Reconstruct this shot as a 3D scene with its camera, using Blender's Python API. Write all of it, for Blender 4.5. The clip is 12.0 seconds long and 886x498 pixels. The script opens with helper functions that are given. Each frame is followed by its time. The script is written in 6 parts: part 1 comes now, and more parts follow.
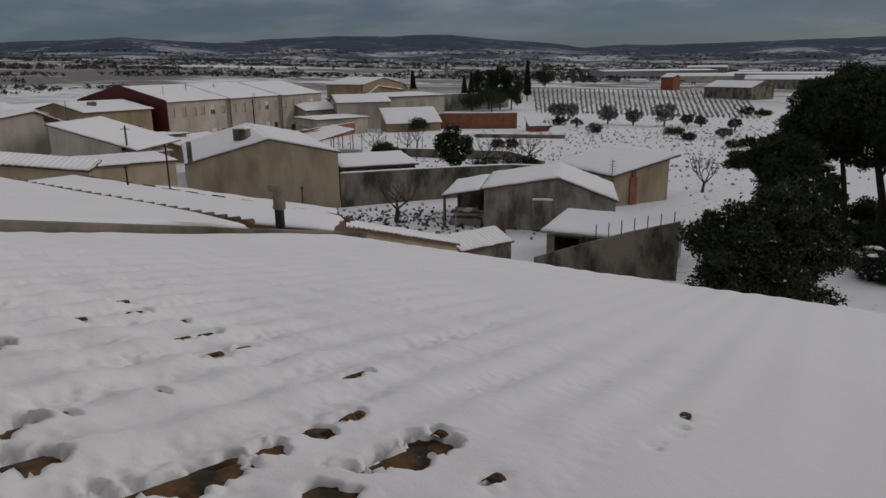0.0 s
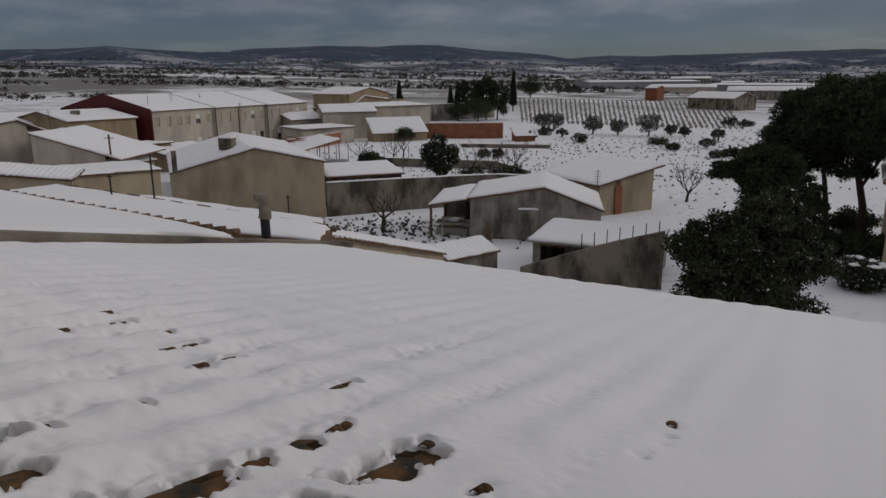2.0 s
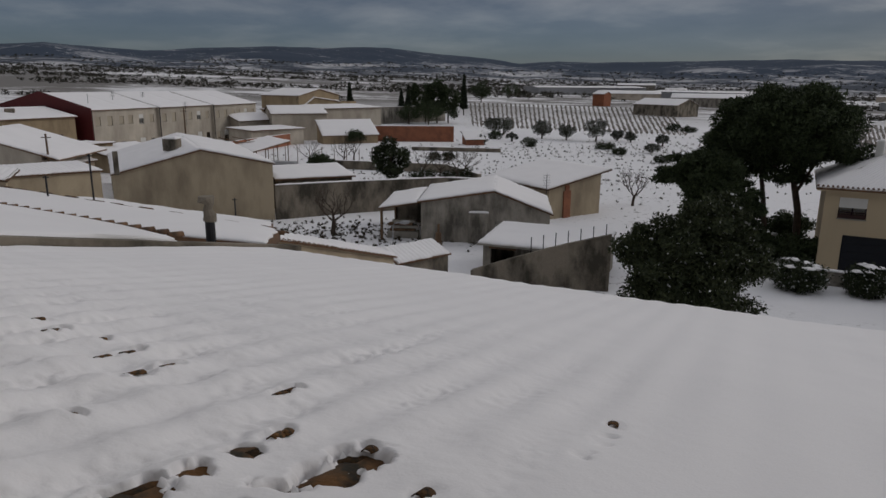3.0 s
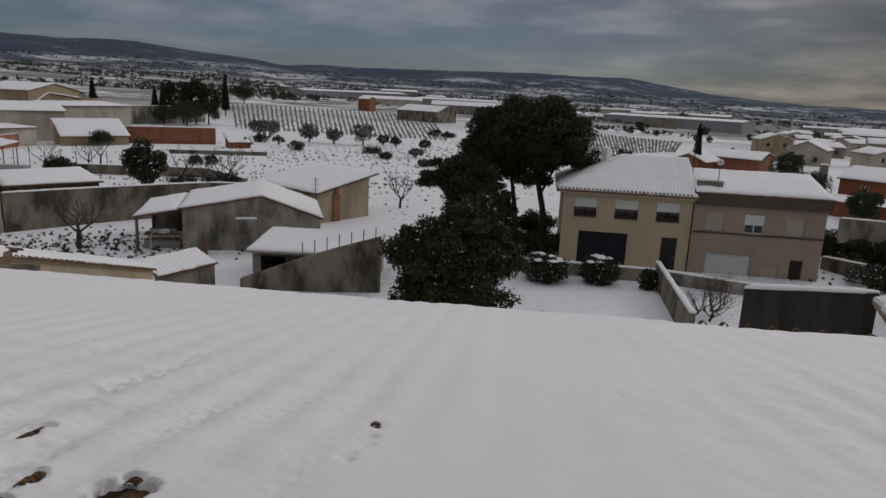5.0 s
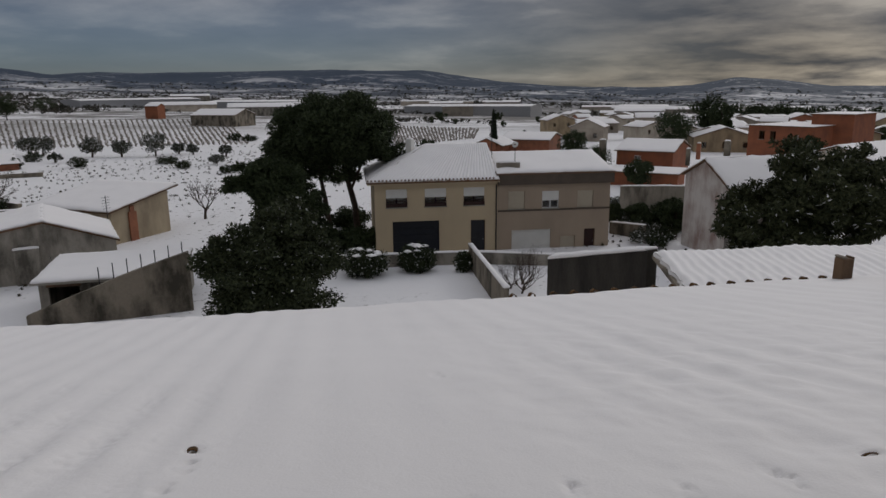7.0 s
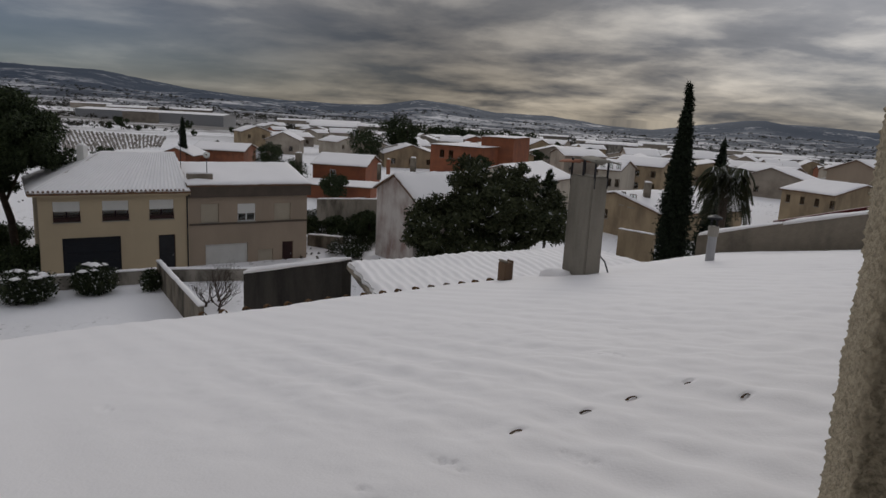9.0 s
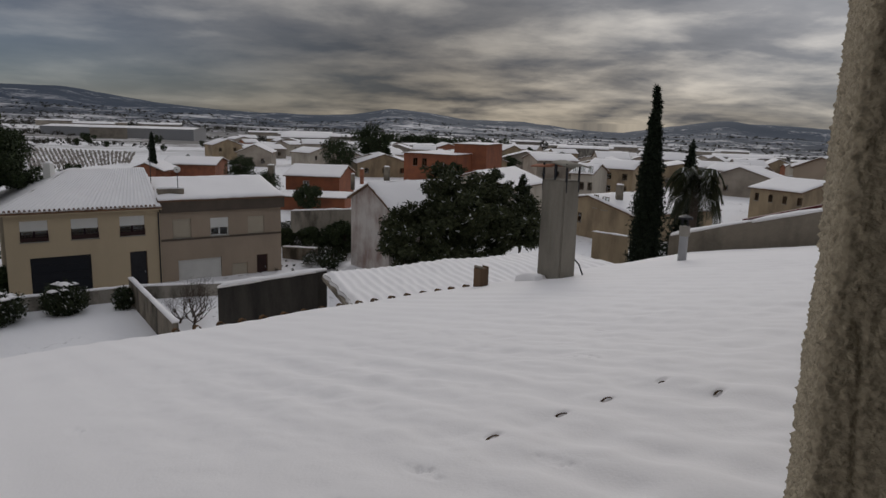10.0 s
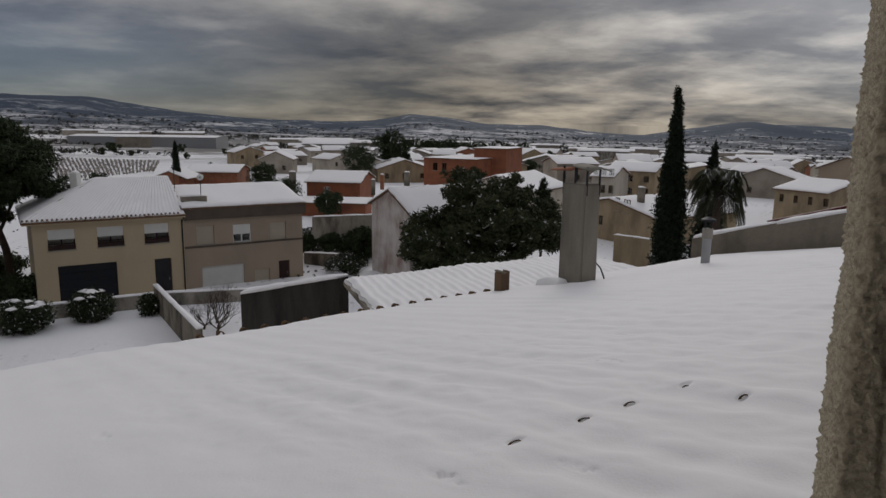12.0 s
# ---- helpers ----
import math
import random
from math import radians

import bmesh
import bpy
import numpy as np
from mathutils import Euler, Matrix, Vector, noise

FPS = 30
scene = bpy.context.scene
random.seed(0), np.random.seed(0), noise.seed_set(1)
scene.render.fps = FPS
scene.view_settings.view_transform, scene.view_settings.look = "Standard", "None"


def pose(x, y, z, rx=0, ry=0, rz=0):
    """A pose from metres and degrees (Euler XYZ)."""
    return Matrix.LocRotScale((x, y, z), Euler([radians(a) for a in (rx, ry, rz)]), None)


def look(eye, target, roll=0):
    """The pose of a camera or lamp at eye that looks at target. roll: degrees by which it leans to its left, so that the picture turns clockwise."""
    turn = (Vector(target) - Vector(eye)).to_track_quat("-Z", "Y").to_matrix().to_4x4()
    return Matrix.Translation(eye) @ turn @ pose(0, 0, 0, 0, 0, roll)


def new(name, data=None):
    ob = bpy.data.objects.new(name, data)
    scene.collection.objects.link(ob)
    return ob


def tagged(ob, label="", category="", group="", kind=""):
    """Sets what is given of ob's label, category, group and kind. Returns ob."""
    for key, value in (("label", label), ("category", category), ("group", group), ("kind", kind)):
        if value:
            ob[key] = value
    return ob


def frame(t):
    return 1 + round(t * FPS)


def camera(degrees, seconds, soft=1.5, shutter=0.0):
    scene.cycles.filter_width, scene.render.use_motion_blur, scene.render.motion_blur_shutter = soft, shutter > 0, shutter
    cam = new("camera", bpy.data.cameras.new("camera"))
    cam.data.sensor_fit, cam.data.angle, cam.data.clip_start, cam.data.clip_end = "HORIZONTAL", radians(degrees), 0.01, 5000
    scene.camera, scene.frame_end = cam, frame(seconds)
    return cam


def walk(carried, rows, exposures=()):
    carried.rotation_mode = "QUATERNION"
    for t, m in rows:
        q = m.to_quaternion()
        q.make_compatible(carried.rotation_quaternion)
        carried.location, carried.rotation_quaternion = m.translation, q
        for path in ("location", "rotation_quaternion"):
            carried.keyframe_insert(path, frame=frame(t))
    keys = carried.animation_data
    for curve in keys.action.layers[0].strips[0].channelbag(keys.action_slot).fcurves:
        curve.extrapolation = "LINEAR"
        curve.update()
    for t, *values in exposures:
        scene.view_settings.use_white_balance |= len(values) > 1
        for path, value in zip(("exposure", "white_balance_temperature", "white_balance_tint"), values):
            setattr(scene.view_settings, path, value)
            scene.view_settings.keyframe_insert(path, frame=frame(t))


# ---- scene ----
# ---- camera ----
cam = camera(65.89, 12.0)
PATH = [
    (0, (0.000, 0.000, 12.200), (0.001, 9.662, 9.624), -0.66),
    (0.5, (0.000, 0.001, 12.201), (-0.009, 9.671, 9.652), -0.59),
    (1, (0.002, -0.001, 12.204), (0.062, 9.681, 9.706), -0.68),
    (1.5, (0.002, -0.001, 12.201), (0.151, 9.692, 9.746), -0.62),
    (2, (-0.002, -0.001, 12.201), (0.200, 9.694, 9.757), -0.42),
    (2.5, (0.007, -0.001, 12.200), (0.353, 9.690, 9.760), -0.05),
    (3, (0.021, 0.002, 12.201), (0.937, 9.667, 9.801), 0.52),
    (5, (0.025, -0.159, 12.298), (4.118, 8.680, 10.035), 2.71),
    (5.5, (0.045, -0.160, 12.300), (4.761, 8.383, 10.115), 2.69),
    (6, (0.062, -0.164, 12.302), (5.430, 8.013, 10.222), 0.95),
    (6.5, (0.058, -0.169, 12.298), (5.803, 7.754, 10.243), 0.32),
    (7, (0.073, -0.183, 12.292), (6.384, 7.235, 10.026), -0.55),
    (7.5, (0.090, -0.188, 12.288), (7.200, 6.435, 9.924), -0.30),
    (9.5, (0.151, -0.252, 12.284), (9.259, 3.417, 10.390), 3.01),
    (10, (0.153, -0.256, 12.283), (9.245, 3.470, 10.421), 1.70),
    (10.5, (0.154, -0.259, 12.284), (9.246, 3.482, 10.455), 0.77),
    (11, (0.152, -0.261, 12.286), (9.225, 3.530, 10.469), 0.56),
    (11.5, (0.151, -0.257, 12.286), (9.172, 3.662, 10.475), 1.06),
    (12, (0.150, -0.259, 12.285), (9.132, 3.750, 10.483), 0.88),
]
EXPOSURE = [(0.0, -0.73), (3.0, -0.70), (5.0, -0.53), (12.0, -0.56)]
walk(cam, [(t, look(eye, target, roll)) for t, eye, target, roll in PATH], EXPOSURE)

# ---- sky and sun ----
SUN_AZ, SUN_EL = 78.0, 24.0            # degrees clockwise from +y, and above the horizon
world = bpy.data.worlds.new("world")
scene.world = world
world.use_nodes = True


def build_sky():
    nt = world.node_tree
    nt.nodes.clear()
    N, L = nt.nodes.new, nt.links.new

    def math_node(op, a, b=None, clamp=False):
        n = N("ShaderNodeMath")
        n.operation, n.use_clamp = op, clamp
        for i, v in enumerate((a, b)):
            if v is None:
                continue
            if isinstance(v, (int, float)):
                n.inputs[i].default_value = v
            else:
                L(v, n.inputs[i])
        return n.outputs[0]

    sky = N("ShaderNodeTexSky")
    sky.sky_type, sky.sun_disc = "NISHITA", False
    sky.sun_elevation, sky.sun_rotation = radians(SUN_EL), radians(SUN_AZ)
    blue = N("ShaderNodeMix")
    blue.data_type = "RGBA"
    blue.blend_type = "MULTIPLY"
    blue.inputs[0].default_value = 1.0
    L(sky.outputs[0], blue.inputs[6])
    blue.inputs[7].default_value = (0.046, 0.060, 0.092, 1)
    geo = N("ShaderNodeTexCoord")
    xyz = N("ShaderNodeSeparateXYZ")
    L(geo.outputs["Generated"], xyz.inputs[0])
    x, y, z = xyz.outputs
    up = math_node("MAXIMUM", z, 0.0)
    den = math_node("ADD", up, 0.15)
    px, py = math_node("DIVIDE", x, den), math_node("DIVIDE", y, den)
    # a flat cloud deck, its streets drawn out across the wind
    c, sn = math.cos(radians(58)), math.sin(radians(58))
    along = math_node("ADD", math_node("MULTIPLY", px, sn), math_node("MULTIPLY", py, c))
    across = math_node("SUBTRACT", math_node("MULTIPLY", px, c), math_node("MULTIPLY", py, sn))
    deck = N("ShaderNodeCombineXYZ")
    L(math_node("MULTIPLY", along, 1.0), deck.inputs[0])
    L(math_node("MULTIPLY", across, 0.9), deck.inputs[1])

    def fbm(scale, detail, rough, offset):
        add = N("ShaderNodeVectorMath")
        add.operation = "ADD"
        L(deck.outputs[0], add.inputs[0])
        add.inputs[1].default_value = (offset, offset * 0.7, 1.3)
        n = N("ShaderNodeTexNoise")
        n.inputs["Scale"].default_value, n.inputs["Detail"].default_value, n.inputs["Roughness"].default_value = scale, detail, rough
        n.inputs["Distortion"].default_value = 0.15
        L(add.outputs[0], n.inputs["Vector"])
        return n.outputs[0]

    big, fine = fbm(0.55, 3, 0.5, 3.1), fbm(1.5, 6, 0.56, 7.7)
    mixd = math_node("ADD", math_node("MULTIPLY", big, 0.55), math_node("MULTIPLY", fine, 0.45))
    ramp = N("ShaderNodeValToRGB")
    els = ramp.color_ramp.elements
    els[0].position, els[0].color = 0.36, (0.098, 0.104, 0.118, 1)
    els[1].position, els[1].color = 0.64, (0.43, 0.415, 0.40, 1)
    e = els.new(0.50)
    e.color = (0.172, 0.175, 0.188, 1)
    L(mixd, ramp.inputs[0])
    # the deck is thinner and brighter overhead
    gain = math_node("ADD", 0.60, math_node("MULTIPLY", math_node("POWER", up, 1.15), 3.9))
    deckc = N("ShaderNodeVectorMath")
    deckc.operation = "SCALE"
    L(ramp.outputs[0], deckc.inputs[0])
    sunny = N("ShaderNodeVectorMath")
    sunny.operation = "DOT_PRODUCT"
    L(geo.outputs["Generated"], sunny.inputs[0])
    sunny.inputs[1].default_value = Vector((math.sin(radians(SUN_AZ + 22)) * math.cos(radians(20)), math.cos(radians(SUN_AZ + 22)) * math.cos(radians(20)), math.sin(radians(20))))
    lit = math_node("POWER", math_node("MAXIMUM", sunny.outputs["Value"], 0.0), 14.0)
    L(math_node("MULTIPLY", gain, math_node("ADD", 1.0, math_node("MULTIPLY", lit, 2.1))), deckc.inputs["Scale"])
    # warm light under the deck round the hidden sun
    sd = Vector((math.sin(radians(SUN_AZ)) * math.cos(radians(6)), math.cos(radians(SUN_AZ)) * math.cos(radians(6)), math.sin(radians(6))))
    dot = N("ShaderNodeVectorMath")
    dot.operation = "DOT_PRODUCT"
    L(geo.outputs["Generated"], dot.inputs[0])
    dot.inputs[1].default_value = sd
    near_sun = math_node("POWER", math_node("MAXIMUM", dot.outputs["Value"], 0.0), 10.0)
    low = math_node("POWER", math_node("SUBTRACT", 1.0, up), 11.0)
    gaps = math_node("MULTIPLY", math_node("SUBTRACT", fine, 0.36), 3.6, True)
    warm_k = math_node("MULTIPLY", math_node("MULTIPLY", near_sun, low), math_node("ADD", gaps, 0.06))
    warm = N("ShaderNodeVectorMath")
    warm.operation = "SCALE"
    warm.inputs[0].default_value = (0.52, 0.43, 0.30)
    L(warm_k, warm.inputs["Scale"])
    total = N("ShaderNodeVectorMath")
    total.operation = "ADD"
    L(deckc.outputs[0], total.inputs[0])
    L(warm.outputs[0], total.inputs[1])
    # clear air shows in a strip low over the hills away from the sun
    strip = math_node("MULTIPLY", math_node("SUBTRACT", 1.0, math_node("MULTIPLY", up, 5.0), True), math_node("SUBTRACT", 1.0, near_sun), True)
    wide = math_node("POWER", math_node("MAXIMUM", dot.outputs["Value"], 0.0), 3.0)
    cover = math_node("MULTIPLY", strip, math_node("SUBTRACT", 0.80, math_node("MULTIPLY", wide, 0.75)), True)
    mixsky = N("ShaderNodeMix")
    mixsky.data_type = "RGBA"
    L(cover, mixsky.inputs[0])
    L(total.outputs[0], mixsky.inputs[6])
    L(blue.outputs[2], mixsky.inputs[7])
    bg = N("ShaderNodeBackground")
    bg.inputs[1].default_value = 1.0
    L(mixsky.outputs[2], bg.inputs[0])
    out = N("ShaderNodeOutputWorld")
    L(bg.outputs[0], out.inputs[0])


build_sky()
sun = new("sun", bpy.data.lights.new("sun", "SUN"))
sun.data.energy, sun.data.angle, sun.data.color = 0.95, radians(20), (1.0, 0.95, 0.89)
_d = Vector((math.sin(radians(SUN_AZ)) * math.cos(radians(SUN_EL)), math.cos(radians(SUN_AZ)) * math.cos(radians(SUN_EL)), math.sin(radians(SUN_EL))))
sun.matrix_world = look(_d * 100, (0, 0, 0))

# ---- materials ----
MATS = {}


def surface(name, base, dark, rough=0.85, grain=30.0, stain=0.6, amount=0.5, bump=0.3, depth=0.01, metal=0.0, spec=0.3, vary=0.0, streak=1.0):
    """A worn surface: base and dark colours mixed by a broad stain and a fine grain, with relief from the grain."""
    if name in MATS:
        return MATS[name]
    m = bpy.data.materials.new(name)
    m.use_nodes = True
    nt = m.node_tree
    N, L = nt.nodes.new, nt.links.new
    b = nt.nodes["Principled BSDF"]
    co = N("ShaderNodeTexCoord")
    mp = N("ShaderNodeMapping")
    mp.inputs["Scale"].default_value = (1, 1, streak)
    L(co.outputs["Object"], mp.inputs[0])
    n1, n2 = N("ShaderNodeTexNoise"), N("ShaderNodeTexNoise")
    n1.inputs["Scale"].default_value, n1.inputs["Detail"].default_value, n1.inputs["Roughness"].default_value = stain, 6, 0.6
    n2.inputs["Scale"].default_value, n2.inputs["Detail"].default_value = grain, 4
    L(mp.outputs[0], n1.inputs["Vector"])
    L(co.outputs["Object"], n2.inputs["Vector"])
    r = N("ShaderNodeMapRange")
    r.inputs[1].default_value, r.inputs[2].default_value = 0.42, 0.68
    L(n1.outputs[0], r.inputs[0])
    k = N("ShaderNodeMath")
    k.operation = "MULTIPLY"
    L(r.outputs[0], k.inputs[0])
    k.inputs[1].default_value = amount
    g = N("ShaderNodeMath")
    g.operation = "MULTIPLY_ADD"
    L(n2.outputs[0], g.inputs[0])
    g.inputs[1].default_value = 0.35
    L(k.outputs[0], g.inputs[2])
    g2 = N("ShaderNodeMath")
    g2.operation, g2.use_clamp = "SUBTRACT", True
    L(g.outputs[0], g2.inputs[0])
    g2.inputs[1].default_value = 0.12
    mix = N("ShaderNodeMix")
    mix.data_type = "RGBA"
    L(g2.outputs[0], mix.inputs[0])
    mix.inputs[6].default_value, mix.inputs[7].default_value = (*base, 1), (*dark, 1)
    col = mix.outputs[2]
    if vary:
        oi, hsv = N("ShaderNodeObjectInfo"), N("ShaderNodeHueSaturation")
        mr = N("ShaderNodeMapRange")
        mr.inputs[3].default_value, mr.inputs[4].default_value = 1 - vary, 1 + vary
        L(oi.outputs["Random"], mr.inputs[0])
        L(mr.outputs[0], hsv.inputs["Value"])
        L(col, hsv.inputs["Color"])
        col = hsv.outputs[0]
    L(col, b.inputs["Base Color"])
    b.inputs["Roughness"].default_value, b.inputs["Metallic"].default_value = rough, metal
    b.inputs["Specular IOR Level"].default_value = spec
    if bump:
        bp = N("ShaderNodeBump")
        bp.inputs["Strength"].default_value, bp.inputs["Distance"].default_value = bump, depth
        L(n2.outputs[0], bp.inputs["Height"])
        L(bp.outputs[0], b.inputs["Normal"])
    MATS[name] = m
    return m


def leaf_material(name, base, other, rough=0.5, snow=0.0):
    """Leaves whose colour varies from leaf to leaf."""
    m = bpy.data.materials.new(name)
    m.use_nodes = True
    nt = m.node_tree
    N, L = nt.nodes.new, nt.links.new
    b = nt.nodes["Principled BSDF"]
    g, ramp = N("ShaderNodeNewGeometry"), N("ShaderNodeValToRGB")
    els = ramp.color_ramp.elements
    els[0].color, els[1].color = (*base, 1), (*other, 1)
    if snow:
        els[1].position = 1 - snow - 0.02
        e = els.new(1 - snow)
        e.color = (0.8, 0.8, 0.82, 1)
    L(g.outputs["Random Per Island"], ramp.inputs[0])
    L(ramp.outputs[0], b.inputs["Base Color"])
    b.inputs["Roughness"].default_value = rough
    b.inputs["Specular IOR Level"].default_value = 0.18
    return m


SNOW = surface("snow", (0.865, 0.845, 0.848), (0.785, 0.765, 0.775), 0.75, 85, 0.5, 0.30, 0.16, 0.010, spec=0.2)
CREAM = surface("cream_render", (0.51, 0.415, 0.28), (0.40, 0.32, 0.225), 0.9, 25, 0.35, 0.45, 0.2, 0.004, streak=0.5)
BEIGE = surface("beige_render", (0.36, 0.285, 0.215), (0.25, 0.20, 0.155), 0.9, 25, 0.4, 0.5, 0.2, 0.004, streak=0.4)
OCHRE = surface("ochre_render", (0.37, 0.285, 0.18), (0.18, 0.135, 0.09), 0.9, 12, 0.5, 0.8, 0.2, 0.006, streak=0.4)
SAND = surface("sand_render", (0.44, 0.36, 0.25), (0.23, 0.185, 0.13), 0.92, 10, 0.45, 0.8, 0.3, 0.01, streak=0.4)
GREYWALL = surface("grey_mortar_wall", (0.34, 0.31, 0.265), (0.095, 0.086, 0.072), 0.95, 9, 0.75, 1.1, 0.6, 0.03, streak=0.4)
OLDWALL = surface("stained_old_wall", (0.25, 0.215, 0.17), (0.060, 0.053, 0.041), 0.95, 7, 0.7, 1.15, 0.6, 0.04, streak=0.45)
WHITEWALL = surface("flaking_white_wall", (0.62, 0.585, 0.55), (0.33, 0.24, 0.21), 0.92, 14, 0.8, 1.0, 0.4, 0.02, streak=0.5)
PALEWALL = surface("pale_render", (0.50, 0.45, 0.375), (0.30, 0.26, 0.215), 0.9, 10, 0.4, 0.8, 0.2, 0.005, streak=0.4, vary=0.12)
TOWNWALL = surface("town_render", (0.42, 0.365, 0.30), (0.24, 0.205, 0.17), 0.9, 6, 0.3, 0.8, 0.2, 0.01, vary=0.3)
ORANGE = surface("orange_brick_wall", (0.30, 0.108, 0.055), (0.16, 0.068, 0.045), 0.9, 20, 0.5, 0.6, 0.3, 0.01)
BRICK = surface("red_brick", (0.31, 0.125, 0.07), (0.17, 0.075, 0.05), 0.92, 30, 1.0, 0.7, 0.4, 0.01, vary=0.18)
REDWALL = surface("dark_red_cladding", (0.095, 0.013, 0.014), (0.075, 0.012, 0.013), 0.6, 15, 0.4, 0.5, 0.1, 0.004)
TILE = surface("clay_tile", (0.17, 0.095, 0.055), (0.07, 0.05, 0.035), 0.9, 40, 6.0, 0.9, 0.4, 0.004, vary=0.25)
MOSSY = surface("lichened_clay_tile", (0.165, 0.080, 0.028), (0.026, 0.022, 0.014), 0.92, 70, 11.0, 1.1, 0.7, 0.006, vary=0.35)
CONCRETE = surface("concrete", (0.31, 0.29, 0.255), (0.17, 0.155, 0.13), 0.9, 35, 1.2, 0.7, 0.3, 0.004, streak=0.3)
WOOD = surface("weathered_wood", (0.16, 0.10, 0.06), (0.07, 0.045, 0.03), 0.85, 30, 2.0, 0.8, 0.4, 0.004, streak=0.2)
REDWOOD = surface("oxblood_wood", (0.034, 0.012, 0.010), (0.014, 0.008, 0.007), 0.6, 30, 2.0, 0.6, 0.2, 0.003)
DARKMETAL = surface("dark_metal", (0.035, 0.035, 0.04), (0.02, 0.02, 0.022), 0.55, 40, 3.0, 0.5, 0.1, 0.002, metal=0.4)
NAVY = surface("navy_garage_metal", (0.011, 0.013, 0.019), (0.008, 0.009, 0.012), 0.5, 30, 1.0, 0.5, 0.1, 0.002)
GREYMETAL = surface("grey_metal", (0.36, 0.36, 0.37), (0.26, 0.26, 0.27), 0.55, 40, 2.0, 0.5, 0.1, 0.002, metal=0.5)
ROLLER = surface("pale_roller_shutter", (0.64, 0.63, 0.60), (0.52, 0.51, 0.48), 0.7, 30, 1.0, 0.4, 0.1, 0.003)
BEIGESHUT = surface("beige_roller_shutter", (0.44, 0.385, 0.30), (0.36, 0.31, 0.24), 0.7, 30, 1.0, 0.4, 0.1, 0.003)
WHITEPAINT = surface("white_paint", (0.74, 0.73, 0.70), (0.6, 0.59, 0.56), 0.6, 30, 1.0, 0.4, 0.1, 0.003)
BARK = surface("bark", (0.075, 0.055, 0.042), (0.035, 0.027, 0.022), 0.95, 18, 3.0, 0.8, 0.7, 0.02)
EARTH = surface("dark_earth", (0.07, 0.058, 0.045), (0.035, 0.03, 0.024), 0.95, 9, 0.8, 0.8, 0.5, 0.03)
MAGNOLIA = leaf_material("glossy_dark_leaves", (0.017, 0.024, 0.012), (0.062, 0.074, 0.034), 0.65, 0.003)
EVERGREEN = leaf_material("loose_evergreen_leaves", (0.020, 0.028, 0.012), (0.078, 0.085, 0.040), 0.65, 0.005)
PINE = leaf_material("pine_needles", (0.017, 0.026, 0.012), (0.058, 0.076, 0.033), 0.7)
SHRUB = leaf_material("shrub_leaves", (0.012, 0.020, 0.009), (0.045, 0.055, 0.024), 0.55, 0.03)
CYPRESS = leaf_material("cypress_leaves", (0.010, 0.015, 0.009), (0.028, 0.038, 0.020), 0.7)
OLIVE = leaf_material("olive_leaves", (0.035, 0.040, 0.028), (0.085, 0.09, 0.065), 0.6, 0.08)
PALM = leaf_material("palm_leaves", (0.018, 0.024, 0.011), (0.055, 0.055, 0.024), 0.5, 0.04)
WEED = leaf_material("dry_weeds", (0.035, 0.030, 0.022), (0.10, 0.082, 0.052), 0.8)


def glass_material():
    m = bpy.data.materials.new("window_glass")
    m.use_nodes = True
    b = m.node_tree.nodes["Principled BSDF"]
    b.inputs["Base Color"].default_value = (0.75, 0.8, 0.8, 1)
    b.inputs["Roughness"].default_value = 0.03
    b.inputs["Transmission Weight"].default_value = 1.0
    b.inputs["IOR"].default_value = 1.45
    return m


GLASS = glass_material()

# ---- helpers of this scene ----
Z0 = 12.2                                   # eye height over the village ground
ROOF_AZ, PITCH_M, ROOF_H = radians(30.87), 0.2195, 0.70


def roof_at(u, s, h=0.0):
    """World place on our roof: u along the eave, s down the slope, h above the snow's mean plane."""
    return Vector((u * math.cos(ROOF_AZ) + s * math.sin(ROOF_AZ), -u * math.sin(ROOF_AZ) + s * math.cos(ROOF_AZ), Z0 - ROOF_H - PITCH_M * s + h))


def ground_z(x, y):
    r = math.hypot(x, y)
    k = min(max((r - 70) / 400, 0), 1)
    return k * k * (3 - 2 * k) * (-0.026 * x + 0.012 * y)


def mesh_of(name, verts, faces, material, smooth=False):
    me = bpy.data.meshes.new(name)
    me.from_pydata([tuple(v) for v in verts], [], faces)
    me.materials.append(material)
    if smooth:
        me.shade_smooth()
    me.update()
    return me


def part(name, data, material, parent, label=""):
    """Links one mesh under a thing. data: a bmesh, a (verts, faces) pair or a mesh."""
    if isinstance(data, bmesh.types.BMesh):
        me = bpy.data.meshes.new(name)
        data.to_mesh(me)
        data.free()
        me.materials.append(material)
    elif isinstance(data, tuple):
        me = mesh_of(name, data[0], data[1], material, len(data) > 2)
    else:
        me = data
    ob = new(name, me)
    ob.parent = parent
    if label:
        ob["label"] = label
    return ob


def thing(name, label, category, at=(0, 0, 0), rz=0.0, group="", kind=""):
    e = new(name)
    e.matrix_basis = pose(*at, 0, 0, rz)
    return tagged(e, label, category, group, kind)


def box_into(vs, fs, x0, x1, y0, y1, z0, z1):
    n = len(vs)
    vs += [(x0, y0, z0), (x1, y0, z0), (x1, y1, z0), (x0, y1, z0), (x0, y0, z1), (x1, y0, z1), (x1, y1, z1), (x0, y1, z1)]
    fs += [(n, n + 3, n + 2, n + 1), (n + 4, n + 5, n + 6, n + 7), (n, n + 1, n + 5, n + 4), (n + 1, n + 2, n + 6, n + 5), (n + 2, n + 3, n + 7, n + 6), (n + 3, n, n + 4, n + 7)]


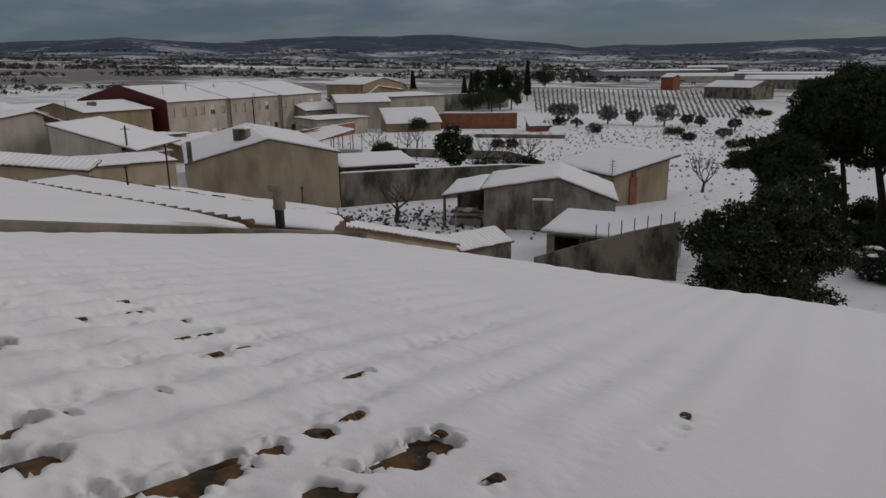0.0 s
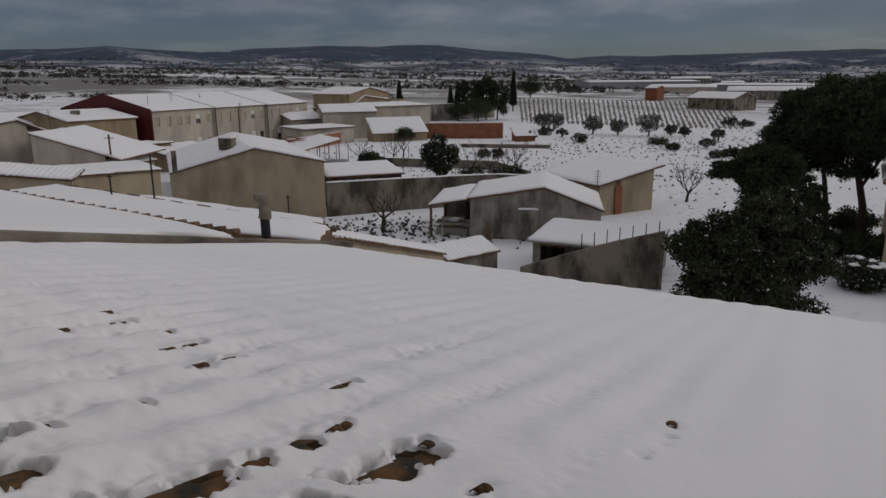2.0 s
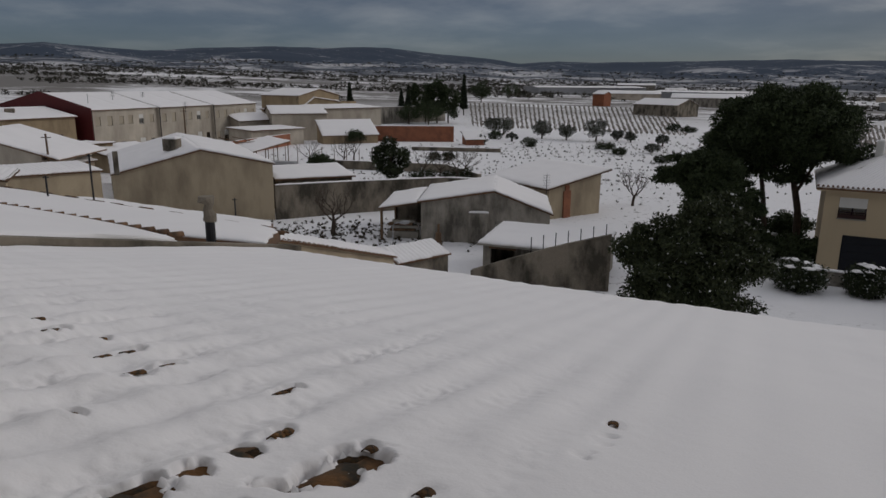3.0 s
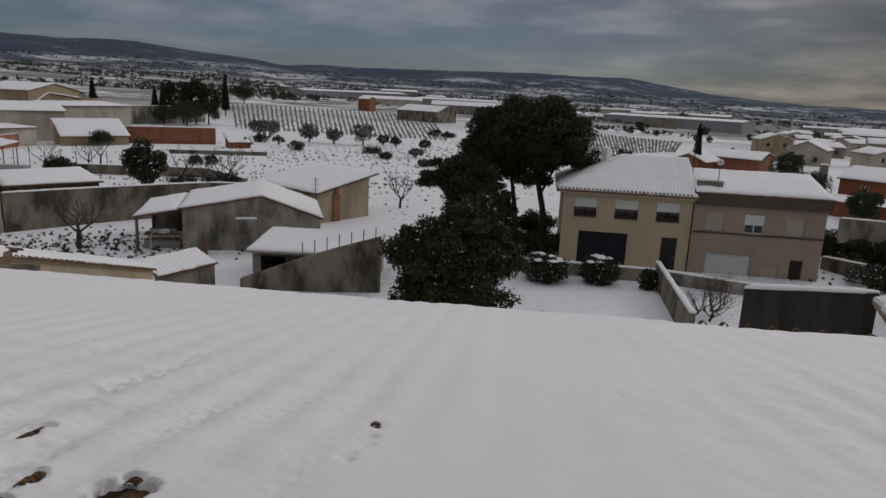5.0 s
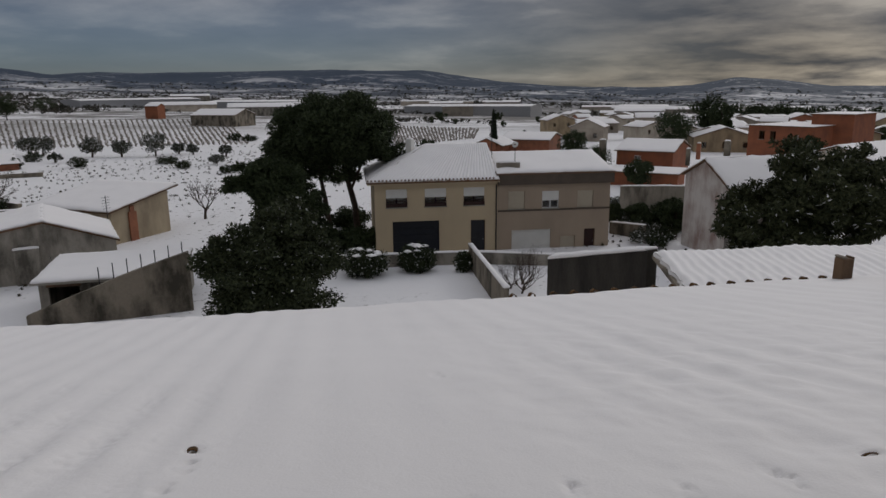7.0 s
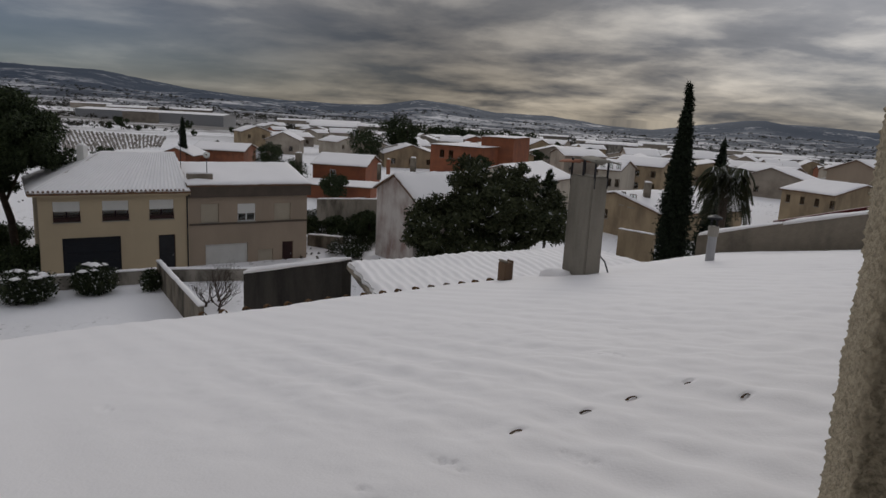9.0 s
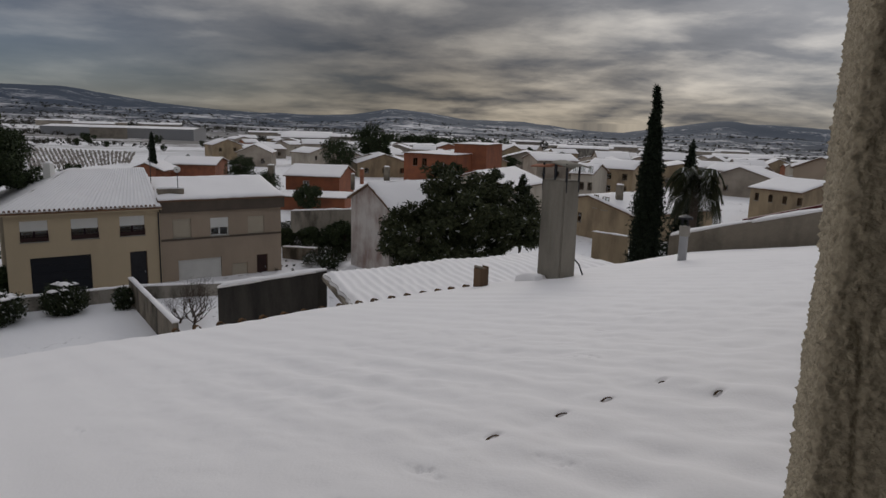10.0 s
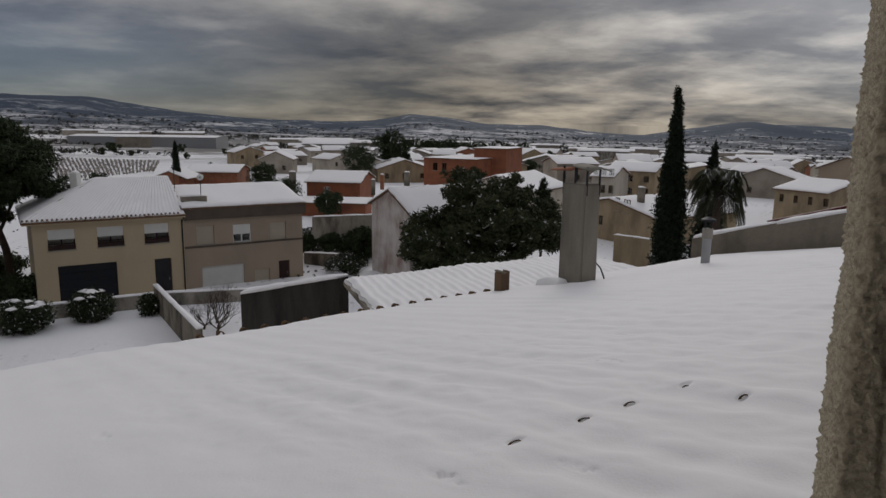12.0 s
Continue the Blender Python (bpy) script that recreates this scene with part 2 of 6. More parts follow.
def box_data(*b):
    vs, fs = [], []
    for q in b:
        box_into(vs, fs, *q)
    return vs, fs


def bevel_box(x0, x1, y0, y1, z0, z1, r=0.02, seg=1):
    bm = bmesh.new()
    vs, fs = box_data((x0, x1, y0, y1, z0, z1))
    bv = [bm.verts.new(v) for v in vs]
    for f in fs:
        bm.faces.new([bv[i] for i in f])
    bmesh.ops.bevel(bm, geom=bm.edges[:], offset=r, segments=seg, affect="EDGES")
    return bm


def tube_into(vs, fs, pts, radii, n=6):
    """A tapered tube along points."""
    base = len(vs)
    pts = [Vector(p) for p in pts]
    for i, p in enumerate(pts):
        d = (pts[min(i + 1, len(pts) - 1)] - pts[max(i - 1, 0)]).normalized()
        a = d.orthogonal().normalized()
        b = d.cross(a)
        for k in range(n):
            t = 2 * math.pi * k / n
            vs.append(tuple(p + (a * math.cos(t) + b * math.sin(t)) * radii[i]))
    for i in range(len(pts) - 1):
        for k in range(n):
            a0, a1 = base + i * n + k, base + i * n + (k + 1) % n
            fs.append((a0, a1, a1 + n, a0 + n))
    fs.append(tuple(base + k for k in range(n))[::-1])
    fs.append(tuple(base + (len(pts) - 1) * n + k for k in range(n)))


def tube(pts, radii, n=8):
    vs, fs = [], []
    tube_into(vs, fs, pts, radii if isinstance(radii, (list, tuple)) else [radii] * len(pts), n)
    return vs, fs


def snow_data(c, thick=0.14, res=0.5, seed=0.0, ripple=0.0, amp=0.02, rough=0.35, most=70):
    """A snow sheet over the quad c (four corners, c[0] to c[1] along x): uneven top, rounded lips, closed sides."""
    c = [Vector(p) for p in c]
    lx, ly = (c[1] - c[0]).length, (c[3] - c[0]).length
    cap = 260 if ripple else most
    nx = max(3, min(cap, int(lx / (min(res, ripple / 6) if ripple else res)) + 1))
    ny = max(3, min(most, int(ly / res) + 1))
    vs, fs = [], []
    edge = min(0.18, lx / 4, ly / 4)
    us = [0, edge * 0.25 / lx] + [i / nx for i in range(1, nx)] + [1 - edge * 0.25 / lx, 1]
    ws = [0, edge * 0.25 / ly] + [i / ny for i in range(1, ny)] + [1 - edge * 0.25 / ly, 1]
    for j, w in enumerate(ws):
        for i, u in enumerate(us):
            p = c[0] * (1 - u) * (1 - w) + c[1] * u * (1 - w) + c[2] * u * w + c[3] * (1 - u) * w
            e = min(u * lx, (1 - u) * lx, w * ly, (1 - w) * ly) / edge
            k = 0.35 + 0.65 * math.sin(min(e, 1) * math.pi / 2)
            if e < 0.9:
                mid = (c[0] + c[1] + c[2] + c[3]) / 4
                back = (0.9 - e) * 0.14 * max(0.0, 0.35 + noise.noise((p.x * 1.9 + seed, p.y * 1.9, 3.0)) + 0.5 * noise.noise((p.x * 6.0, p.y * 6.0 + seed, 5.0)))
                p = p + (mid - p).normalized() * min(back, 0.12 * min(lx, ly))
            h = thick * k * (1 + rough * noise.noise((p.x * 0.8 + seed, p.y * 0.8, seed)) + 0.25 * noise.noise((p.x * 2.7, p.y * 2.7 + seed, 4.0)))
            if ripple:
                h += amp * math.cos(2 * math.pi * u * lx / ripple) * min(e, 1)
            vs.append((p.x, p.y, p.z + max(h, 0.01)))
    n, m = len(us), len(ws)
    for j in range(m - 1):
        for i in range(n - 1):
            a = j * n + i
            fs.append((a, a + 1, a + n + 1, a + n))
    rim = [i for i in range(n)] + [j * n + n - 1 for j in range(1, m)] + [(m - 1) * n + i for i in range(n - 2, -1, -1)] + [j * n for j in range(m - 2, 0, -1)]
    b0 = len(vs)
    for k in rim:
        u, w = us[k % n], ws[k // n]
        p = c[0] * (1 - u) * (1 - w) + c[1] * u * (1 - w) + c[2] * u * w + c[3] * (1 - u) * w
        vs.append((vs[k][0], vs[k][1], p.z - 0.01))
    for k in range(len(rim)):
        k2 = (k + 1) % len(rim)
        fs.append((rim[k], b0 + k, b0 + k2, rim[k2]))
    fs.append(tuple(b0 + k for k in range(len(rim)))[::-1])
    return vs, fs, True


def slab_data(c, thick):
    """A flat slab whose upper face is the quad c."""
    c = [Vector(p) for p in c]
    lo = [p - Vector((0, 0, thick)) for p in c]
    return [tuple(p) for p in c + lo], [(0, 1, 2, 3), (7, 6, 5, 4), (0, 4, 5, 1), (1, 5, 6, 2), (2, 6, 7, 3), (3, 7, 4, 0)]


def wall_data(length, top, openings=(), thick=0.25, z0=-0.6):
    """A wall in the xz plane, front at y = 0: top is a height or a profile of (x, z); openings are (x0, x1, z0, z1)."""
    prof = [(0, top), (length, top)] if isinstance(top, (int, float)) else list(top)

    def top_at(x):
        for (a, za), (b, zb) in zip(prof, prof[1:]):
            if a - 1e-6 <= x <= b + 1e-6:
                return za + (zb - za) * (x - a) / max(b - a, 1e-6)
        return prof[-1][1]

    h = min(z for _, z in prof)
    xs = sorted({0.0, float(length), *[float(x) for x, _ in prof if 0 < x < length], *[float(v) for o in openings for v in o[:2]]})
    zs = sorted({float(z0), *[min(float(v), h - 0.05) for o in openings for v in o[2:] if v > z0]}) + [h]
    nx, nz = len(xs), len(zs)
    solid = [[not any(o[0] < (xs[i] + xs[i + 1]) / 2 < o[1] and o[2] < (zs[j] + min(zs[j + 1], h)) / 2 < o[3] for o in openings) for j in range(nz - 1)] for i in range(nx - 1)]
    vs, fs, ids = [], [], {}

    def vid(i, j, k):
        if (i, j, k) not in ids:
            ids[(i, j, k)] = len(vs)
            vs.append((xs[i], thick * k, top_at(xs[i]) if j == nz - 1 else zs[j]))
        return ids[(i, j, k)]

    def is_solid(i, j):
        return 0 <= i < nx - 1 and 0 <= j < nz - 1 and solid[i][j]

    for i in range(nx - 1):
        for j in range(nz - 1):
            if not solid[i][j]:
                continue
            a, b, c, d = (i, j), (i + 1, j), (i + 1, j + 1), (i, j + 1)
            fs.append(tuple(vid(*p, 0) for p in (a, b, c, d)))
            fs.append(tuple(vid(*p, 1) for p in (d, c, b, a)))
            for p, q, (ni, nj) in ((a, b, (i, j - 1)), (b, c, (i + 1, j)), (c, d, (i, j + 1)), (d, a, (i - 1, j))):
                if not is_solid(ni, nj):
                    fs.append((vid(*q, 0), vid(*p, 0), vid(*p, 1), vid(*q, 1)))
    return vs, fs


def moved(data, m):
    return [tuple(m @ Vector(v)) for v in data[0]], data[1]


def window_on(root, m, o, style, thick=0.25):
    """A window or door in the opening o of a wall whose frame is m: real frame and pane, with blind, sill or leaf."""
    x0, x1, z0, z1 = o
    w, h = x1 - x0, z1 - z0

    def put(name, data, mat, parent, label=""):
        return part(name, moved(data, m), mat, parent, label)

    if style == "garage_dark":
        g = put("garage_door", box_data((x0, x1, 0.17, 0.2, z0, z1)), NAVY, root, "dark navy sectional garage door")
        for i in range(5):
            put("panel", box_data((x0, x1, 0.14, 0.168, z0 + i * h / 5 + 0.01, z0 + (i + 1) * h / 5 - 0.01)), NAVY, g)
        return
    if style == "garage_pale":
        g = put("garage_door", box_data((x0, x1, 0.16, 0.2, z0, z1)), ROLLER, root, "pale grey rolling garage shutter")
        for i in range(10):
            put("slat", box_data((x0, x1, 0.12, 0.158, z0 + i * h / 10 + 0.008, z0 + (i + 1) * h / 10 - 0.008)), ROLLER, g)
        return
    if style == "shutter_pale":
        sh = put("roller_shutter", box_data((x0, x1, 0.132, 0.17, z0, z1)), BEIGESHUT, root, "closed beige roller shutter")
        for i in range(12):
            put("slat", box_data((x0 + 0.03, x1 - 0.03, 0.10, 0.13, z0 + i * h / 12 + 0.006, z0 + (i + 1) * h / 12 - 0.006)), BEIGESHUT, sh)
        put("window_sill", box_data((x0 - 0.05, x1 + 0.05, -0.05, 0.1, z0 - 0.05, z0)), CONCRETE, root)
        return
    if style.startswith("door"):
        leaf = DARKMETAL if "dark" in style else REDWOOD
        d = put("door", box_data((x0 + 0.05, x1 - 0.05, 0.13, 0.17, z0, z1 - 0.05)), leaf, root, "dark panelled front door")
        for xa, xb in ((x0 + 0.15, x0 + w * 0.46), (x0 + w * 0.54, x1 - 0.15)):
            put("panel", box_data((xa, xb, 0.112, 0.128, z0 + 0.2, z0 + h * 0.45)), leaf, d)
        put("door_frame", box_data((x0, x0 + 0.05, 0.1, 0.18, z0, z1), (x1 - 0.05, x1, 0.1, 0.18, z0, z1), (x0 + 0.05, x1 - 0.05, 0.1, 0.18, z1 - 0.05, z1)), WOOD, d)
        put("handle", box_data((x1 - 0.18, x1 - 0.15, 0.08, 0.115, z0 + 0.95, z0 + 1.1)), GREYMETAL, d, "grey metal handle")
        return
    fm = {"red": REDWOOD, "white": WHITEPAINT, "wood": WOOD}.get(style.split("_")[0], WOOD)
    t = 0.06
    win = put("window", box_data((x0, x0 + t, 0.1, 0.17, z0, z1), (x1 - t, x1, 0.1, 0.17, z0, z1), (x0 + t, x1 - t, 0.1, 0.17, z0, z0 + t), (x0 + t, x1 - t, 0.1, 0.17, z1 - t, z1), (x0 + w / 2 - 0.04, x0 + w / 2 + 0.04, 0.1, 0.17, z0 + t, z1 - t)), fm, root)
    put("pane", box_data((x0 + t, x0 + w / 2 - 0.04, 0.13, 0.14, z0 + t, z1 - t)), GLASS, win)
    put("pane", box_data((x0 + w / 2 + 0.04, x1 - t, 0.13, 0.14, z0 + t, z1 - t)), GLASS, win)
    put("window_sill", box_data((x0 - 0.06, x1 + 0.06, -0.07, 0.1, z0 - 0.06, z0)), CONCRETE, win)
    if "blind" in style:
        zb = z0 + h * (0.45 if "half" in style else 0.52)
        put("roller_shutter", box_data((x0 + 0.01, x1 - 0.01, 0.03, 0.07, zb, z1)), ROLLER, win, "half-lowered pale roller shutter")
    if "rail" in style:
        rh = h * 0.30
        bars = [(x0 + w * i / 9 - 0.012, x0 + w * i / 9 + 0.012, -0.06, -0.035, z0, z0 + rh) for i in range(10)]
        put("window_guard", box_data(*bars, (x0, x1, -0.065, -0.03, z0 + rh, z0 + rh + 0.04), (x0, x1, -0.065, -0.03, z0 + 0.04, z0 + 0.3)), REDWOOD, win, "oxblood window guard")


def roof_on(root, profile, axis, span, over=(0.35, 0.35), mat=None, snow=0.16, ripple=0.0, amp=0.02, res=0.5, seed=0.0, thick=0.12, patchy=False):
    """Roof slopes along a profile of (a, z) drawn out over span; axis "v": the gable faces the front; "u": the eave does."""
    lo, hi = span[0] - over[0], span[1] + over[0]
    n = len(profile)
    for i, ((a0, z0), (a1, z1)) in enumerate(zip(profile, profile[1:])):
        k = (z1 - z0) / (a1 - a0)
        if i == 0:
            a0, z0 = a0 - over[1], z0 - over[1] * k
        if i == n - 2:
            a1, z1 = a1 + over[1], z1 + over[1] * k
        def quad(p, zp, q, zq, lift):
            if axis == "v":
                c = [(p, lo, zp), (q, lo, zq), (q, hi, zq), (p, hi, zp)]
            else:
                c = [(lo, p, zp), (hi, p, zp), (hi, q, zq), (lo, q, zq)]
            return [(x, y, z + lift) for x, y, z in c]
        r = part("roof", slab_data(quad(a0, z0, a1, z1, thick + 0.004), thick), mat or TILE, root)
        if snow:
            # the two sheets of snow run into one another over the ridge
            e0, e1 = (0.14 if i > 0 else 0.0), (0.14 if i < n - 2 else 0.0)
            part("snow_cover", snow_data(quad(a0 - e0, z0 - e0 * k, a1 + e1, z1 + e1 * k, thick + 0.008), snow, res, seed + i * 3.3, ripple, amp), SNOW, r, "fresh snow lying on the roof")


def shell(root, length, depth, h_front, h_back, mat, front_ops=(), left_ops=(), right_ops=(), profile=None, side_profile=None, thick=0.25):
    """Four walls. profile: the front's and back's top; side_profile: the sides' top, as (distance from the front, z)."""
    part("front_wall", wall_data(length, profile or h_front, front_ops, thick), mat, root)
    back = pose(length, depth, 0, 0, 0, 180)
    bp = [(length - x, z) for x, z in reversed(profile)] if profile else h_back
    part("back_wall", moved(wall_data(length, bp, (), thick), back), mat, root)
    inner = depth - 2 * thick - 0.004
    sp = side_profile or [(0, h_front), (depth, h_back)]

    def cut(pf, flip):
        def at(v):
            for (a, za), (b, zb) in zip(pf, pf[1:]):
                if a - 1e-6 <= v <= b + 1e-6:
                    return za + (zb - za) * (v - a) / (b - a)
            return pf[-1][1]
        lo, hi = thick + 0.002, depth - thick - 0.002
        q = [(lo, at(lo))] + [p for p in pf if lo < p[0] < hi] + [(hi, at(hi))]
        q = [(v - lo, z) for v, z in q]
        return [(inner - v, z) for v, z in reversed(q)] if flip else q
    zl = profile[0][1] if profile else None
    zr = profile[-1][1] if profile else None
    lp = zl if profile else cut(sp, True)
    rp = zr if profile else cut(sp, False)
    ml = pose(0, depth - thick - 0.002, 0, 0, 0, -90)
    mr = pose(length, thick + 0.002, 0, 0, 0, 90)
    part("side_wall", moved(wall_data(inner, lp, left_ops, thick), ml), mat, root)
    part("side_wall", moved(wall_data(inner, rp, right_ops, thick), mr), mat, root)
    return ml, mr


def facing(p0, p1):
    return math.degrees(math.atan2(p1[1] - p0[1], p1[0] - p0[0])), math.hypot(p1[0] - p0[0], p1[1] - p0[1])


def house(name, label, p0, p1, depth, h, mat, openings=(), roof="u", rise=1.2, ridge=0.5, group="", snow=0.16, over=(0.3, 0.35), roofmat=None, h_back=None, profile=None, ripple=0.0, res=0.6, base=None, category="house", left=(), right=(), amp=0.02):
    """A house from its front's two base corners; openings are (x0, x1, z0, z1, style)."""
    rz, length = facing(p0, p1)
    bz = min(ground_z(*p0[:2]), ground_z(*p1[:2])) if base is None else base
    root = thing(name, label, category, (p0[0], p0[1], bz), rz, group)
    ops = [o[:4] for o in openings]
    hb = h if h_back is None else h_back
    seed = (p0[0] * 1.37 + p0[1]) % 50
    if profile:
        ml, mr = shell(root, length, depth, h, hb, mat, ops, [o[:4] for o in left], [o[:4] for o in right], profile=profile)
        roof_on(root, profile, "v", (0, depth), over, roofmat, snow, ripple, amp, res, seed)
    else:
        if roof == "u":
            sp = [(0, h), (depth * ridge, h + rise), (depth, hb)]
        else:
            sp = [(0, h), (depth, hb)]
        ml, mr = shell(root, length, depth, h, hb, mat, ops, [o[:4] for o in left], [o[:4] for o in right], side_profile=sp)
        roof_on(root, sp, "u", (0, length), over, roofmat, snow, ripple, amp, res, seed)
    for o in openings:
        window_on(root, Matrix.Identity(4), o[:4], o[4])
    for o in left:
        window_on(root, ml, o[:4], o[4])
    for o in right:
        window_on(root, mr, o[:4], o[4])
    return root

FASCIA = surface("dark_brown_fascia", (0.105, 0.082, 0.064), (0.06, 0.048, 0.038), 0.85, 14, 0.6, 0.7, 0.3, 0.01)
VINE = surface("vine_wood", (0.34, 0.31, 0.28), (0.20, 0.175, 0.15), 0.95, 18, 3.0, 0.8, 0)

CHIMNEY = surface("weathered_chimney_render", (0.235, 0.215, 0.18), (0.12, 0.11, 0.09), 0.92, 30, 1.6, 0.9, 0.4, 0.006, streak=0.3)

# ---- ground and hills ----
SKYLINE = [(-60, 1.3), (-45, 1.5), (-31.7, 1.58), (-24, 2.27), (-17.5, 1.75), (-12.5, 2.1), (-8, 2.27), (-3.6, 2.1), (0.9, 2.28), (3.6, 2.05), (7.7, 1.76), (11.3, 1.2), (14.5, 1.42), (18.5, 1.33), (24, 1.38), (28, 1.5), (32, 1.55), (38.8, 1.45), (41, 1.0), (45, 0.6), (50, 0.2), (55, -0.07), (59.9, 0.12), (63.1, 0.68), (66, 0.47), (69.6, 0.02), (73.8, -0.02), (77.5, -0.55), (82, -0.68), (86.2, -0.12), (89.9, 0.36), (92.3, 0.3), (97.1, 0.05), (110, 0.3), (140, 0.8), (220, 1.0), (300, 1.3)]


def skyline(az):
    pts = SKYLINE
    if az < pts[0][0]:
        az += 360
    for (a, ea), (b, eb) in zip(pts, pts[1:] + [(pts[0][0] + 360, pts[0][1])]):
        if a <= az <= b:
            return ea + (eb - ea) * (az - a) / (b - a)
    return 1.0


def land_z(x, y):
    """Height of the land: the village's level, the plain's gentle tilt, and the hills round it."""
    r = math.hypot(x, y)
    base = ground_z(x, y)
    if r < 900:
        return base + (0 if r < 160 else 0.0)
    az = math.degrees(math.atan2(x, y))
    top = Z0 + 4300 * math.tan(radians(skyline(az)))
    k = min(max((r - 1500) / 2800, 0), 1)
    k = k * k * (3 - 2 * k)
    if r > 4300:
        k = 1 - (r - 4300) / 900
    far = -0.026 * x + 0.012 * y
    far *= min(1.0, 1500 / r)
    w = (1 if r > 1500 else 0) * min(1, (r - 1500) / 900) if r > 1500 else 0
    lumps = (noise.fractal((x / 620, y / 620, 0.3), 0.9, 2.1, 5) * 26 + 14 * noise.noise((x / 230, y / 230, 2))) * w * (1 - 0.55 * k)
    lumps += 4 * k * (1 - k) * 42 * noise.noise((x / 520, y / 520, 6.0)) if r < 4300 else 0
    return (base if r < 1500 else far) * (1 - k) + (top + 2) * k + lumps * (0.25 + 0.75 * k if k < 0.97 else 0.5)


def build_ground():
    rs = [0] + list(np.geomspace(6, 900, 46)) + list(np.linspace(960, 4700, 70))
    azs = list(np.arange(-44, 112, 0.5)) + list(np.arange(112, 316, 4.0))
    vs, fs = [(0, 0, 0)], []
    n = len(azs)
    for r in rs[1:]:
        for a in azs:
            x, y = r * math.sin(radians(a)), r * math.cos(radians(a))
            vs.append((x, y, land_z(x, y)))
    for k in range(n):
        fs.append((0, 1 + (k + 1) % n, 1 + k))
    for j in range(len(rs) - 2):
        for k in range(n):
            a, b = 1 + j * n + k, 1 + j * n + (k + 1) % n
            fs.append((a, b, b + n, a + n))
    m = bpy.data.materials.new("hazed_snowy_land")
    m.use_nodes = True
    nt = m.node_tree
    N, L = nt.nodes.new, nt.links.new
    b = nt.nodes["Principled BSDF"]
    b.inputs["Roughness"].default_value = 0.85
    b.inputs["Specular IOR Level"].default_value = 0.15
    geo = N("ShaderNodeNewGeometry")

    def noise_at(scale, detail, rough, sx=1.0):
        mp = N("ShaderNodeMapping")
        mp.inputs["Scale"].default_value = (sx, 1, 1)
        L(geo.outputs["Position"], mp.inputs[0])
        t = N("ShaderNodeTexNoise")
        t.inputs["Scale"].default_value, t.inputs["Detail"].default_value, t.inputs["Roughness"].default_value = scale, detail, rough
        L(mp.outputs[0], t.inputs["Vector"])
        return t.outputs[0]

    def rng(v, a, b_, c=0.0, d=1.0):
        r = N("ShaderNodeMapRange")
        r.inputs[1].default_value, r.inputs[2].default_value, r.inputs[3].default_value, r.inputs[4].default_value = a, b_, c, d
        L(v, r.inputs[0])
        return r.outputs[0]

    def op(kind, a, b_, clamp=False):
        n_ = N("ShaderNodeMath")
        n_.operation, n_.use_clamp = kind, clamp
        for i, v in enumerate((a, b_)):
            if isinstance(v, (int, float)):
                n_.inputs[i].default_value = v
            else:
                L(v, n_.inputs[i])
        return n_.outputs[0]

    ln = N("ShaderNodeVectorMath")
    ln.operation = "LENGTH"
    L(geo.outputs["Position"], ln.inputs[0])
    r = ln.outputs["Value"]
    sep = N("ShaderNodeSeparateXYZ")
    L(geo.outputs["Position"], sep.inputs[0])
    # bare weeds and furrows near the village, hedges and fields on the plain, woods on the hills
    weeds = op("MULTIPLY", rng(noise_at(1.6, 6, 0.7), 0.57, 0.64), rng(noise_at(0.09, 3, 0.5), 0.46, 0.58))
    near_k = rng(r, 240, 400, 1, 0)
    fields = rng(op("ADD", op("MULTIPLY", noise_at(0.006, 3, 0.5), 0.45), op("MULTIPLY", noise_at(0.035, 7, 0.8, 0.6), 0.55)), 0.435, 0.505)
    plain_k = op("MULTIPLY", rng(r, 200, 330), rng(r, 1900, 2600, 1, 0.0))
    woods = rng(op("ADD", op("MULTIPLY", noise_at(0.0035, 5, 0.62), 0.55), op("MULTIPLY", noise_at(0.024, 6, 0.85), 0.5)), 0.450, 0.505)
    high = rng(r, 2300, 3100)
    woods = op("MAXIMUM", woods, op("MULTIPLY", high, rng(noise_at(0.010, 6, 0.8), 0.37, 0.48)))
    hill_k = rng(r, 1700, 2600)
    dark = op("ADD", op("ADD", op("MULTIPLY", weeds, op("MULTIPLY", near_k, 0.8)), op("MULTIPLY", fields, op("MULTIPLY", plain_k, 0.85))), op("MULTIPLY", woods, hill_k), True)
    mix = N("ShaderNodeMix")
    mix.data_type = "RGBA"
    L(dark, mix.inputs[0])
    mix.inputs[6].default_value = (0.82, 0.81, 0.825, 1)
    # brown scrub to dark woods; the blue of the far woods is painted-in haze
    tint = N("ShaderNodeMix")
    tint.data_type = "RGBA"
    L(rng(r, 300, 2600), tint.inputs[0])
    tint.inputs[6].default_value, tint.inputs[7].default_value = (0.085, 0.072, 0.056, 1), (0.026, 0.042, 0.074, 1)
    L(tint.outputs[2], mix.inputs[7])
    # air haze painted into the land's colour, stronger with distance
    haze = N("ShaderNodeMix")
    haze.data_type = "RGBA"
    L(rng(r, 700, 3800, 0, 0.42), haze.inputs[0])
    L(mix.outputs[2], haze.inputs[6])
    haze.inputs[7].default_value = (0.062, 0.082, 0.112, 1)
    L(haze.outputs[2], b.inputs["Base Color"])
    bp = N("ShaderNodeBump")
    bp.inputs["Strength"].default_value, bp.inputs["Distance"].default_value = 0.5, 0.12
    L(noise_at(1.1, 5, 0.6), bp.inputs["Height"])
    L(bp.outputs[0], b.inputs["Normal"])
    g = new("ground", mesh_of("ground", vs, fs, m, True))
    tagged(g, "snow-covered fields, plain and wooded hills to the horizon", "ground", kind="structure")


build_ground()

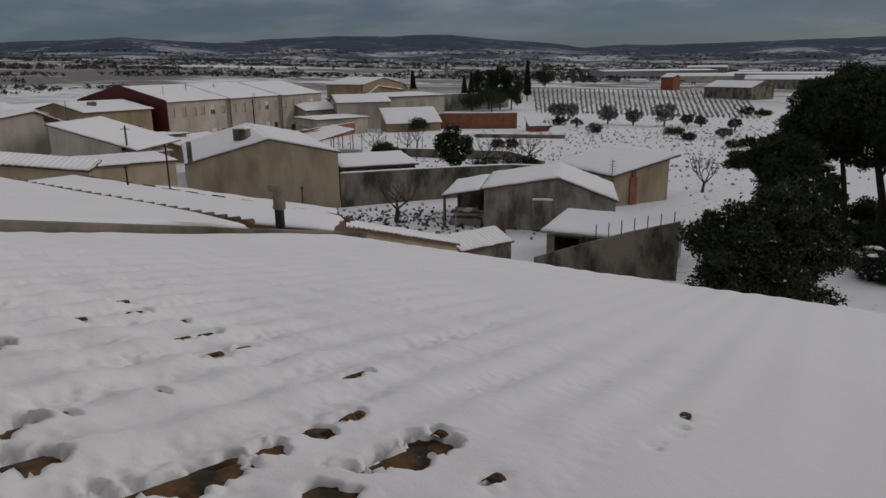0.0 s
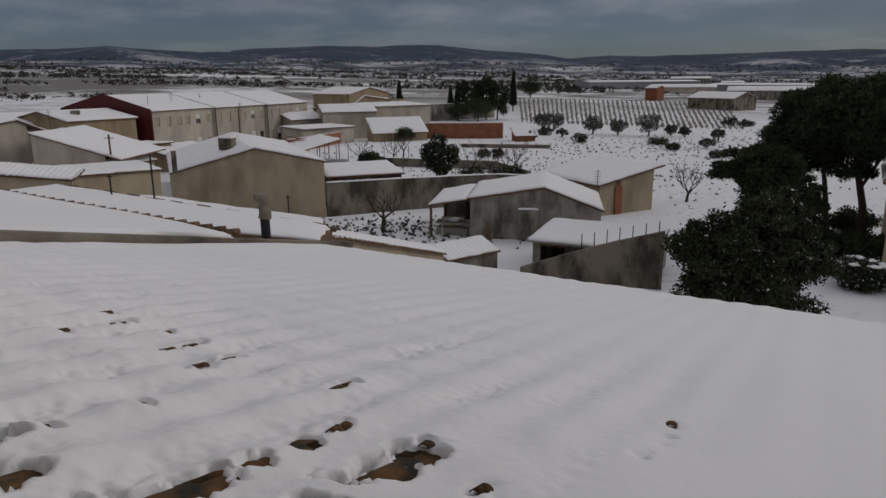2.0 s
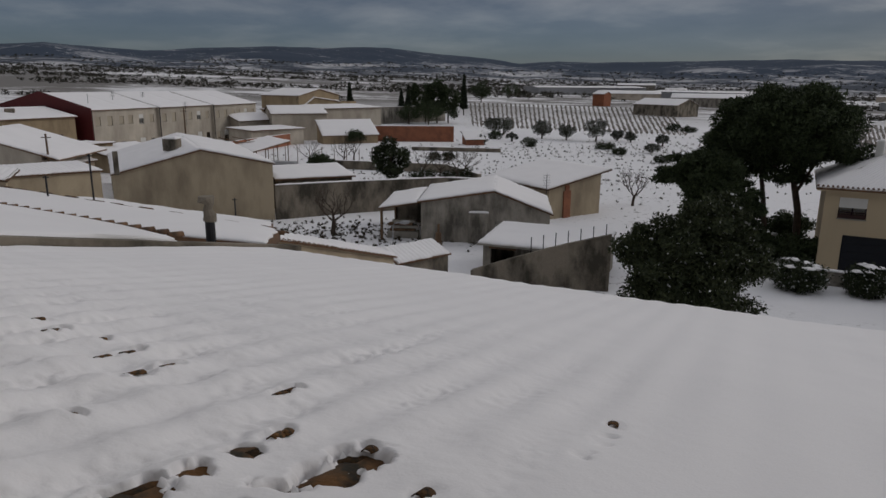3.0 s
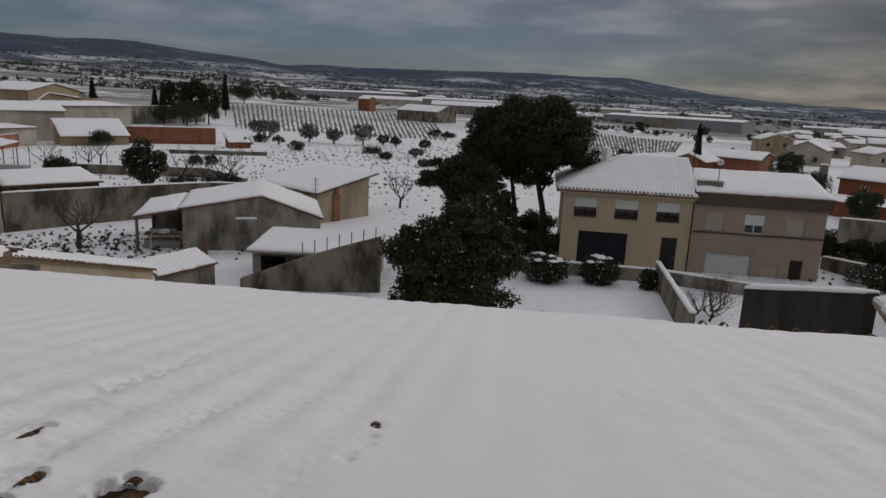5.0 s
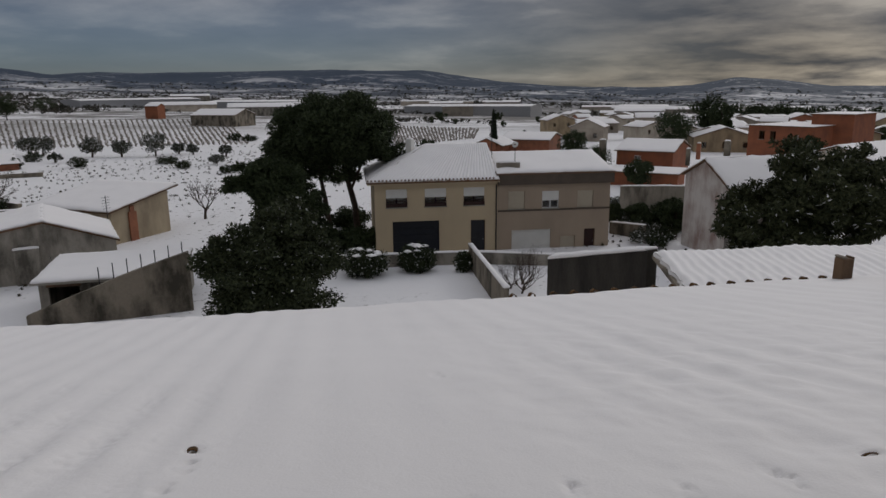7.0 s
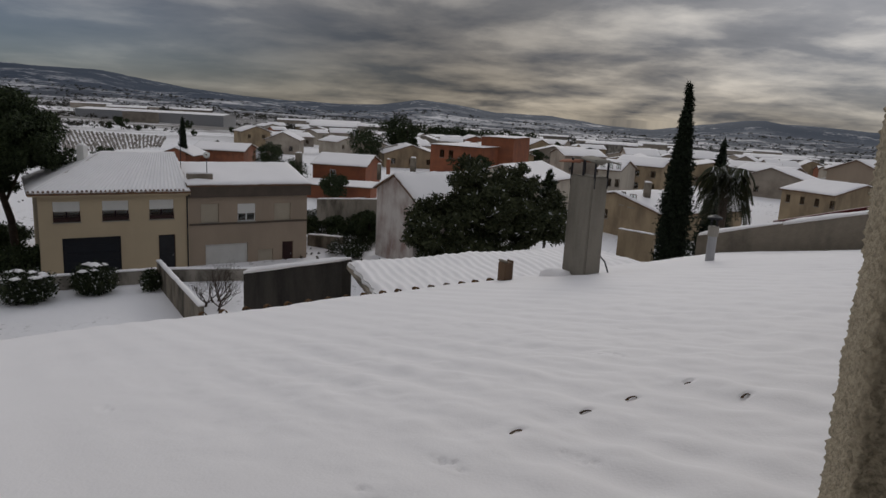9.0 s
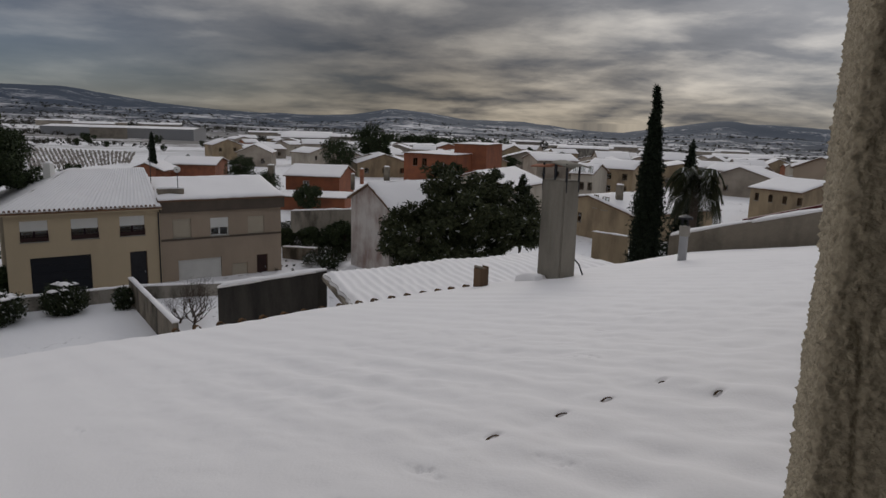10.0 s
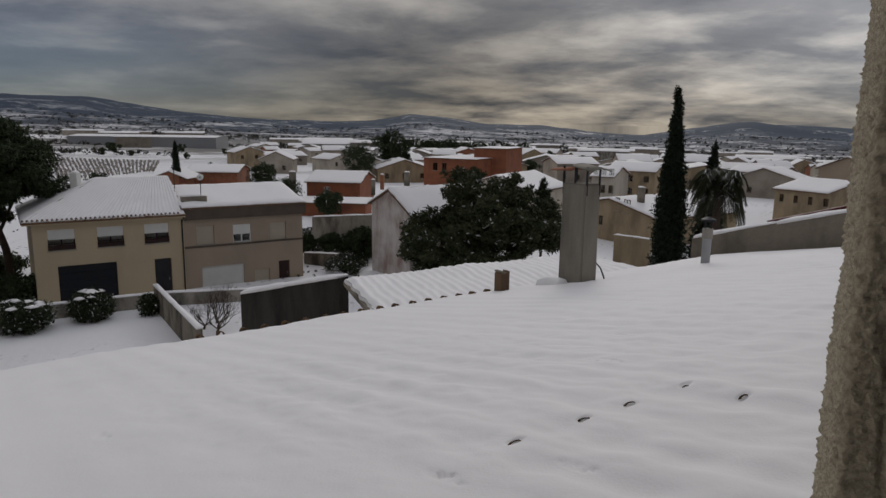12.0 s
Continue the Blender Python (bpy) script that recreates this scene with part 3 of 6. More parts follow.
# ---- our roof ----
EAVE_S, VERGE_U, END_U = 7.80, -6.40, 12.35
TILE_PITCH = 0.27
# (u, s, half width, half length, depth) of the places where the snow has slid or melted off
BARE = [(-0.93, 1.38, 0.050, 0.135, 0.050), (-1.56, 0.66, 0.060, 0.060, 0.050), (-1.53, 0.73, 0.045, 0.035, 0.050), (-1.29, 0.75, 0.045, 0.045, 0.050),
        (-1.21, 0.83, 0.040, 0.045, 0.050), (-1.21, 0.95, 0.042, 0.070, 0.050), (-2.02, 1.64, 0.017, 0.085, 0.050), (-2.04, 1.80, 0.008, 0.050, 0.045),
        (-2.44, 1.12, 0.026, 0.045, 0.048), (-1.75, 0.81, 0.022, 0.034, 0.050), (-1.22, 1.31, 0.020, 0.034, 0.045), (-1.00, 1.18, 0.034, 0.026, 0.050),
        (-1.26, 1.12, 0.012, 0.036, 0.050), (-1.87, 1.20, 0.012, 0.014, 0.055), (-2.49, 1.93, 0.014, 0.022, 0.055), (-1.55, 1.87, 0.012, 0.026, 0.050),
        (-1.24, 1.50, 0.014, 0.020, 0.050), (-0.90, 1.54, 0.014, 0.014, 0.060), (-1.78, 0.91, 0.014, 0.014, 0.050),
        (-2.99, 2.00, 0.012, 0.050, 0.040), (-2.95, 1.62, 0.012, 0.022, 0.040), (-0.95, 1.04, 0.030, 0.035, 0.050), (-1.68, 0.62, 0.040, 0.040, 0.050),
        (-0.64, 1.36, 0.012, 0.045, 0.022), (-0.37, 2.34, 0.008, 0.022, 0.020),
        (-2.39, 1.84, 0.012, 0.05, 0.045), (-2.30, 1.72, 0.010, 0.06, 0.040), (-2.84, 1.88, 0.010, 0.07, 0.040), (-1.69, 0.79, 0.020, 0.06, 0.048), (-1.185, 1.45, 0.014, 0.05, 0.045), (-1.49, 1.80, 0.010, 0.05, 0.040), (-1.34, 0.62, 0.045, 0.05, 0.050)]

# (u, s, half width, half length) of shallow crumbled tracks in the snow
DENTS = [(-0.375, 2.32, 0.035, 0.05), (-0.385, 2.14, 0.040, 0.09), (-0.405, 1.92, 0.035, 0.06), (-0.63, 1.31, 0.035, 0.05), (0.70, 3.36, 0.030, 0.09), (1.44, 1.50, 0.030, 0.10),
         (1.12, 1.45, 0.028, 0.10), (0.82, 1.58, 0.030, 0.08), (0.51, 1.57, 0.030, 0.05), (1.78, 1.25, 0.025, 0.08), (3.1, 2.3, 0.04, 0.12), (3.9, 2.9, 0.04, 0.14)]
# tile ends whose lips break the snow
LIPS = [(1.82, 1.60), (2.18, 1.60), (2.46, 1.61), (2.81, 1.59), (2.78, 1.30)]


def ramp01(v):
    return min(max(v, 0.0), 1.0)


def row_phase(u):
    """Tile rows counted along the eave; they lie wider apart beyond the bare patch."""
    return (u + 0.94) / TILE_PITCH if u < -0.4 else 2.0 + (u + 0.4) / 0.325


def build_roof():
    def axis(lo, hi, fine_lo, fine_hi, step, coarse):
        out, v = [], fine_lo
        while v > lo:
            out.append(v)
            v -= min(coarse, step * (1 + (fine_lo - v) * 1.2))
        out.append(lo)
        out = out[::-1]
        v = fine_lo + step
        while v < fine_hi:
            out.append(v)
            v += step
        while v < hi:
            out.append(v)
            v += min(coarse, step * (1 + (v - fine_hi) * 1.2))
        return out + [hi]

    us = axis(VERGE_U, END_U, -3.2, 3.4, 0.0125, 0.041)
    ss = axis(-0.35, EAVE_S, 0.35, 2.7, 0.0125, 0.10)
    vs, fs = [], []
    for s in ss:
        for u in us:
            # snow is thin where the tiles' rows show, and deep elsewhere
            thin = ramp01((-0.2 - u) / 1.4) * ramp01((4.4 - s) / 2.4)
            lumpy = ramp01((u - 0.5) / 1.2) * ramp01((6.4 - s) / 3.5)
            row = math.cos(2 * math.pi * row_phase(u + 0.03 * noise.noise((u * 0.8, s * 0.9, 41.0))))
            h = (0.0034 + 0.0125 * thin + 0.0042 * lumpy) * row * (0.75 + 0.9 * noise.noise((u * 0.7, s * 0.8, 11)))
            h += 0.020 * noise.noise((u * 1.1, s * 0.7, 1.0)) + 0.007 * noise.noise((u * 3.2, s * 2.1, 5.0))
            h += (0.0018 + 0.011 * thin + 0.011 * lumpy) * noise.noise((u * 6.5, s * 4.2, 2.0)) + 0.005 * lumpy * noise.noise((u * 13, s * 9, 4.0))
            # slumped ends of the tiles, one course after another
            h += (0.007 * thin + 0.0035 * lumpy) * math.sin(2 * math.pi * s / 0.36 + 2.5 * noise.noise((u * 2.2, s, 8)))
            fluff = noise.noise((u * 24, s * 19, 3.0)) + 0.6 * noise.noise((u * 52, s * 44, 13.0))
            crumbly = ramp01(2.2 * noise.noise((u * 3.4, s * 1.9, 31.0)) + 0.15) * ramp01(0.6 - row)
            h += (0.0006 + thin * (0.0040 + 0.018 * crumbly)) * fluff - thin * 0.012 * crumbly
            # everywhere but on the bare places the tiles' crowns stay covered
            du = (u + 0.94 + TILE_PITCH / 2) % TILE_PITCH - TILE_PITCH / 2
            if u < -0.4 and abs(du) < 0.115:
                h = max(h, -0.096 + 0.72 * math.sqrt(max(0.0, 0.118 ** 2 - du * du)) + 0.006)
            for bu, bs, w, l in DENTS:
                if abs(u - bu) < 2 * w and abs(s - bs) < 2 * l:
                    k = ramp01(1.5 - ((u - bu) / w) ** 2 - ((s - bs) / l) ** 2)
                    h -= k * (0.003 + 0.030 * max(0.0, fluff))
            for bu, bs in LIPS:
                if abs(u - bu) < 0.16 and -0.2 < s - bs < 0.12:
                    # a hollow under the tile's lip, a drawn-up edge beside it
                    a, b = u - bu, s - bs
                    k = ramp01(1 - (a / 0.048) ** 2)
                    h += 0.009 * math.exp(-(a / 0.08) ** 2 - ((b - 0.05) / 0.05) ** 2) - 0.022 * k * math.exp(-((b + 0.006) / 0.009) ** 2)
            for bu, bs, w, l, d in BARE:
                big = w > 0.03
                if not big:
                    # small openings lie on the crown of the nearest tile
                    bu = -0.935 + TILE_PITCH * round((bu + 0.94) / TILE_PITCH)
                w, l = (w * 1.40, l * 1.10 + 0.006) if big else (w * 1.3 + 0.014, l * 1.15)
                if abs(u - bu) < 3 * w and abs(s - bs) < 3 * l:
                    q = ((u - bu) / w) ** 2 + ((s - bs) / l) ** 2 + 1.1 * noise.noise((u * 15, s * 11, 9.0)) + 1.3 * fluff
                    k = ramp01(((1.9 if big else 2.2) - q) / 1.2)
                    k = k * k * (3 - 2 * k)
                    h = h * (1 - k) + ((-0.058 + 0.026 * fluff) if big else (-0.076 + 0.022 * fluff) if l > 0.038 and bs < 1.35 else (-0.008 + 0.020 * fluff)) * k
            lip = min(1, (EAVE_S - s) / 0.12)
            h -= 0.06 * (1 - math.sin(lip * math.pi / 2))
            if s > EAVE_S - 0.25:
                h -= 0.008 * max(0, -row) * min(1, (s - EAVE_S + 0.25) / 0.2) * (0.6 + noise.noise((u * 0.9, 3, 3)))
            vs.append(tuple(roof_at(u, s, h)))
    n, m = len(us), len(ss)
    for j in range(m - 1):
        for i in range(n - 1):
            a = j * n + i
            fs.append((a, a + n, a + n + 1, a + 1))
    root = thing("tiled_roof", "snow-covered clay-tiled roof with a few bare tiles", "roof", kind="structure")
    deck = [roof_at(VERGE_U, -2.2, -0.17), roof_at(END_U, -2.2, -0.17), roof_at(END_U, EAVE_S - 0.05, -0.17), roof_at(VERGE_U, EAVE_S - 0.05, -0.17)]
    part("roof_deck", slab_data(deck, 0.16), CONCRETE, root)
    part("snow_cover", mesh_of("snow_cover", vs, fs, SNOW, True), SNOW, root, "deep fresh snow, rippled by the tile rows under it")
    # the wall under the eave
    a, b = roof_at(VERGE_U, EAVE_S - 0.4), roof_at(END_U, EAVE_S - 0.4)
    rz, ln = facing(a, b)
    w = thing("wall_under_eave", "rendered wall under the snowy eave", "wall", (a.x, a.y, 0), rz, kind="structure")
    part("wall", wall_data(ln, a.z - 0.34, (), 0.3), SAND, w)
    return root


OUR_ROOF = build_roof()

# ---- the two-family house across the gardens ----


def build_pair_house():
    p0, p1, p2 = (29.27, 42.03), (37.24, 36.93), (44.75, 31.85)
    rz, la = facing(p0, p1)
    win = "red_blind_rail"
    root = thing("cream_house", "cream rendered two-storey house with snowy hipped tile roof", "house", (*p0, 0), rz)
    ops = [(0.85, 2.45, 3.62, 5.0, win), (3.8, 5.45, 3.62, 5.0, win), (6.8, 8.42, 3.62, 5.0, win), (1.3, 4.9, -0.2, 2.52, "garage_dark"), (7.35, 8.5, -0.1, 2.46, "door_dark")]
    shell(root, la, 9.0, 5.55, 5.55, CREAM, [o[:4] for o in ops])
    for o in ops:
        window_on(root, Matrix.Identity(4), o[:4], o[4])
    part("eave_board", box_data((-0.55, la + 0.05, -0.55, -0.5, 5.42, 5.62), (-0.55, -0.5, -0.5, 9.4, 5.42, 5.62), (-0.5, la + 0.02, -0.5, -0.02, 5.56, 5.6)), CREAM, root)
    # hipped roof: ridge runs from the hip point to the party wall
    e, top = 5.62, 8.0
    A, B, C, D = (-0.6, -0.6, e), (la + 0.05, -0.6, e), (la + 0.05, 9.6, e), (-0.6, 9.6, e)
    R0, R1 = (4.6, 4.5, top), (la + 0.05, 4.5, top)
    for name, c in (("front", [A, B, R1, R0]), ("left", [D, A, R0, R0]), ("back", [C, D, R0, R1])):
        vs = [Vector(v) for v in c]
        lo = [v - Vector((0, 0, 0.1)) for v in vs]
        r = part("roof", slab_data(vs, 0.12), TILE, root)
        lift = [v + Vector((0, 0, 0.02)) for v in vs]
        part("snow_cover", snow_data(lift, 0.10, 0.35, 2.0, 0.28 if name != "left" else 0.0, 0.03, most=40), SNOW, r, "snow thin enough to show the tile rows")
    for v, dz in ((-0.66, 0.0),):
        for i in range(int(la / 0.28) + 2):
            t = part("roof_tile", EAVE_TILE, TILE, root)
            t.matrix_basis = Matrix.Translation((-0.5 + i * 0.28, v, e + 0.05 + dz)) @ pose(0, 0, 0, 24, 0, 0) @ Matrix.Diagonal((0.7, 0.6, 0.6, 1))
    part("gable_wall", wall_data(9.0, [(0, 5.55), (4.5, 7.9), (9.0, 5.55)], (), 0.2, 5.5), BEIGE, root).matrix_basis = pose(la - 0.02, 0, 0, 0, 0, 90)
    root2 = thing("brown_house", "brown rendered two-storey house with snowy pitched roof", "house", (*p1, 0), rz)
    lb = facing(p1, p2)[1]
    ops = [(0.85, 2.15, 3.2, 4.6, "shutter_pale"), (3.55, 4.9, 3.2, 4.55, "white_blind_half"), (6.4, 7.7, 3.15, 4.52, "shutter_pale"), (1.15, 4.3, -0.3, 1.52, "garage_pale"), (5.1, 6.3, -0.3, 0.92, "shutter_pale"), (7.05, 7.95, -0.6, 1.45, "door")]
    shell(root2, lb, 9.0, 5.9, 5.9, BEIGE, [o[:4] for o in ops])
    for o in ops:
        window_on(root2, Matrix.Identity(4), o[:4], o[4])
    part("fascia", box_data((-0.02, lb + 0.2, -0.3, -0.02, 5.12, 5.92)), FASCIA, root2, "dark brown fascia band under the eave")
    part("string_course", box_data((0.02, lb, -0.06, -0.003, 3.02, 3.16)), FASCIA, root2)
    part("rain_pipe", tube([(-0.12, -0.09, -0.3), (-0.12, -0.09, 5.2)], 0.05), DARKMETAL, root2)
    roof_on(root2, [(0, 5.95), (5.0, 7.0), (9.0, 6.0)], "u", (0.1, lb), (0.25, 0.3), TILE, 0.18, 0, 0.02, 0.5, 4.0)
    part("chimney_stub", bevel_box(0.1, 1.9, 0.6, 1.1, 6.0, 6.75, 0.02), OLDWALL, root2)
    part("snow_cap", snow_data([(0.1, 0.6, 6.75), (1.9, 0.6, 6.75), (1.9, 1.1, 6.75), (0.1, 1.1, 6.75)], 0.15, 0.2), SNOW, root2)


def half_tile(length=0.45, r0=0.10, r1=0.08, n=8, th=0.014):
    """One cover tile: a tapered half pipe with thickness."""
    vs, fs = [], []
    for j, (y, r) in enumerate(((0, r0), (length, r1))):
        for rr in (r, r - th):
            for k in range(n + 1):
                t = math.pi * k / n
                vs.append((rr * math.cos(t), y, rr * math.sin(t) * 0.72))
    q = n + 1
    for k in range(n):
        fs += [(k, k + 1, 2 * q + k + 1, 2 * q + k), (q + k + 1, q + k, 3 * q + k, 3 * q + k + 1), (k + 1, k, q + k, q + k + 1), (2 * q + k, 2 * q + k + 1, 3 * q + k + 1, 3 * q + k)]
    fs += [(0, 2 * q, 3 * q, q), (n, q + n, 3 * q + n, 2 * q + n)]
    return vs, fs


_vs, _fs = half_tile(0.42, 0.11, 0.10)
EAVE_TILE = mesh_of("roof_tile", _vs, _fs, TILE, True)
build_pair_house()

# ---- sheds, barn, gabled house, walls ----


def wall_run(name, label, pts, h, mat, thick=0.25, snow=0.1, z0=0.0, cap=True):
    """A free-standing wall along plan points with a snow cap on each length."""
    root = thing(name, label, "wall", (0, 0, 0), kind="structure")
    hs = h if isinstance(h, (list, tuple)) else [h] * len(pts)
    for i, (a, b) in enumerate(zip(pts, pts[1:])):
        rz, ln = facing(a, b)
        m = pose(a[0], a[1], z0, 0, 0, rz)
        prof = [(0, hs[i]), (ln / 3, hs[i] + (hs[i + 1] - hs[i]) / 3 + 0.03), (ln, hs[i + 1])]
        part("wall", moved(wall_data(ln, prof, (), thick), m), mat, root)
        if snow:
            c = [m @ Vector(v) for v in ((0, -0.04, hs[i]), (ln, -0.04, hs[i + 1]), (ln, thick + 0.04, hs[i + 1]), (0, thick + 0.04, hs[i]))]
            part("snow_cap", snow_data(c, snow, 0.3, a[0], most=60), SNOW, root)
    return root


def build_shed():
    p0, p1 = (3.2, 51.8), (12.9, 50.0)
    rz, ln = facing(p0, p1)
    prof = [(0, 3.05), (5.6, 3.95), (ln, 2.35)]
    root = thing("old_shed", "old grey mortar shed with a snow-covered gabled roof", "shed", (*p0, 0), rz)
    ops = [(5.75, 7.25, 0.5, 1.72)]
    shell(root, ln, 8.0, 2.4, 2.4, GREYWALL, ops, profile=prof)
    part("window_board", bevel_box(5.78, 7.22, 0.08, 0.12, 0.52, 1.7, 0.01), CONCRETE, root)
    part("buttress", bevel_box(3.7, 5.2, -0.35, -0.004, -0.3, 2.4, 0.04), GREYWALL, root, "grey mortar block against the wall")
    part("snow_cap", snow_data([(3.65, -0.4, 2.4), (5.25, -0.4, 2.4), (5.25, 0, 2.4), (3.65, 0, 2.4)], 0.12, 0.2), SNOW, root)
    roof_on(root, prof, "v", (0, 8.0), (0.12, 0.25), TILE, 0.17, 0, 0.02, 0.4, 9.0)
    # open lean-to on posts
    q = [(-3.3, -0.1, 2.55), (-0.3, -0.1, 3.05), (-0.3, 7.4, 3.05), (-3.3, 7.4, 2.55)]
    r = part("lean_to_roof", slab_data(q, 0.1), WOOD, root)
    part("snow_cover", snow_data(q, 0.17, 0.4, 5.0), SNOW, r)
    for x, y in ((-3.1, 0.1), (-3.1, 7.0)):
        part("post", tube([(x, y, -0.2), (x, y, 2.5)], 0.11), WOOD, root)
    part("lean_to_wall", wall_data(3.0, 2.2, (), 0.15), OLDWALL, root).matrix_basis = pose(-3.2, 7.1, 0)
    part("concrete_block", bevel_box(-2.8, -0.3, 0.8, 1.5, 0, 0.55, 0.03), CONCRETE, root)
    for k, (x, w, z) in enumerate(((-2.6, 2.0, 0.56), (-2.5, 2.1, 0.78), (-2.7, 1.9, 1.0), (-2.4, 1.8, 1.22))):
        part("board", bevel_box(x, x + w, 0.9 + 0.03 * k, 1.4, z, z + 0.2, 0.015), CONCRETE if k % 2 else WOOD, root)
    bar = thing("rusty_barrel", "rusty barrel stove standing by the shed wall", "barrel", (4.35, 49.6, 0))
    part("body", tube([(0, 0, 0), (0, 0, 0.35), (0.02, 0, 0.4), (0.02, 0, 1.15)], [0.3, 0.3, 0.24, 0.22], 12), WOOD, bar)
    part("pipe", tube([(0.02, 0, 1.15), (0.02, 0, 1.8)], 0.09), WOOD, bar)


build_shed()


def build_flat_shed():
    p0, p1 = (6.62, 42.28), (13.28, 38.79)
    rz, ln = facing(p0, p1)
    root = thing("flat_roofed_shed", "low mortar shed with a snow-covered flat roof", "shed", (*p0, 0), rz)
    shell(root, ln, 5.0, 2.05, 2.35, GREYWALL, [(0.5, 2.1, -0.3, 1.75)])
    part("beam", box_data((0.4, 2.2, -0.02, 0.1, 1.76, 1.9)), WOOD, root)
    q = [(-0.3, -0.4, 2.12), (ln + 0.1, -0.4, 2.12), (ln + 0.1, 5.1, 2.45), (-0.3, 5.1, 2.45)]
    r = part("roof", slab_data(q, 0.12), CONCRETE, root)
    part("snow_cover", snow_data(q, 0.2, 0.35, 3.0), SNOW, r)


build_flat_shed()
wall_run("yard_wall", "stained mortar wall with fence stakes along its top", [(5.68, 41.11), (9.86, 39.07), (13.55, 37.95)], [0.6, 2.39, 3.5], OLDWALL, 0.3, 0.0)

BARN = house("barn", "beige plastered barn with a snowy single-pitch roof", (15.15, 59.60), (20.87, 62.61), 9.0, 2.7, SAND, [], profile=[(0, 2.75), (7.2, 3.95)], over=(0.3, 0.4), snow=0.2, category="barn")
GABLED = house("gabled_house", "low sand-coloured house with a wide snowy gable roof", (-24.6, 65.7), (-9.2, 60.6), 15.0, 3.3, SAND, [], profile=[(0, 3.35), (9.3, 5.9), (16.22, 4.95)], over=(0.15, 0.2), snow=0.2)
part("brick_pier", bevel_box(1.75, 2.6, -0.16, -0.004, -0.3, 2.5, 0.02), BRICK, BARN, "worn red brick pier against the wall")
part("brick_flue", bevel_box(1.95, 2.4, -0.14, -0.004, 2.504, 3.0, 0.02), BRICK, BARN, "short red brick flue on the pier")
# the gabled house runs back askew to its front
SKEW = Matrix(((1, -0.82, 0, 0), (0, 1, 0, 0), (0, 0, 1, 0), (0, 0, 0, 1)))
for _o in GABLED.children_recursive:
    _o.data.transform(SKEW)
wall_run("garden_wall_far", "stained garden wall behind a bare tree", [(-9.1, 60.7), (-2.4, 63.6), (6.5, 66.5), (14.0, 66.0)], [3.1, 3.0, 2.9, 2.6], OLDWALL, 0.3, 0.1)
house("garden_store", "low store with a snowy sloping roof behind the wall", (-9.3, 64.0), (-2.6, 66.2), 6.0, 3.1, OLDWALL, roof="m", h_back=3.5, category="shed")
wall_run("front_garden_wall", "low stone garden wall capped with snow", [(23.06, 41.39), (32.66, 35.06), (40.89, 26.00)], [0.9, 0.9, 0.75], GREYWALL, 0.3, 0.12)
wall_run("side_garden_wall", "snow-capped garden wall running towards the roof", [(32.22, 34.79), (25.85, 24.95)], [1.6, 1.7], OLDWALL, 0.25, 0.14)

# ---- trees ----


def leaf_cloud(blobs, n, size, seed, shell_k=0.45, long=1.6, flat=0.0, gap=0.0):
    """Many small leaves in ellipsoid clumps: blobs are (centre, radii, share)."""
    rg = np.random.default_rng(seed)
    w = np.array([b[2] for b in blobs], float)
    pick = rg.choice(len(blobs), n, p=w / w.sum())
    c = np.array([b[0] for b in blobs], float)[pick]
    rad = np.array([b[1] for b in blobs], float)[pick]
    d = rg.normal(size=(n, 3))
    d /= np.linalg.norm(d, axis=1, keepdims=True)
    r = 1 - shell_k * rg.random(n) ** 1.3
    r *= 1 + 0.16 * np.sin(d[:, 0] * 7 + pick) * np.cos(d[:, 1] * 6 + 2 * pick) + 0.055 * rg.normal(size=n)
    p = c + rad * d * r[:, None]
    a = rg.normal(size=(n, 3)) + d * 0.6
    a[:, 2] *= 1 - flat
    a /= np.linalg.norm(a, axis=1, keepdims=True)
    b = np.cross(a, rg.normal(size=(n, 3)))
    b /= np.linalg.norm(b, axis=1, keepdims=True) + 1e-9
    s = size * (0.6 + 0.8 * rg.random(n))[:, None]
    tip, tail, side = a * s * long, -a * s * 0.4 * long, b * s * 0.55
    vs = np.stack([p + tail, p + side, p + tip, p - side], 1).reshape(-1, 3)
    fs = np.arange(4 * n).reshape(-1, 4)
    return vs.tolist(), fs.tolist()


def branch_into(vs, fs, p, d, length, r, depth, rg, spread=0.6, n=5, up=0.1):
    """Recursive limbs."""
    pts, rad = [p], [r]
    q, dd = p.copy(), d.copy()
    for i in range(3):
        dd = (dd + Vector((rg.uniform(-1, 1), rg.uniform(-1, 1), rg.uniform(-0.6, 0.8))) * 0.16 + Vector((0, 0, up * 0.3))).normalized()
        q = q + dd * (length / 3)
        pts.append(q.copy())
        rad.append(r * (1 - 0.14 * (i + 1)))
    tube_into(vs, fs, pts, rad, n)
    if depth <= 0:
        return
    for k in range(rg.choice((2, 3, 3)) if depth > 1 else 3):
        at = pts[rg.choice((2, 3, 3))]
        nd = (dd + Vector((rg.uniform(-1, 1), rg.uniform(-1, 1), rg.uniform(-0.5, 0.8))) * spread + Vector((0, 0, up))).normalized()
        branch_into(vs, fs, at.copy(), nd, length * rg.uniform(0.6, 0.85), r * 0.55, depth - 1, rg, spread, max(3, n - 1), up)


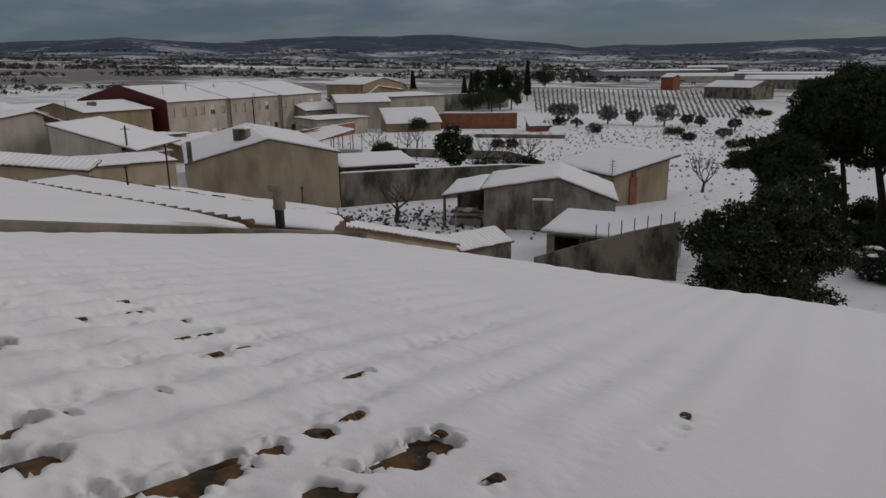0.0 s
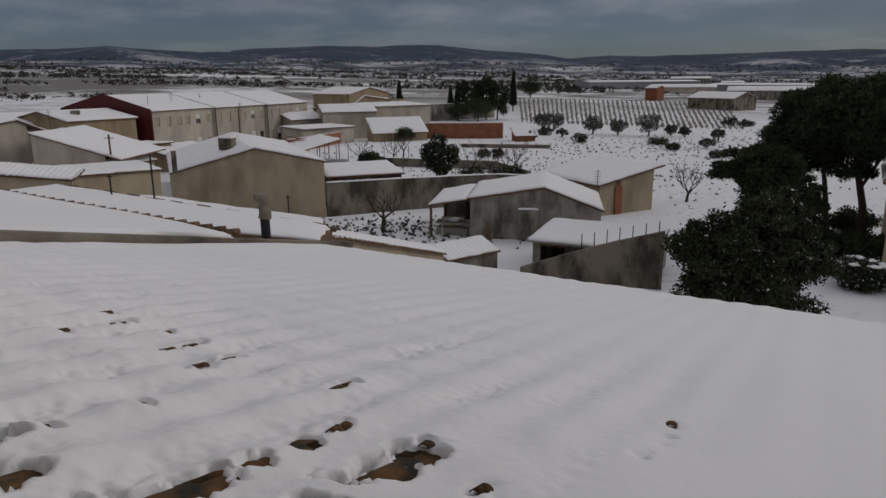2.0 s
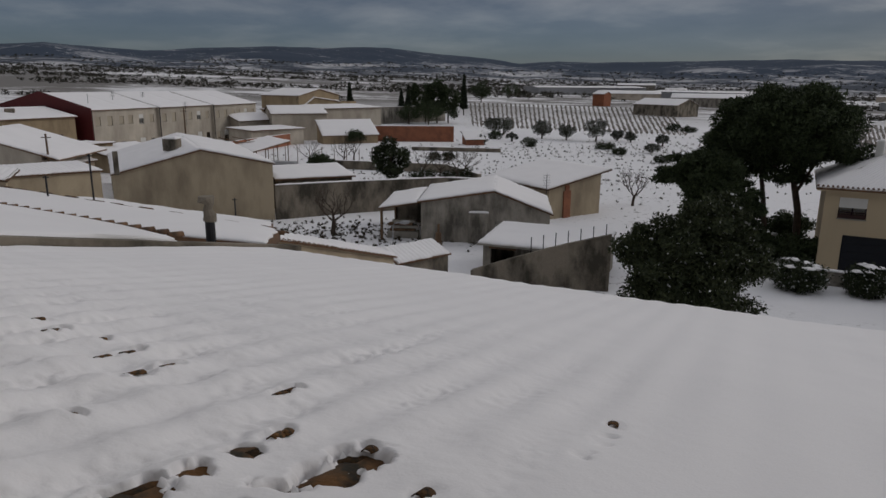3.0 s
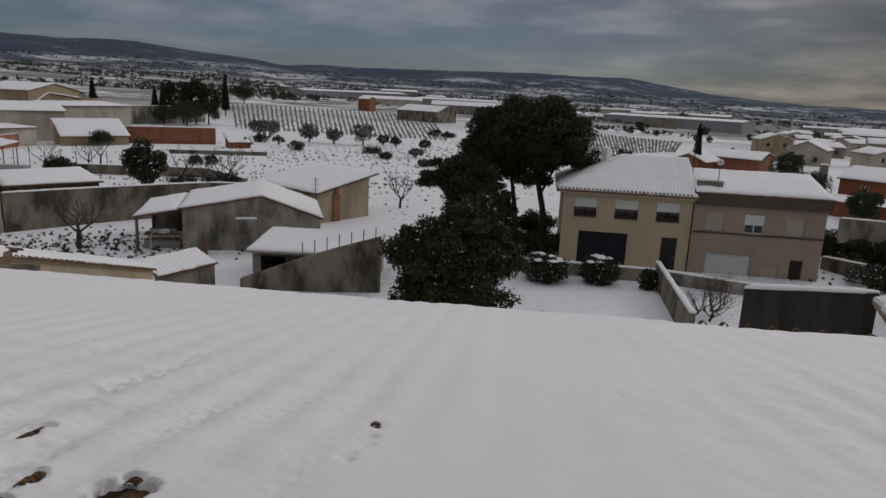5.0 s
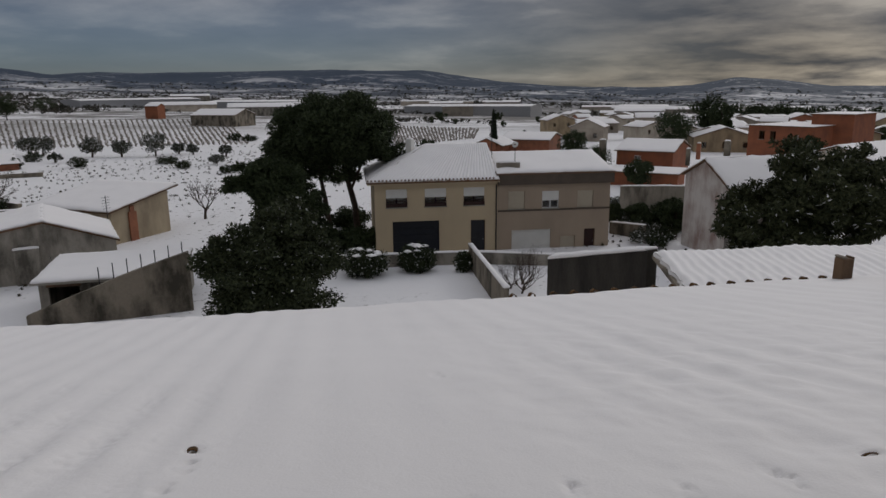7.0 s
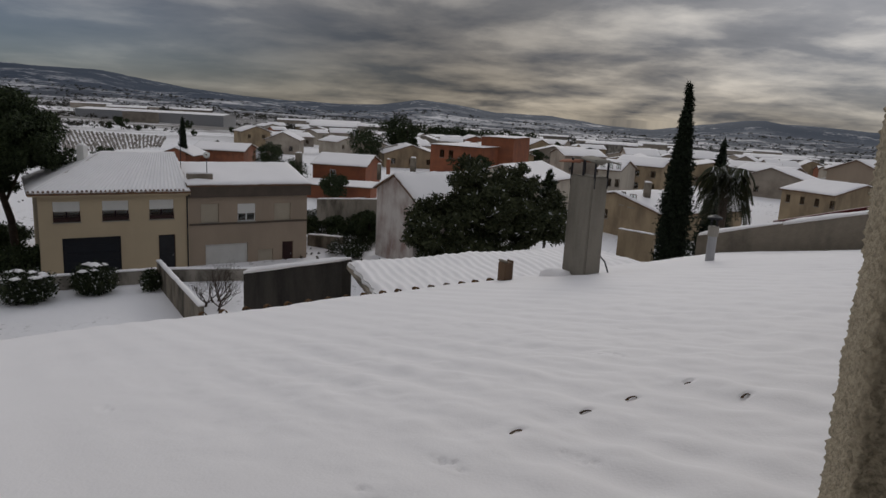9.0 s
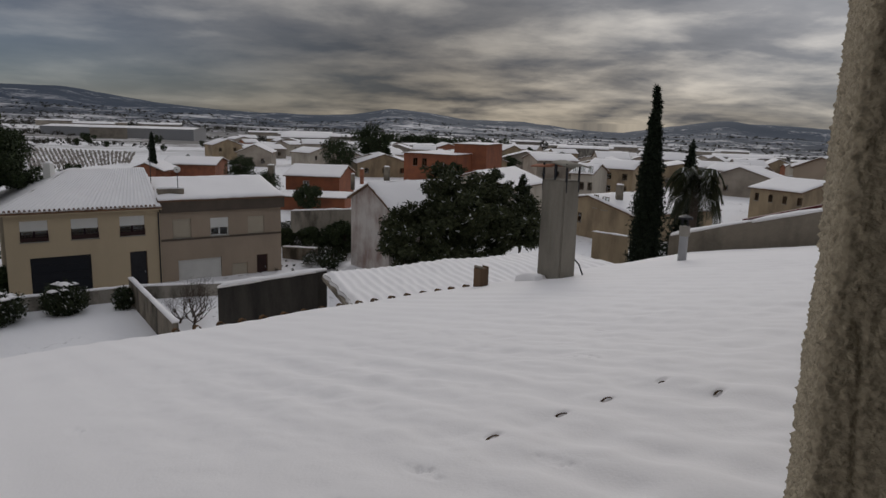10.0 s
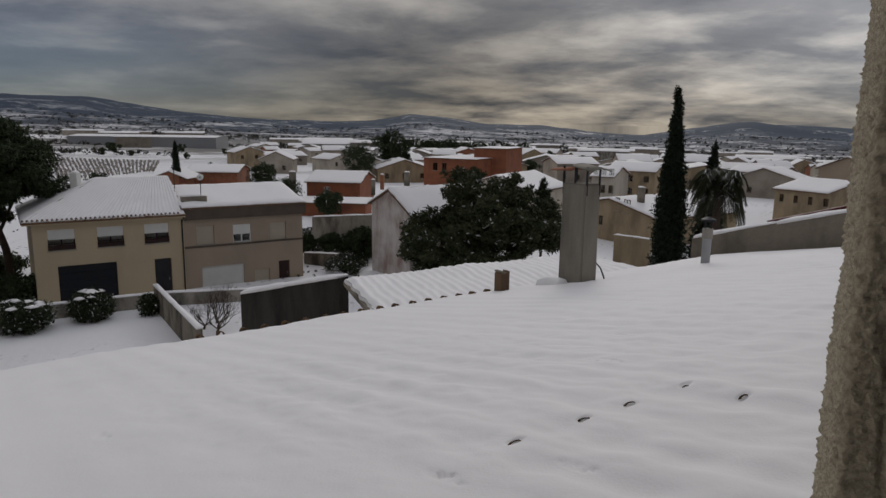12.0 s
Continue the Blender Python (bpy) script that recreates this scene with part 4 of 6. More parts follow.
def bare_tree(name, label, at, height, seed, depth=5, r=0.14, spread=0.75, up=0.1, group="", trunk=0.28):
    rg = random.Random(seed)
    vs, fs = [], []
    t = thing(name, label, "tree", (at[0], at[1], ground_z(*at[:2]) - 0.05), 0, group)
    top = Vector((0.1, 0, height * trunk))
    tube_into(vs, fs, [(0, 0, 0), (0.04, 0.02, height * trunk * 0.5), top], [r * 1.25, r, r * 0.9], 8)
    part("trunk", (vs, fs), BARK, t)
    vs, fs = [], []
    for k in range(4):
        a = k * 1.6 + rg.uniform(-0.4, 0.4)
        branch_into(vs, fs, top.copy(), Vector((math.cos(a) * spread, math.sin(a) * spread, 0.75)).normalized(), height * 0.3, r * 0.6, depth - 1, rg, spread, 5, up)
    part("crown", (vs, fs), BARK, t, "bare leafless twigs")
    return t


def leafy_tree(name, label, at, blobs, n, size, mat, seed, trunks=(), group="", flat=0.0, shell_k=0.6, long=1.6, category="tree"):
    """blobs and trunks in metres from the foot; trunks are (points, radii)."""
    t = thing(name, label, category, (at[0], at[1], at[2] if len(at) > 2 else ground_z(*at[:2])), 0, group)
    for pts, radii in trunks:
        part("trunk", tube(pts, radii, 8), BARK, t)
    part("crown", mesh_of("crown", *leaf_cloud(blobs, n, size, seed, shell_k, long, flat), mat), mat, t)
    return t


def clumps(c, radii, k, seed, r0, r1, squash=0.8):
    """Clumps over an ellipsoid: its uneven outline."""
    rg = random.Random(seed)
    out = []
    for i in range(k):
        d = Vector((rg.gauss(0, 1), rg.gauss(0, 1), rg.gauss(0, 1))).normalized() * rg.uniform(0.45, 0.95)
        r = rg.uniform(r0, r1)
        out.append(((c[0] + d.x * radii[0], c[1] + d.y * radii[1], c[2] + d.z * radii[2]), (r, r, r * squash), r * r))
    return out


# magnolia in front of the sheds
MG = (15.21, 31.38, 4.16)
leafy_tree("magnolia_tree", "large evergreen tree with glossy dark leaves and snow flecks", (MG[0], MG[1], 0),
           clumps((0, 0, 3.3), (3.3, 3.3, 2.7), 120, 3, 0.35, 0.75) + clumps((0.9, -0.5, 5.7), (1.7, 1.7, 1.5), 44, 31, 0.3, 0.6) + clumps((-2.1, 0.9, 4.1), (1.5, 1.5, 1.2), 34, 32, 0.3, 0.6)
           + clumps((2.3, -1.4, 4.2), (1.3, 1.3, 1.1), 26, 33, 0.3, 0.55) + clumps((0, 0, 1.5), (3.4, 3.4, 1.5), 70, 34, 0.4, 0.8) + [((0, 0, 3.0), (2.7, 2.7, 2.7), 22.0)],
           80000, 0.082, MAGNOLIA, 11, [([(0, 0, -0.2), (0.1, 0, 1.5), (0, 0.1, 4.5)], [0.3, 0.24, 0.12])])
# the two pines behind it
P1 = (30.44, 48.06, 9.64)
leafy_tree("umbrella_pine", "tall dark pine with a wide rounded crown", (P1[0], P1[1], 0),
           clumps((-0.5, 0.3, 9.2), (5.0, 5.0, 3.1), 230, 5, 0.5, 1.05, 0.75) + clumps((-4.0, 2.4, 7.7), (2.0, 2.0, 1.4), 44, 51, 0.4, 0.8, 0.65) + clumps((2.9, -1.9, 7.6), (1.9, 1.9, 1.2), 36, 16, 0.3, 0.7, 0.6) + clumps((-3.2, 1.9, 8.5), (1.6, 1.6, 1.4), 26, 15, 0.35, 0.75, 0.6)
           + clumps((-2.6, 1.6, 6.6), (2.2, 2.2, 1.3), 44, 26, 0.4, 0.8, 0.6) + clumps((-0.6, 0.4, 5.8), (2.9, 2.9, 1.0), 30, 56, 0.3, 0.65, 0.6) + [((-0.5, 0.3, 9.1), (4.4, 4.4, 2.8), 90.0)],
           140000, 0.085, PINE, 12,
           [([(0.9, -0.5, -0.2), (0.7, -0.4, 3.0), (0.2, -0.2, 5.2), (-0.1, 0.0, P1[2] - 1)], [0.30, 0.26, 0.22, 0.14]), ([(-0.9, 0.6, -0.2), (-1.4, 0.8, 3.6), (-2.0, 1.1, P1[2] - 2)], [0.22, 0.19, 0.1]),
            ([(0.5, -0.3, 4.4), (1.6, -1.1, P1[2] - 2.2), (2.8, -1.9, P1[2] - 1.4)], [0.12, 0.1, 0.06]), ([(0.3, -0.2, 5.0), (-1.6, 1.0, 6.8), (-3.4, 2.0, 8.2)], [0.12, 0.1, 0.05])], long=2.6)
P2 = (22.37, 45.69, 6.21)
leafy_tree("low_pine", "dense dark pine beside the taller one", (P2[0], P2[1], 0),
           clumps((0.2, -0.1, 6.3), (2.6, 2.3, 1.6), 70, 7, 0.3, 0.75, 0.6) + clumps((-1.6, 0.7, 5.8), (1.6, 1.5, 0.7), 30, 27, 0.3, 0.6, 0.5) + clumps((1.7, -0.9, 4.4), (2.4, 2.0, 1.5), 60, 17, 0.35, 0.7, 0.65)
           + clumps((0.6, -0.3, 2.3), (2.2, 2.0, 1.4), 40, 37, 0.4, 0.8, 0.7) + [((0.8, -0.4, 4.8), (2.0, 2.0, 2.6), 26.0)],
           62000, 0.085, PINE, 13, [([(0.6, 0, -0.2), (0.8, 0.1, 3), (0.4, 0, P2[2] + 1)], [0.22, 0.18, 0.08])], long=2.6)
# round evergreen behind the far garden wall
P3 = (1.40, 79.99, 3.71)
leafy_tree("round_evergreen", "dark rounded evergreen standing in the garden", (P3[0], P3[1], 0), clumps((0, 0, P3[2] - 0.5), (2.1, 2.1, 2.5), 26, 9, 0.6, 1.0), 9000, 0.14, SHRUB, 14, [([(0, 0, -0.2), (0, 0, P3[2])], [0.2, 0.1])])
# grove beside the white gable
P4 = (46.86, 17.60, 5.59)
leafy_tree("spreading_evergreen", "broad dense evergreen beside a flaking white house", (P4[0], P4[1], 0), clumps((0, 0, P4[2] + 0.1), (4.3, 4.3, 2.9), 120, 21, 0.4, 0.95, 0.75) + clumps((-2.2, 2.0, P4[2] - 1.8), (3.0, 3.0, 2.4), 60, 22, 0.4, 0.9, 0.8) + clumps((2.0, -3.4, P4[2] - 1.0), (2.6, 2.6, 2.2), 50, 23, 0.4, 0.8, 0.8)
           + clumps((-0.6, 1.4, P4[2] + 2.6), (1.6, 1.6, 1.2), 18, 24, 0.3, 0.6, 0.8) + clumps((2.2, -2.4, P4[2] + 2.2), (1.5, 1.5, 1.1), 16, 25, 0.3, 0.6, 0.8) + clumps((-1.0, 0, 2.2), (4.4, 4.4, 1.8), 60, 28, 0.5, 0.9, 0.8) + clumps((-1.8, 4.2, 3.2), (1.2, 1.2, 2.2), 30, 29, 0.35, 0.7, 0.9),
           82000, 0.10, EVERGREEN, 15, [([(0, 0, -0.2), (0.2, 0, 3), (0, 0, P4[2])], [0.3, 0.25, 0.1])], long=2.2)
P5 = (55.97, 15.52, 7.03)
leafy_tree("young_conifer", "loose young conifer with snow on its twigs", (P5[0], P5[1], 0), [((0, 0, P5[2] + 0.4 - i * 0.7), (0.3 + i * 0.3, 0.3 + i * 0.3, 0.4), 0.4 + 0.3 * i) for i in range(8)], 4000, 0.16, SHRUB, 16, [([(0, 0, -0.2), (0, 0, P5[2])], [0.14, 0.05])], long=2.0)
# the tall cypress and the palm
C1 = (47.92, 4.43, 9.34)
CT = 14.79
leafy_tree("cypress_tree", "tall narrow dark cypress", (C1[0], C1[1], 0), [((0.12 * math.sin(i * 1.7), 0.12 * math.cos(i * 2.3), CT - 0.5 - i * (CT / 22.0)), (min(0.16 + 0.085 * i, 1.15), min(0.16 + 0.085 * i, 1.15), 0.75), min(0.16 + 0.085 * i, 1.15)) for i in range(21)] + [((0, 0, CT - 0.9 - i * (CT / 26.0)), (min(0.10 + 0.075 * i, 0.95), min(0.10 + 0.075 * i, 0.95), 0.9), 1.0) for i in range(24)], 46000, 0.075, CYPRESS, 18, [([(0, 0, -0.3), (0, 0, CT * 0.8)], [0.2, 0.06])], long=2.4)


def palm(at, height, seed):
    rg = random.Random(seed)
    t = thing("palm_tree", "palm with drooping snow-dusted fronds", "palm tree", (at[0], at[1], 0))
    part("trunk", tube([(0, 0, -0.2), (0.05, 0, height * 0.5), (0, 0, height)], [0.28, 0.24, 0.26], 10), BARK, t)
    for k in range(84):
        a, droop = rg.uniform(0, 2 * math.pi), rg.uniform(-1.1, 1.15)
        d = Vector((math.cos(a), math.sin(a), 0))
        ln = rg.uniform(1.7, 2.5)
        pts = []
        for i in range(7):
            f = i / 6
            pts.append(d * ln * (f - 0.28 * f * f) + Vector((0, 0, height + ln * (droop * f - (0.95 + 0.35 * droop) * f * f))))
        vs, fs = [], []
        tube_into(vs, fs, pts, [0.03 - 0.003 * i for i in range(7)], 3)
        side = d.cross(Vector((0, 0, 1)))
        for i in range(26):
            f = 0.12 + 0.88 * i / 26
            j = min(int(f * 6), 5)
            p = pts[j].lerp(pts[j + 1], f * 6 - j)
            w = 0.5 * math.sin(min(1, f * 1.2) * math.pi * 0.8) + 0.08
            for sg in (-1, 1):
                q = p + side * sg * w * 0.6 + d * w * 0.35 + Vector((0, 0, -w * 0.55))
                n = len(vs)
                vs += [tuple(p), tuple(p + d * 0.085), tuple(q)]
                fs.append((n, n + 1, n + 2))
        part("frond", (vs, fs), PALM, t)


palm((44.12, 1.40, 9.00), 9.41, 5)
P6 = (52.10, 2.18, 9.79)
leafy_tree("dark_conifer", "dark pointed conifer behind the palm", (P6[0], P6[1], 0), [((0, 0, P6[2] + 0.9 - i * 0.8), (0.16 + i * 0.14, 0.16 + i * 0.14, 0.6), 0.3 + 0.2 * i) for i in range(12)], 6000, 0.14, CYPRESS, 19, [([(0, 0, -0.2), (0, 0, P6[2])], [0.16, 0.05])], long=2.0)
# clipped shrubs under snow in the front garden
SHRUBS = [((25.25, 37.72, 1.36), 1.62), ((28.56, 36.19, 1.45), 1.32)]
for i, (c, w) in enumerate(SHRUBS):
    t = leafy_tree("clipped_shrub", "rounded clipped shrub capped with snow", (c[0], c[1], 0), [((0, 0, 0.95), (w, w, 0.95), 3.0), ((0, 0, 0.6), (w * 0.9, w * 0.9, 0.7), 2.0)], 8000, 0.07, SHRUB, 40 + i, [([(0, 0, -0.1), (0, 0, 0.8)], [0.1, 0.06])], group="front garden shrubs", category="shrub")
    rg = random.Random(i)
    for k in range(9):
        a, rr = rg.uniform(0, 6.28), rg.uniform(0.1, 0.75) * w
        z = 0.95 + 0.95 * math.sqrt(max(0.05, 1 - (rr / w) ** 2)) - 0.06
        q = rg.uniform(0.16, 0.34)
        x, y = rr * math.cos(a), rr * math.sin(a)
        part("snow_cap", snow_data([(x - q, y - q, z), (x + q, y - q, z), (x + q, y + q, z), (x - q, y + q, z)], 0.1, 0.1, k, rough=0.8), SNOW, t)
S3 = (30.95, 33.92, 0.77)
leafy_tree("small_shrub", "small evergreen shrub by the garden wall", (S3[0], S3[1], 0), [((0, 0, 0.7), (0.7, 0.7, 0.7), 1)], 1500, 0.08, SHRUB, 44, [([(0, 0, -0.1), (0, 0, 0.6)], [0.06, 0.04])], category="shrub")
# bare trees
bare_tree("bare_fruit_tree", "leafless fruit tree in the weedy yard", (-3.76, 54.67), 3.9, 3, 5, 0.17, 0.9)
bare_tree("bare_fruit_tree", "leafless fruit tree in the snowy field", (25.54, 66.25), 3.6, 8, 5, 0.14, 0.9)
for i, (x, y, h) in enumerate(((30.81, 28.15, 3.2), (30.0, 27.5, 2.4), (31.5, 28.9, 2.6), (30.2, 28.7, 2.2))):
    bare_tree("bare_shrub", "leafless shrub between the garden walls", (x, y), h, 12 + 5 * i, 6, 0.07, 1.1, group="bare shrubs", trunk=0.1)
for i, (x, y) in enumerate(((-9.98, 99.50), (-5.08, 99.87), (-3.82, 105.93), (5.66, 87.82), (7.65, 85.66), (9.53, 83.46), (11.29, 89.29))):
    bare_tree("bare_garden_tree", "leafless garden tree in the snow", (x, y), 4.2, 20 + i, 4, 0.12, 0.9, group="bare garden trees")
OLIVES = [(35.10, 146.47), (39.57, 143.11), (44.98, 139.84), (50.29, 141.97), (51.68, 137.88), (28.47, 156.14), (26.49, 159.58), (54.80, 129.08)]
for i, (x, y) in enumerate(OLIVES):
    h = (4.2, 4.0, 5.2, 2.6, 2.4, 4.6, 4.2, 2.6)[i]
    leafy_tree("olive_tree", "olive tree dusted with snow", (x, y), clumps((0, 0, h * 0.52), (h * 0.50, h * 0.50, h * 0.36), 34, 60 + i, 0.10 * h, 0.20 * h), 4200, 0.11, OLIVE, 60 + i, [([(0, 0, -0.1), (0.1, 0, h * 0.3), (0, 0, h * 0.6)], [0.2, 0.15, 0.08])], group="olive trees")
# dark trees by the far houses
FAR = [((10.36, 199.73), 13.0, 2.2, "n"), ((13.24, 194.55), 12.0, 4.2, "n"), ((16.38, 194.31), 13.5, 4.2, "n"), ((19.50, 194.02), 11.0, 4.5, "n"), ((8.30, 189.82), 6.0, 4.0, "n"), ((13.53, 187.51), 7.0, 6.0, "n"), ((28.67, 233.24), 13.0, 1.3, "c"), ((8.32, 249.86), 8.0, 1.2, "c"), ((10.73, 249.77), 9.0, 1.2, "c"), ((-7.56, 189.85), 10.5, 1.2, "c"), ((48.36, 326.44), 11.5, 6.5, "n"), ((81.06, 422.29), 8.0, 8.0, "n"), ((78.83, 79.45), 9.0, 0.8, "c"),
       ((128.46, 77.45), 9.6, 5.2, "n"), ((144.82, 79.09), 12.5, 4.6, "n"), ((141.79, 74.16), 11.0, 3.4, "n"), ((91.94, 73.89), 6.6, 3.0, "n"), ((78.62, 61.74), 5.0, 3.0, "n"), ((78.20, 59.01), 5.4, 3.4, "n"), ((73.41, 48.50), 4.0, 2.4, "n"), ((56.79, 33.63), 4.2, 1.7, "n"), ((51.81, 30.27), 3.6, 1.5, "n"), ((52.13, 33.54), 1.6, 1.6, "n"), ((-7.74, 91.67), 2.6, 2.4, "n"), ((-15.95, 149.15), 3.6, 4.0, "n"), ((-4.56, 134.92), 2.6, 3.0, "n"), ((33.54, 52.14), 1.8, 2.6, "n"), ((29.22, 52.41), 3.4, 2.6, "n"), ((52.6, 34.6), 2.5, 1.6, "n"), ((52.5, 31.9), 3.0, 1.5, "n"), ((51.6, 36.3), 2.2, 1.5, "n"), ((26.65, 46.83), 2.6, 2.6, "n"), ((27.16, 44.21), 2.0, 2.2, "n"), ((29.37, 43.99), 2.0, 2.0, "n"), ((24.15, 45.91), 2.8, 2.8, "n")]
for i, ((x, y), h, w, kind) in enumerate(FAR):
    if kind == "c":
        bl = [((0, 0, h * (0.97 - 0.045 * k)), (w * (0.25 + 0.05 * k), w * (0.25 + 0.05 * k), h * 0.06), 0.25 + 0.05 * k) for k in range(18)]
    else:
        bl = clumps((0, 0, h * 0.52), (w * 0.78, w * 0.78, h * 0.38), 44, 80 + i, w * 0.16, w * 0.30, 0.9)
    leafy_tree("dark_evergreen", "dark evergreen tree among the village gardens", (x, y), bl, 6000, max(0.10, h * 0.017), CYPRESS if kind == "c" else PINE, 80 + i, [([(0, 0, -0.2), (0, 0, h * 0.7)], [0.22, 0.1])], group="village evergreens")


def far_woods():
    """Trees, hedges and scrub scattered over the plain, joined: nobody could count them."""
    rg = np.random.default_rng(5)
    blobs = []
    while len(blobs) < 12000:
        a = math.radians(rg.uniform(-36, 104))
        r = 260 * (2600 / 260) ** (rg.random() ** 0.8)
        x, y = r * math.sin(a), r * math.cos(a)
        if noise.noise((x / 130, y / 130, 4.0)) + 0.5 * noise.noise((x / 35, y / 35, 1.0)) < 0.02 + 0.22 * (r < 420):
            continue
        if 150 < r < 400 and -2 < math.degrees(a) < 26:
            continue
        s = rg.uniform(0.35, 1.15) * (1 + r / 900)
        blobs.append((x, y, ground_z(x, y) if r < 900 else land_z(x, y), s))
    p = np.array([(x, y, z + 0.7 * q) for x, y, z, q in blobs])
    q = np.array([b[3] for b in blobs])[:, None]
    cards = []
    for k in range(16):
        d = rg.normal(size=p.shape) * (0.62, 0.62, 0.36)
        a, b = rg.normal(size=p.shape), rg.normal(size=p.shape)
        a /= np.linalg.norm(a, axis=1, keepdims=True)
        b /= np.linalg.norm(b, axis=1, keepdims=True)
        c = p + d * q
        cards.append(np.stack([c - a * q * 0.5, c + b * q * 0.32, c + a * q * 0.5, c - b * q * 0.32], 1))
    vs = np.concatenate(cards).reshape(-1, 3)
    ob = new("far_trees", mesh_of("far_trees", vs.tolist(), np.arange(len(vs)).reshape(-1, 4).tolist(), leaf_material("far_scrub", (0.022, 0.026, 0.020), (0.085, 0.074, 0.058), 0.8)))
    tagged(ob, "dark trees and hedges scattered over the snowy plain", "trees", kind="stuff")


far_woods()


def vineyard():
    """Rows of bare vines on stakes, too many to count, and the dark wood strip beyond the town."""
    rg = np.random.default_rng(9)
    vs, fs = [], []
    def row(x0, y0, x1, y1, step):
        n = int(math.hypot(x1 - x0, y1 - y0) / (step * 0.55))
        for i in range(n):
            f = (i + rg.uniform(-0.2, 0.2)) / max(n, 1)
            x, y = x0 + (x1 - x0) * f + rg.normal() * 0.1, y0 + (y1 - y0) * f + rg.normal() * 0.1
            z, h, w = ground_z(x, y), rg.uniform(0.35, 0.65), rg.uniform(0.012, 0.023)
            k = len(vs)
            vs.extend([(x - w, y, z - 0.1), (x + w, y - w, z - 0.1), (x, y + w, z - 0.1), (x + rg.normal() * 0.15, y + rg.normal() * 0.15, z + h), (x + 0.25 * rg.normal(), y + 0.25 * rg.normal(), z + h * 0.8), (x + 0.25 * rg.normal(), y + 0.25 * rg.normal(), z + h * 0.9)])
            fs.extend([(k, k + 1, k + 3), (k + 1, k + 2, k + 3), (k + 2, k, k + 3), (k + 3, k + 1, k + 4), (k + 3, k + 2, k + 5)])
    A, B, C, D = [Vector(p) for p in ((24.94, 181.77), (71.18, 154.85), (130.02, 304.38), (42.33, 319.75))]
    for i in range(44):
        f = i / 43
        p, q = A.lerp(B, f), D.lerp(C, f)
        row(p.x, p.y, q.x, q.y, 2.2)
    A, B, C, D = [Vector(p) for p in ((94.14, 126.22), (123.61, 132.45), (161.56, 170.55), (151.69, 207.16))]
    for i in range(26):
        f = i / 25
        p, q = A.lerp(B, f), D.lerp(C, f)
        row(p.x, p.y, q.x, q.y, 2.2)
    ob = new("vineyard", mesh_of("vineyard", vs, fs, VINE))
    tagged(ob, "rows of bare vines in a snowy vineyard", "vineyard", kind="stuff")
    # dark wood beyond the town
    blobs = []
    a0, a1 = Vector((445.77, 267.75)), Vector((532.72, 172.86))
    for i in range(60):
        p = a0.lerp(a1, i / 59)
        blobs.append(((p.x, p.y + rg.normal() * 6, ground_z(p.x, p.y) + 4.5 + rg.normal()), (6, 6, 4.5), 1))
    wood = new("pine_wood", mesh_of("pine_wood", *leaf_cloud(blobs, 15000, 0.7, 3), PINE))
    tagged(wood, "strip of dark pine wood on the plain", "wood", kind="stuff")


vineyard()


def yard_weeds():
    rg = np.random.default_rng(3)
    blobs = []
    for (x0, y0), sx, sy, n in (((-2.91, 54.42), 5.5, 3.0, 480), ((4.09, 55.85), 4, 3, 20), ((24.56, 93.84), 26, 12, 420), ((20.77, 116.16), 18, 9, 260), ((30.51, 80.41), 14, 9, 200), ((45.0, 118.0), 18, 10, 200), ((62.0, 128.0), 12, 12, 140), ((48.78, 31.36), 4.5, 5, 60), ((-17.20, 94.45), 10, 6, 40), ((7.41, 91.70), 9, 4, 70)):
        for k in range(n):
            x, y = x0 + rg.normal() * sx, y0 + rg.normal() * sy
            if y0 > 75:
                y = round((y + 0.35 * x) / 4.5) * 4.5 - 0.35 * x + rg.normal() * 0.6 + 1.5 * math.sin(x * 0.12)
            s = rg.uniform(0.04, 0.15) * (1 + (y / 110) ** 2)
            blobs.append(((x, y, ground_z(x, y) + s * 0.6), (s, s, s * 0.9), 1))
    ob = new("dry_weeds", mesh_of("dry_weeds", *leaf_cloud(blobs, 60000, 0.040, 8, 1.0, 3.0), WEED))
    tagged(ob, "dry weeds and stubble poking through the snow", "weeds", kind="stuff")


yard_weeds()

# ---- things on our roof ----


def local_on_roof(u, s):
    p = roof_at(u, s)
    return (p.x, p.y, p.z), -math.degrees(ROOF_AZ)


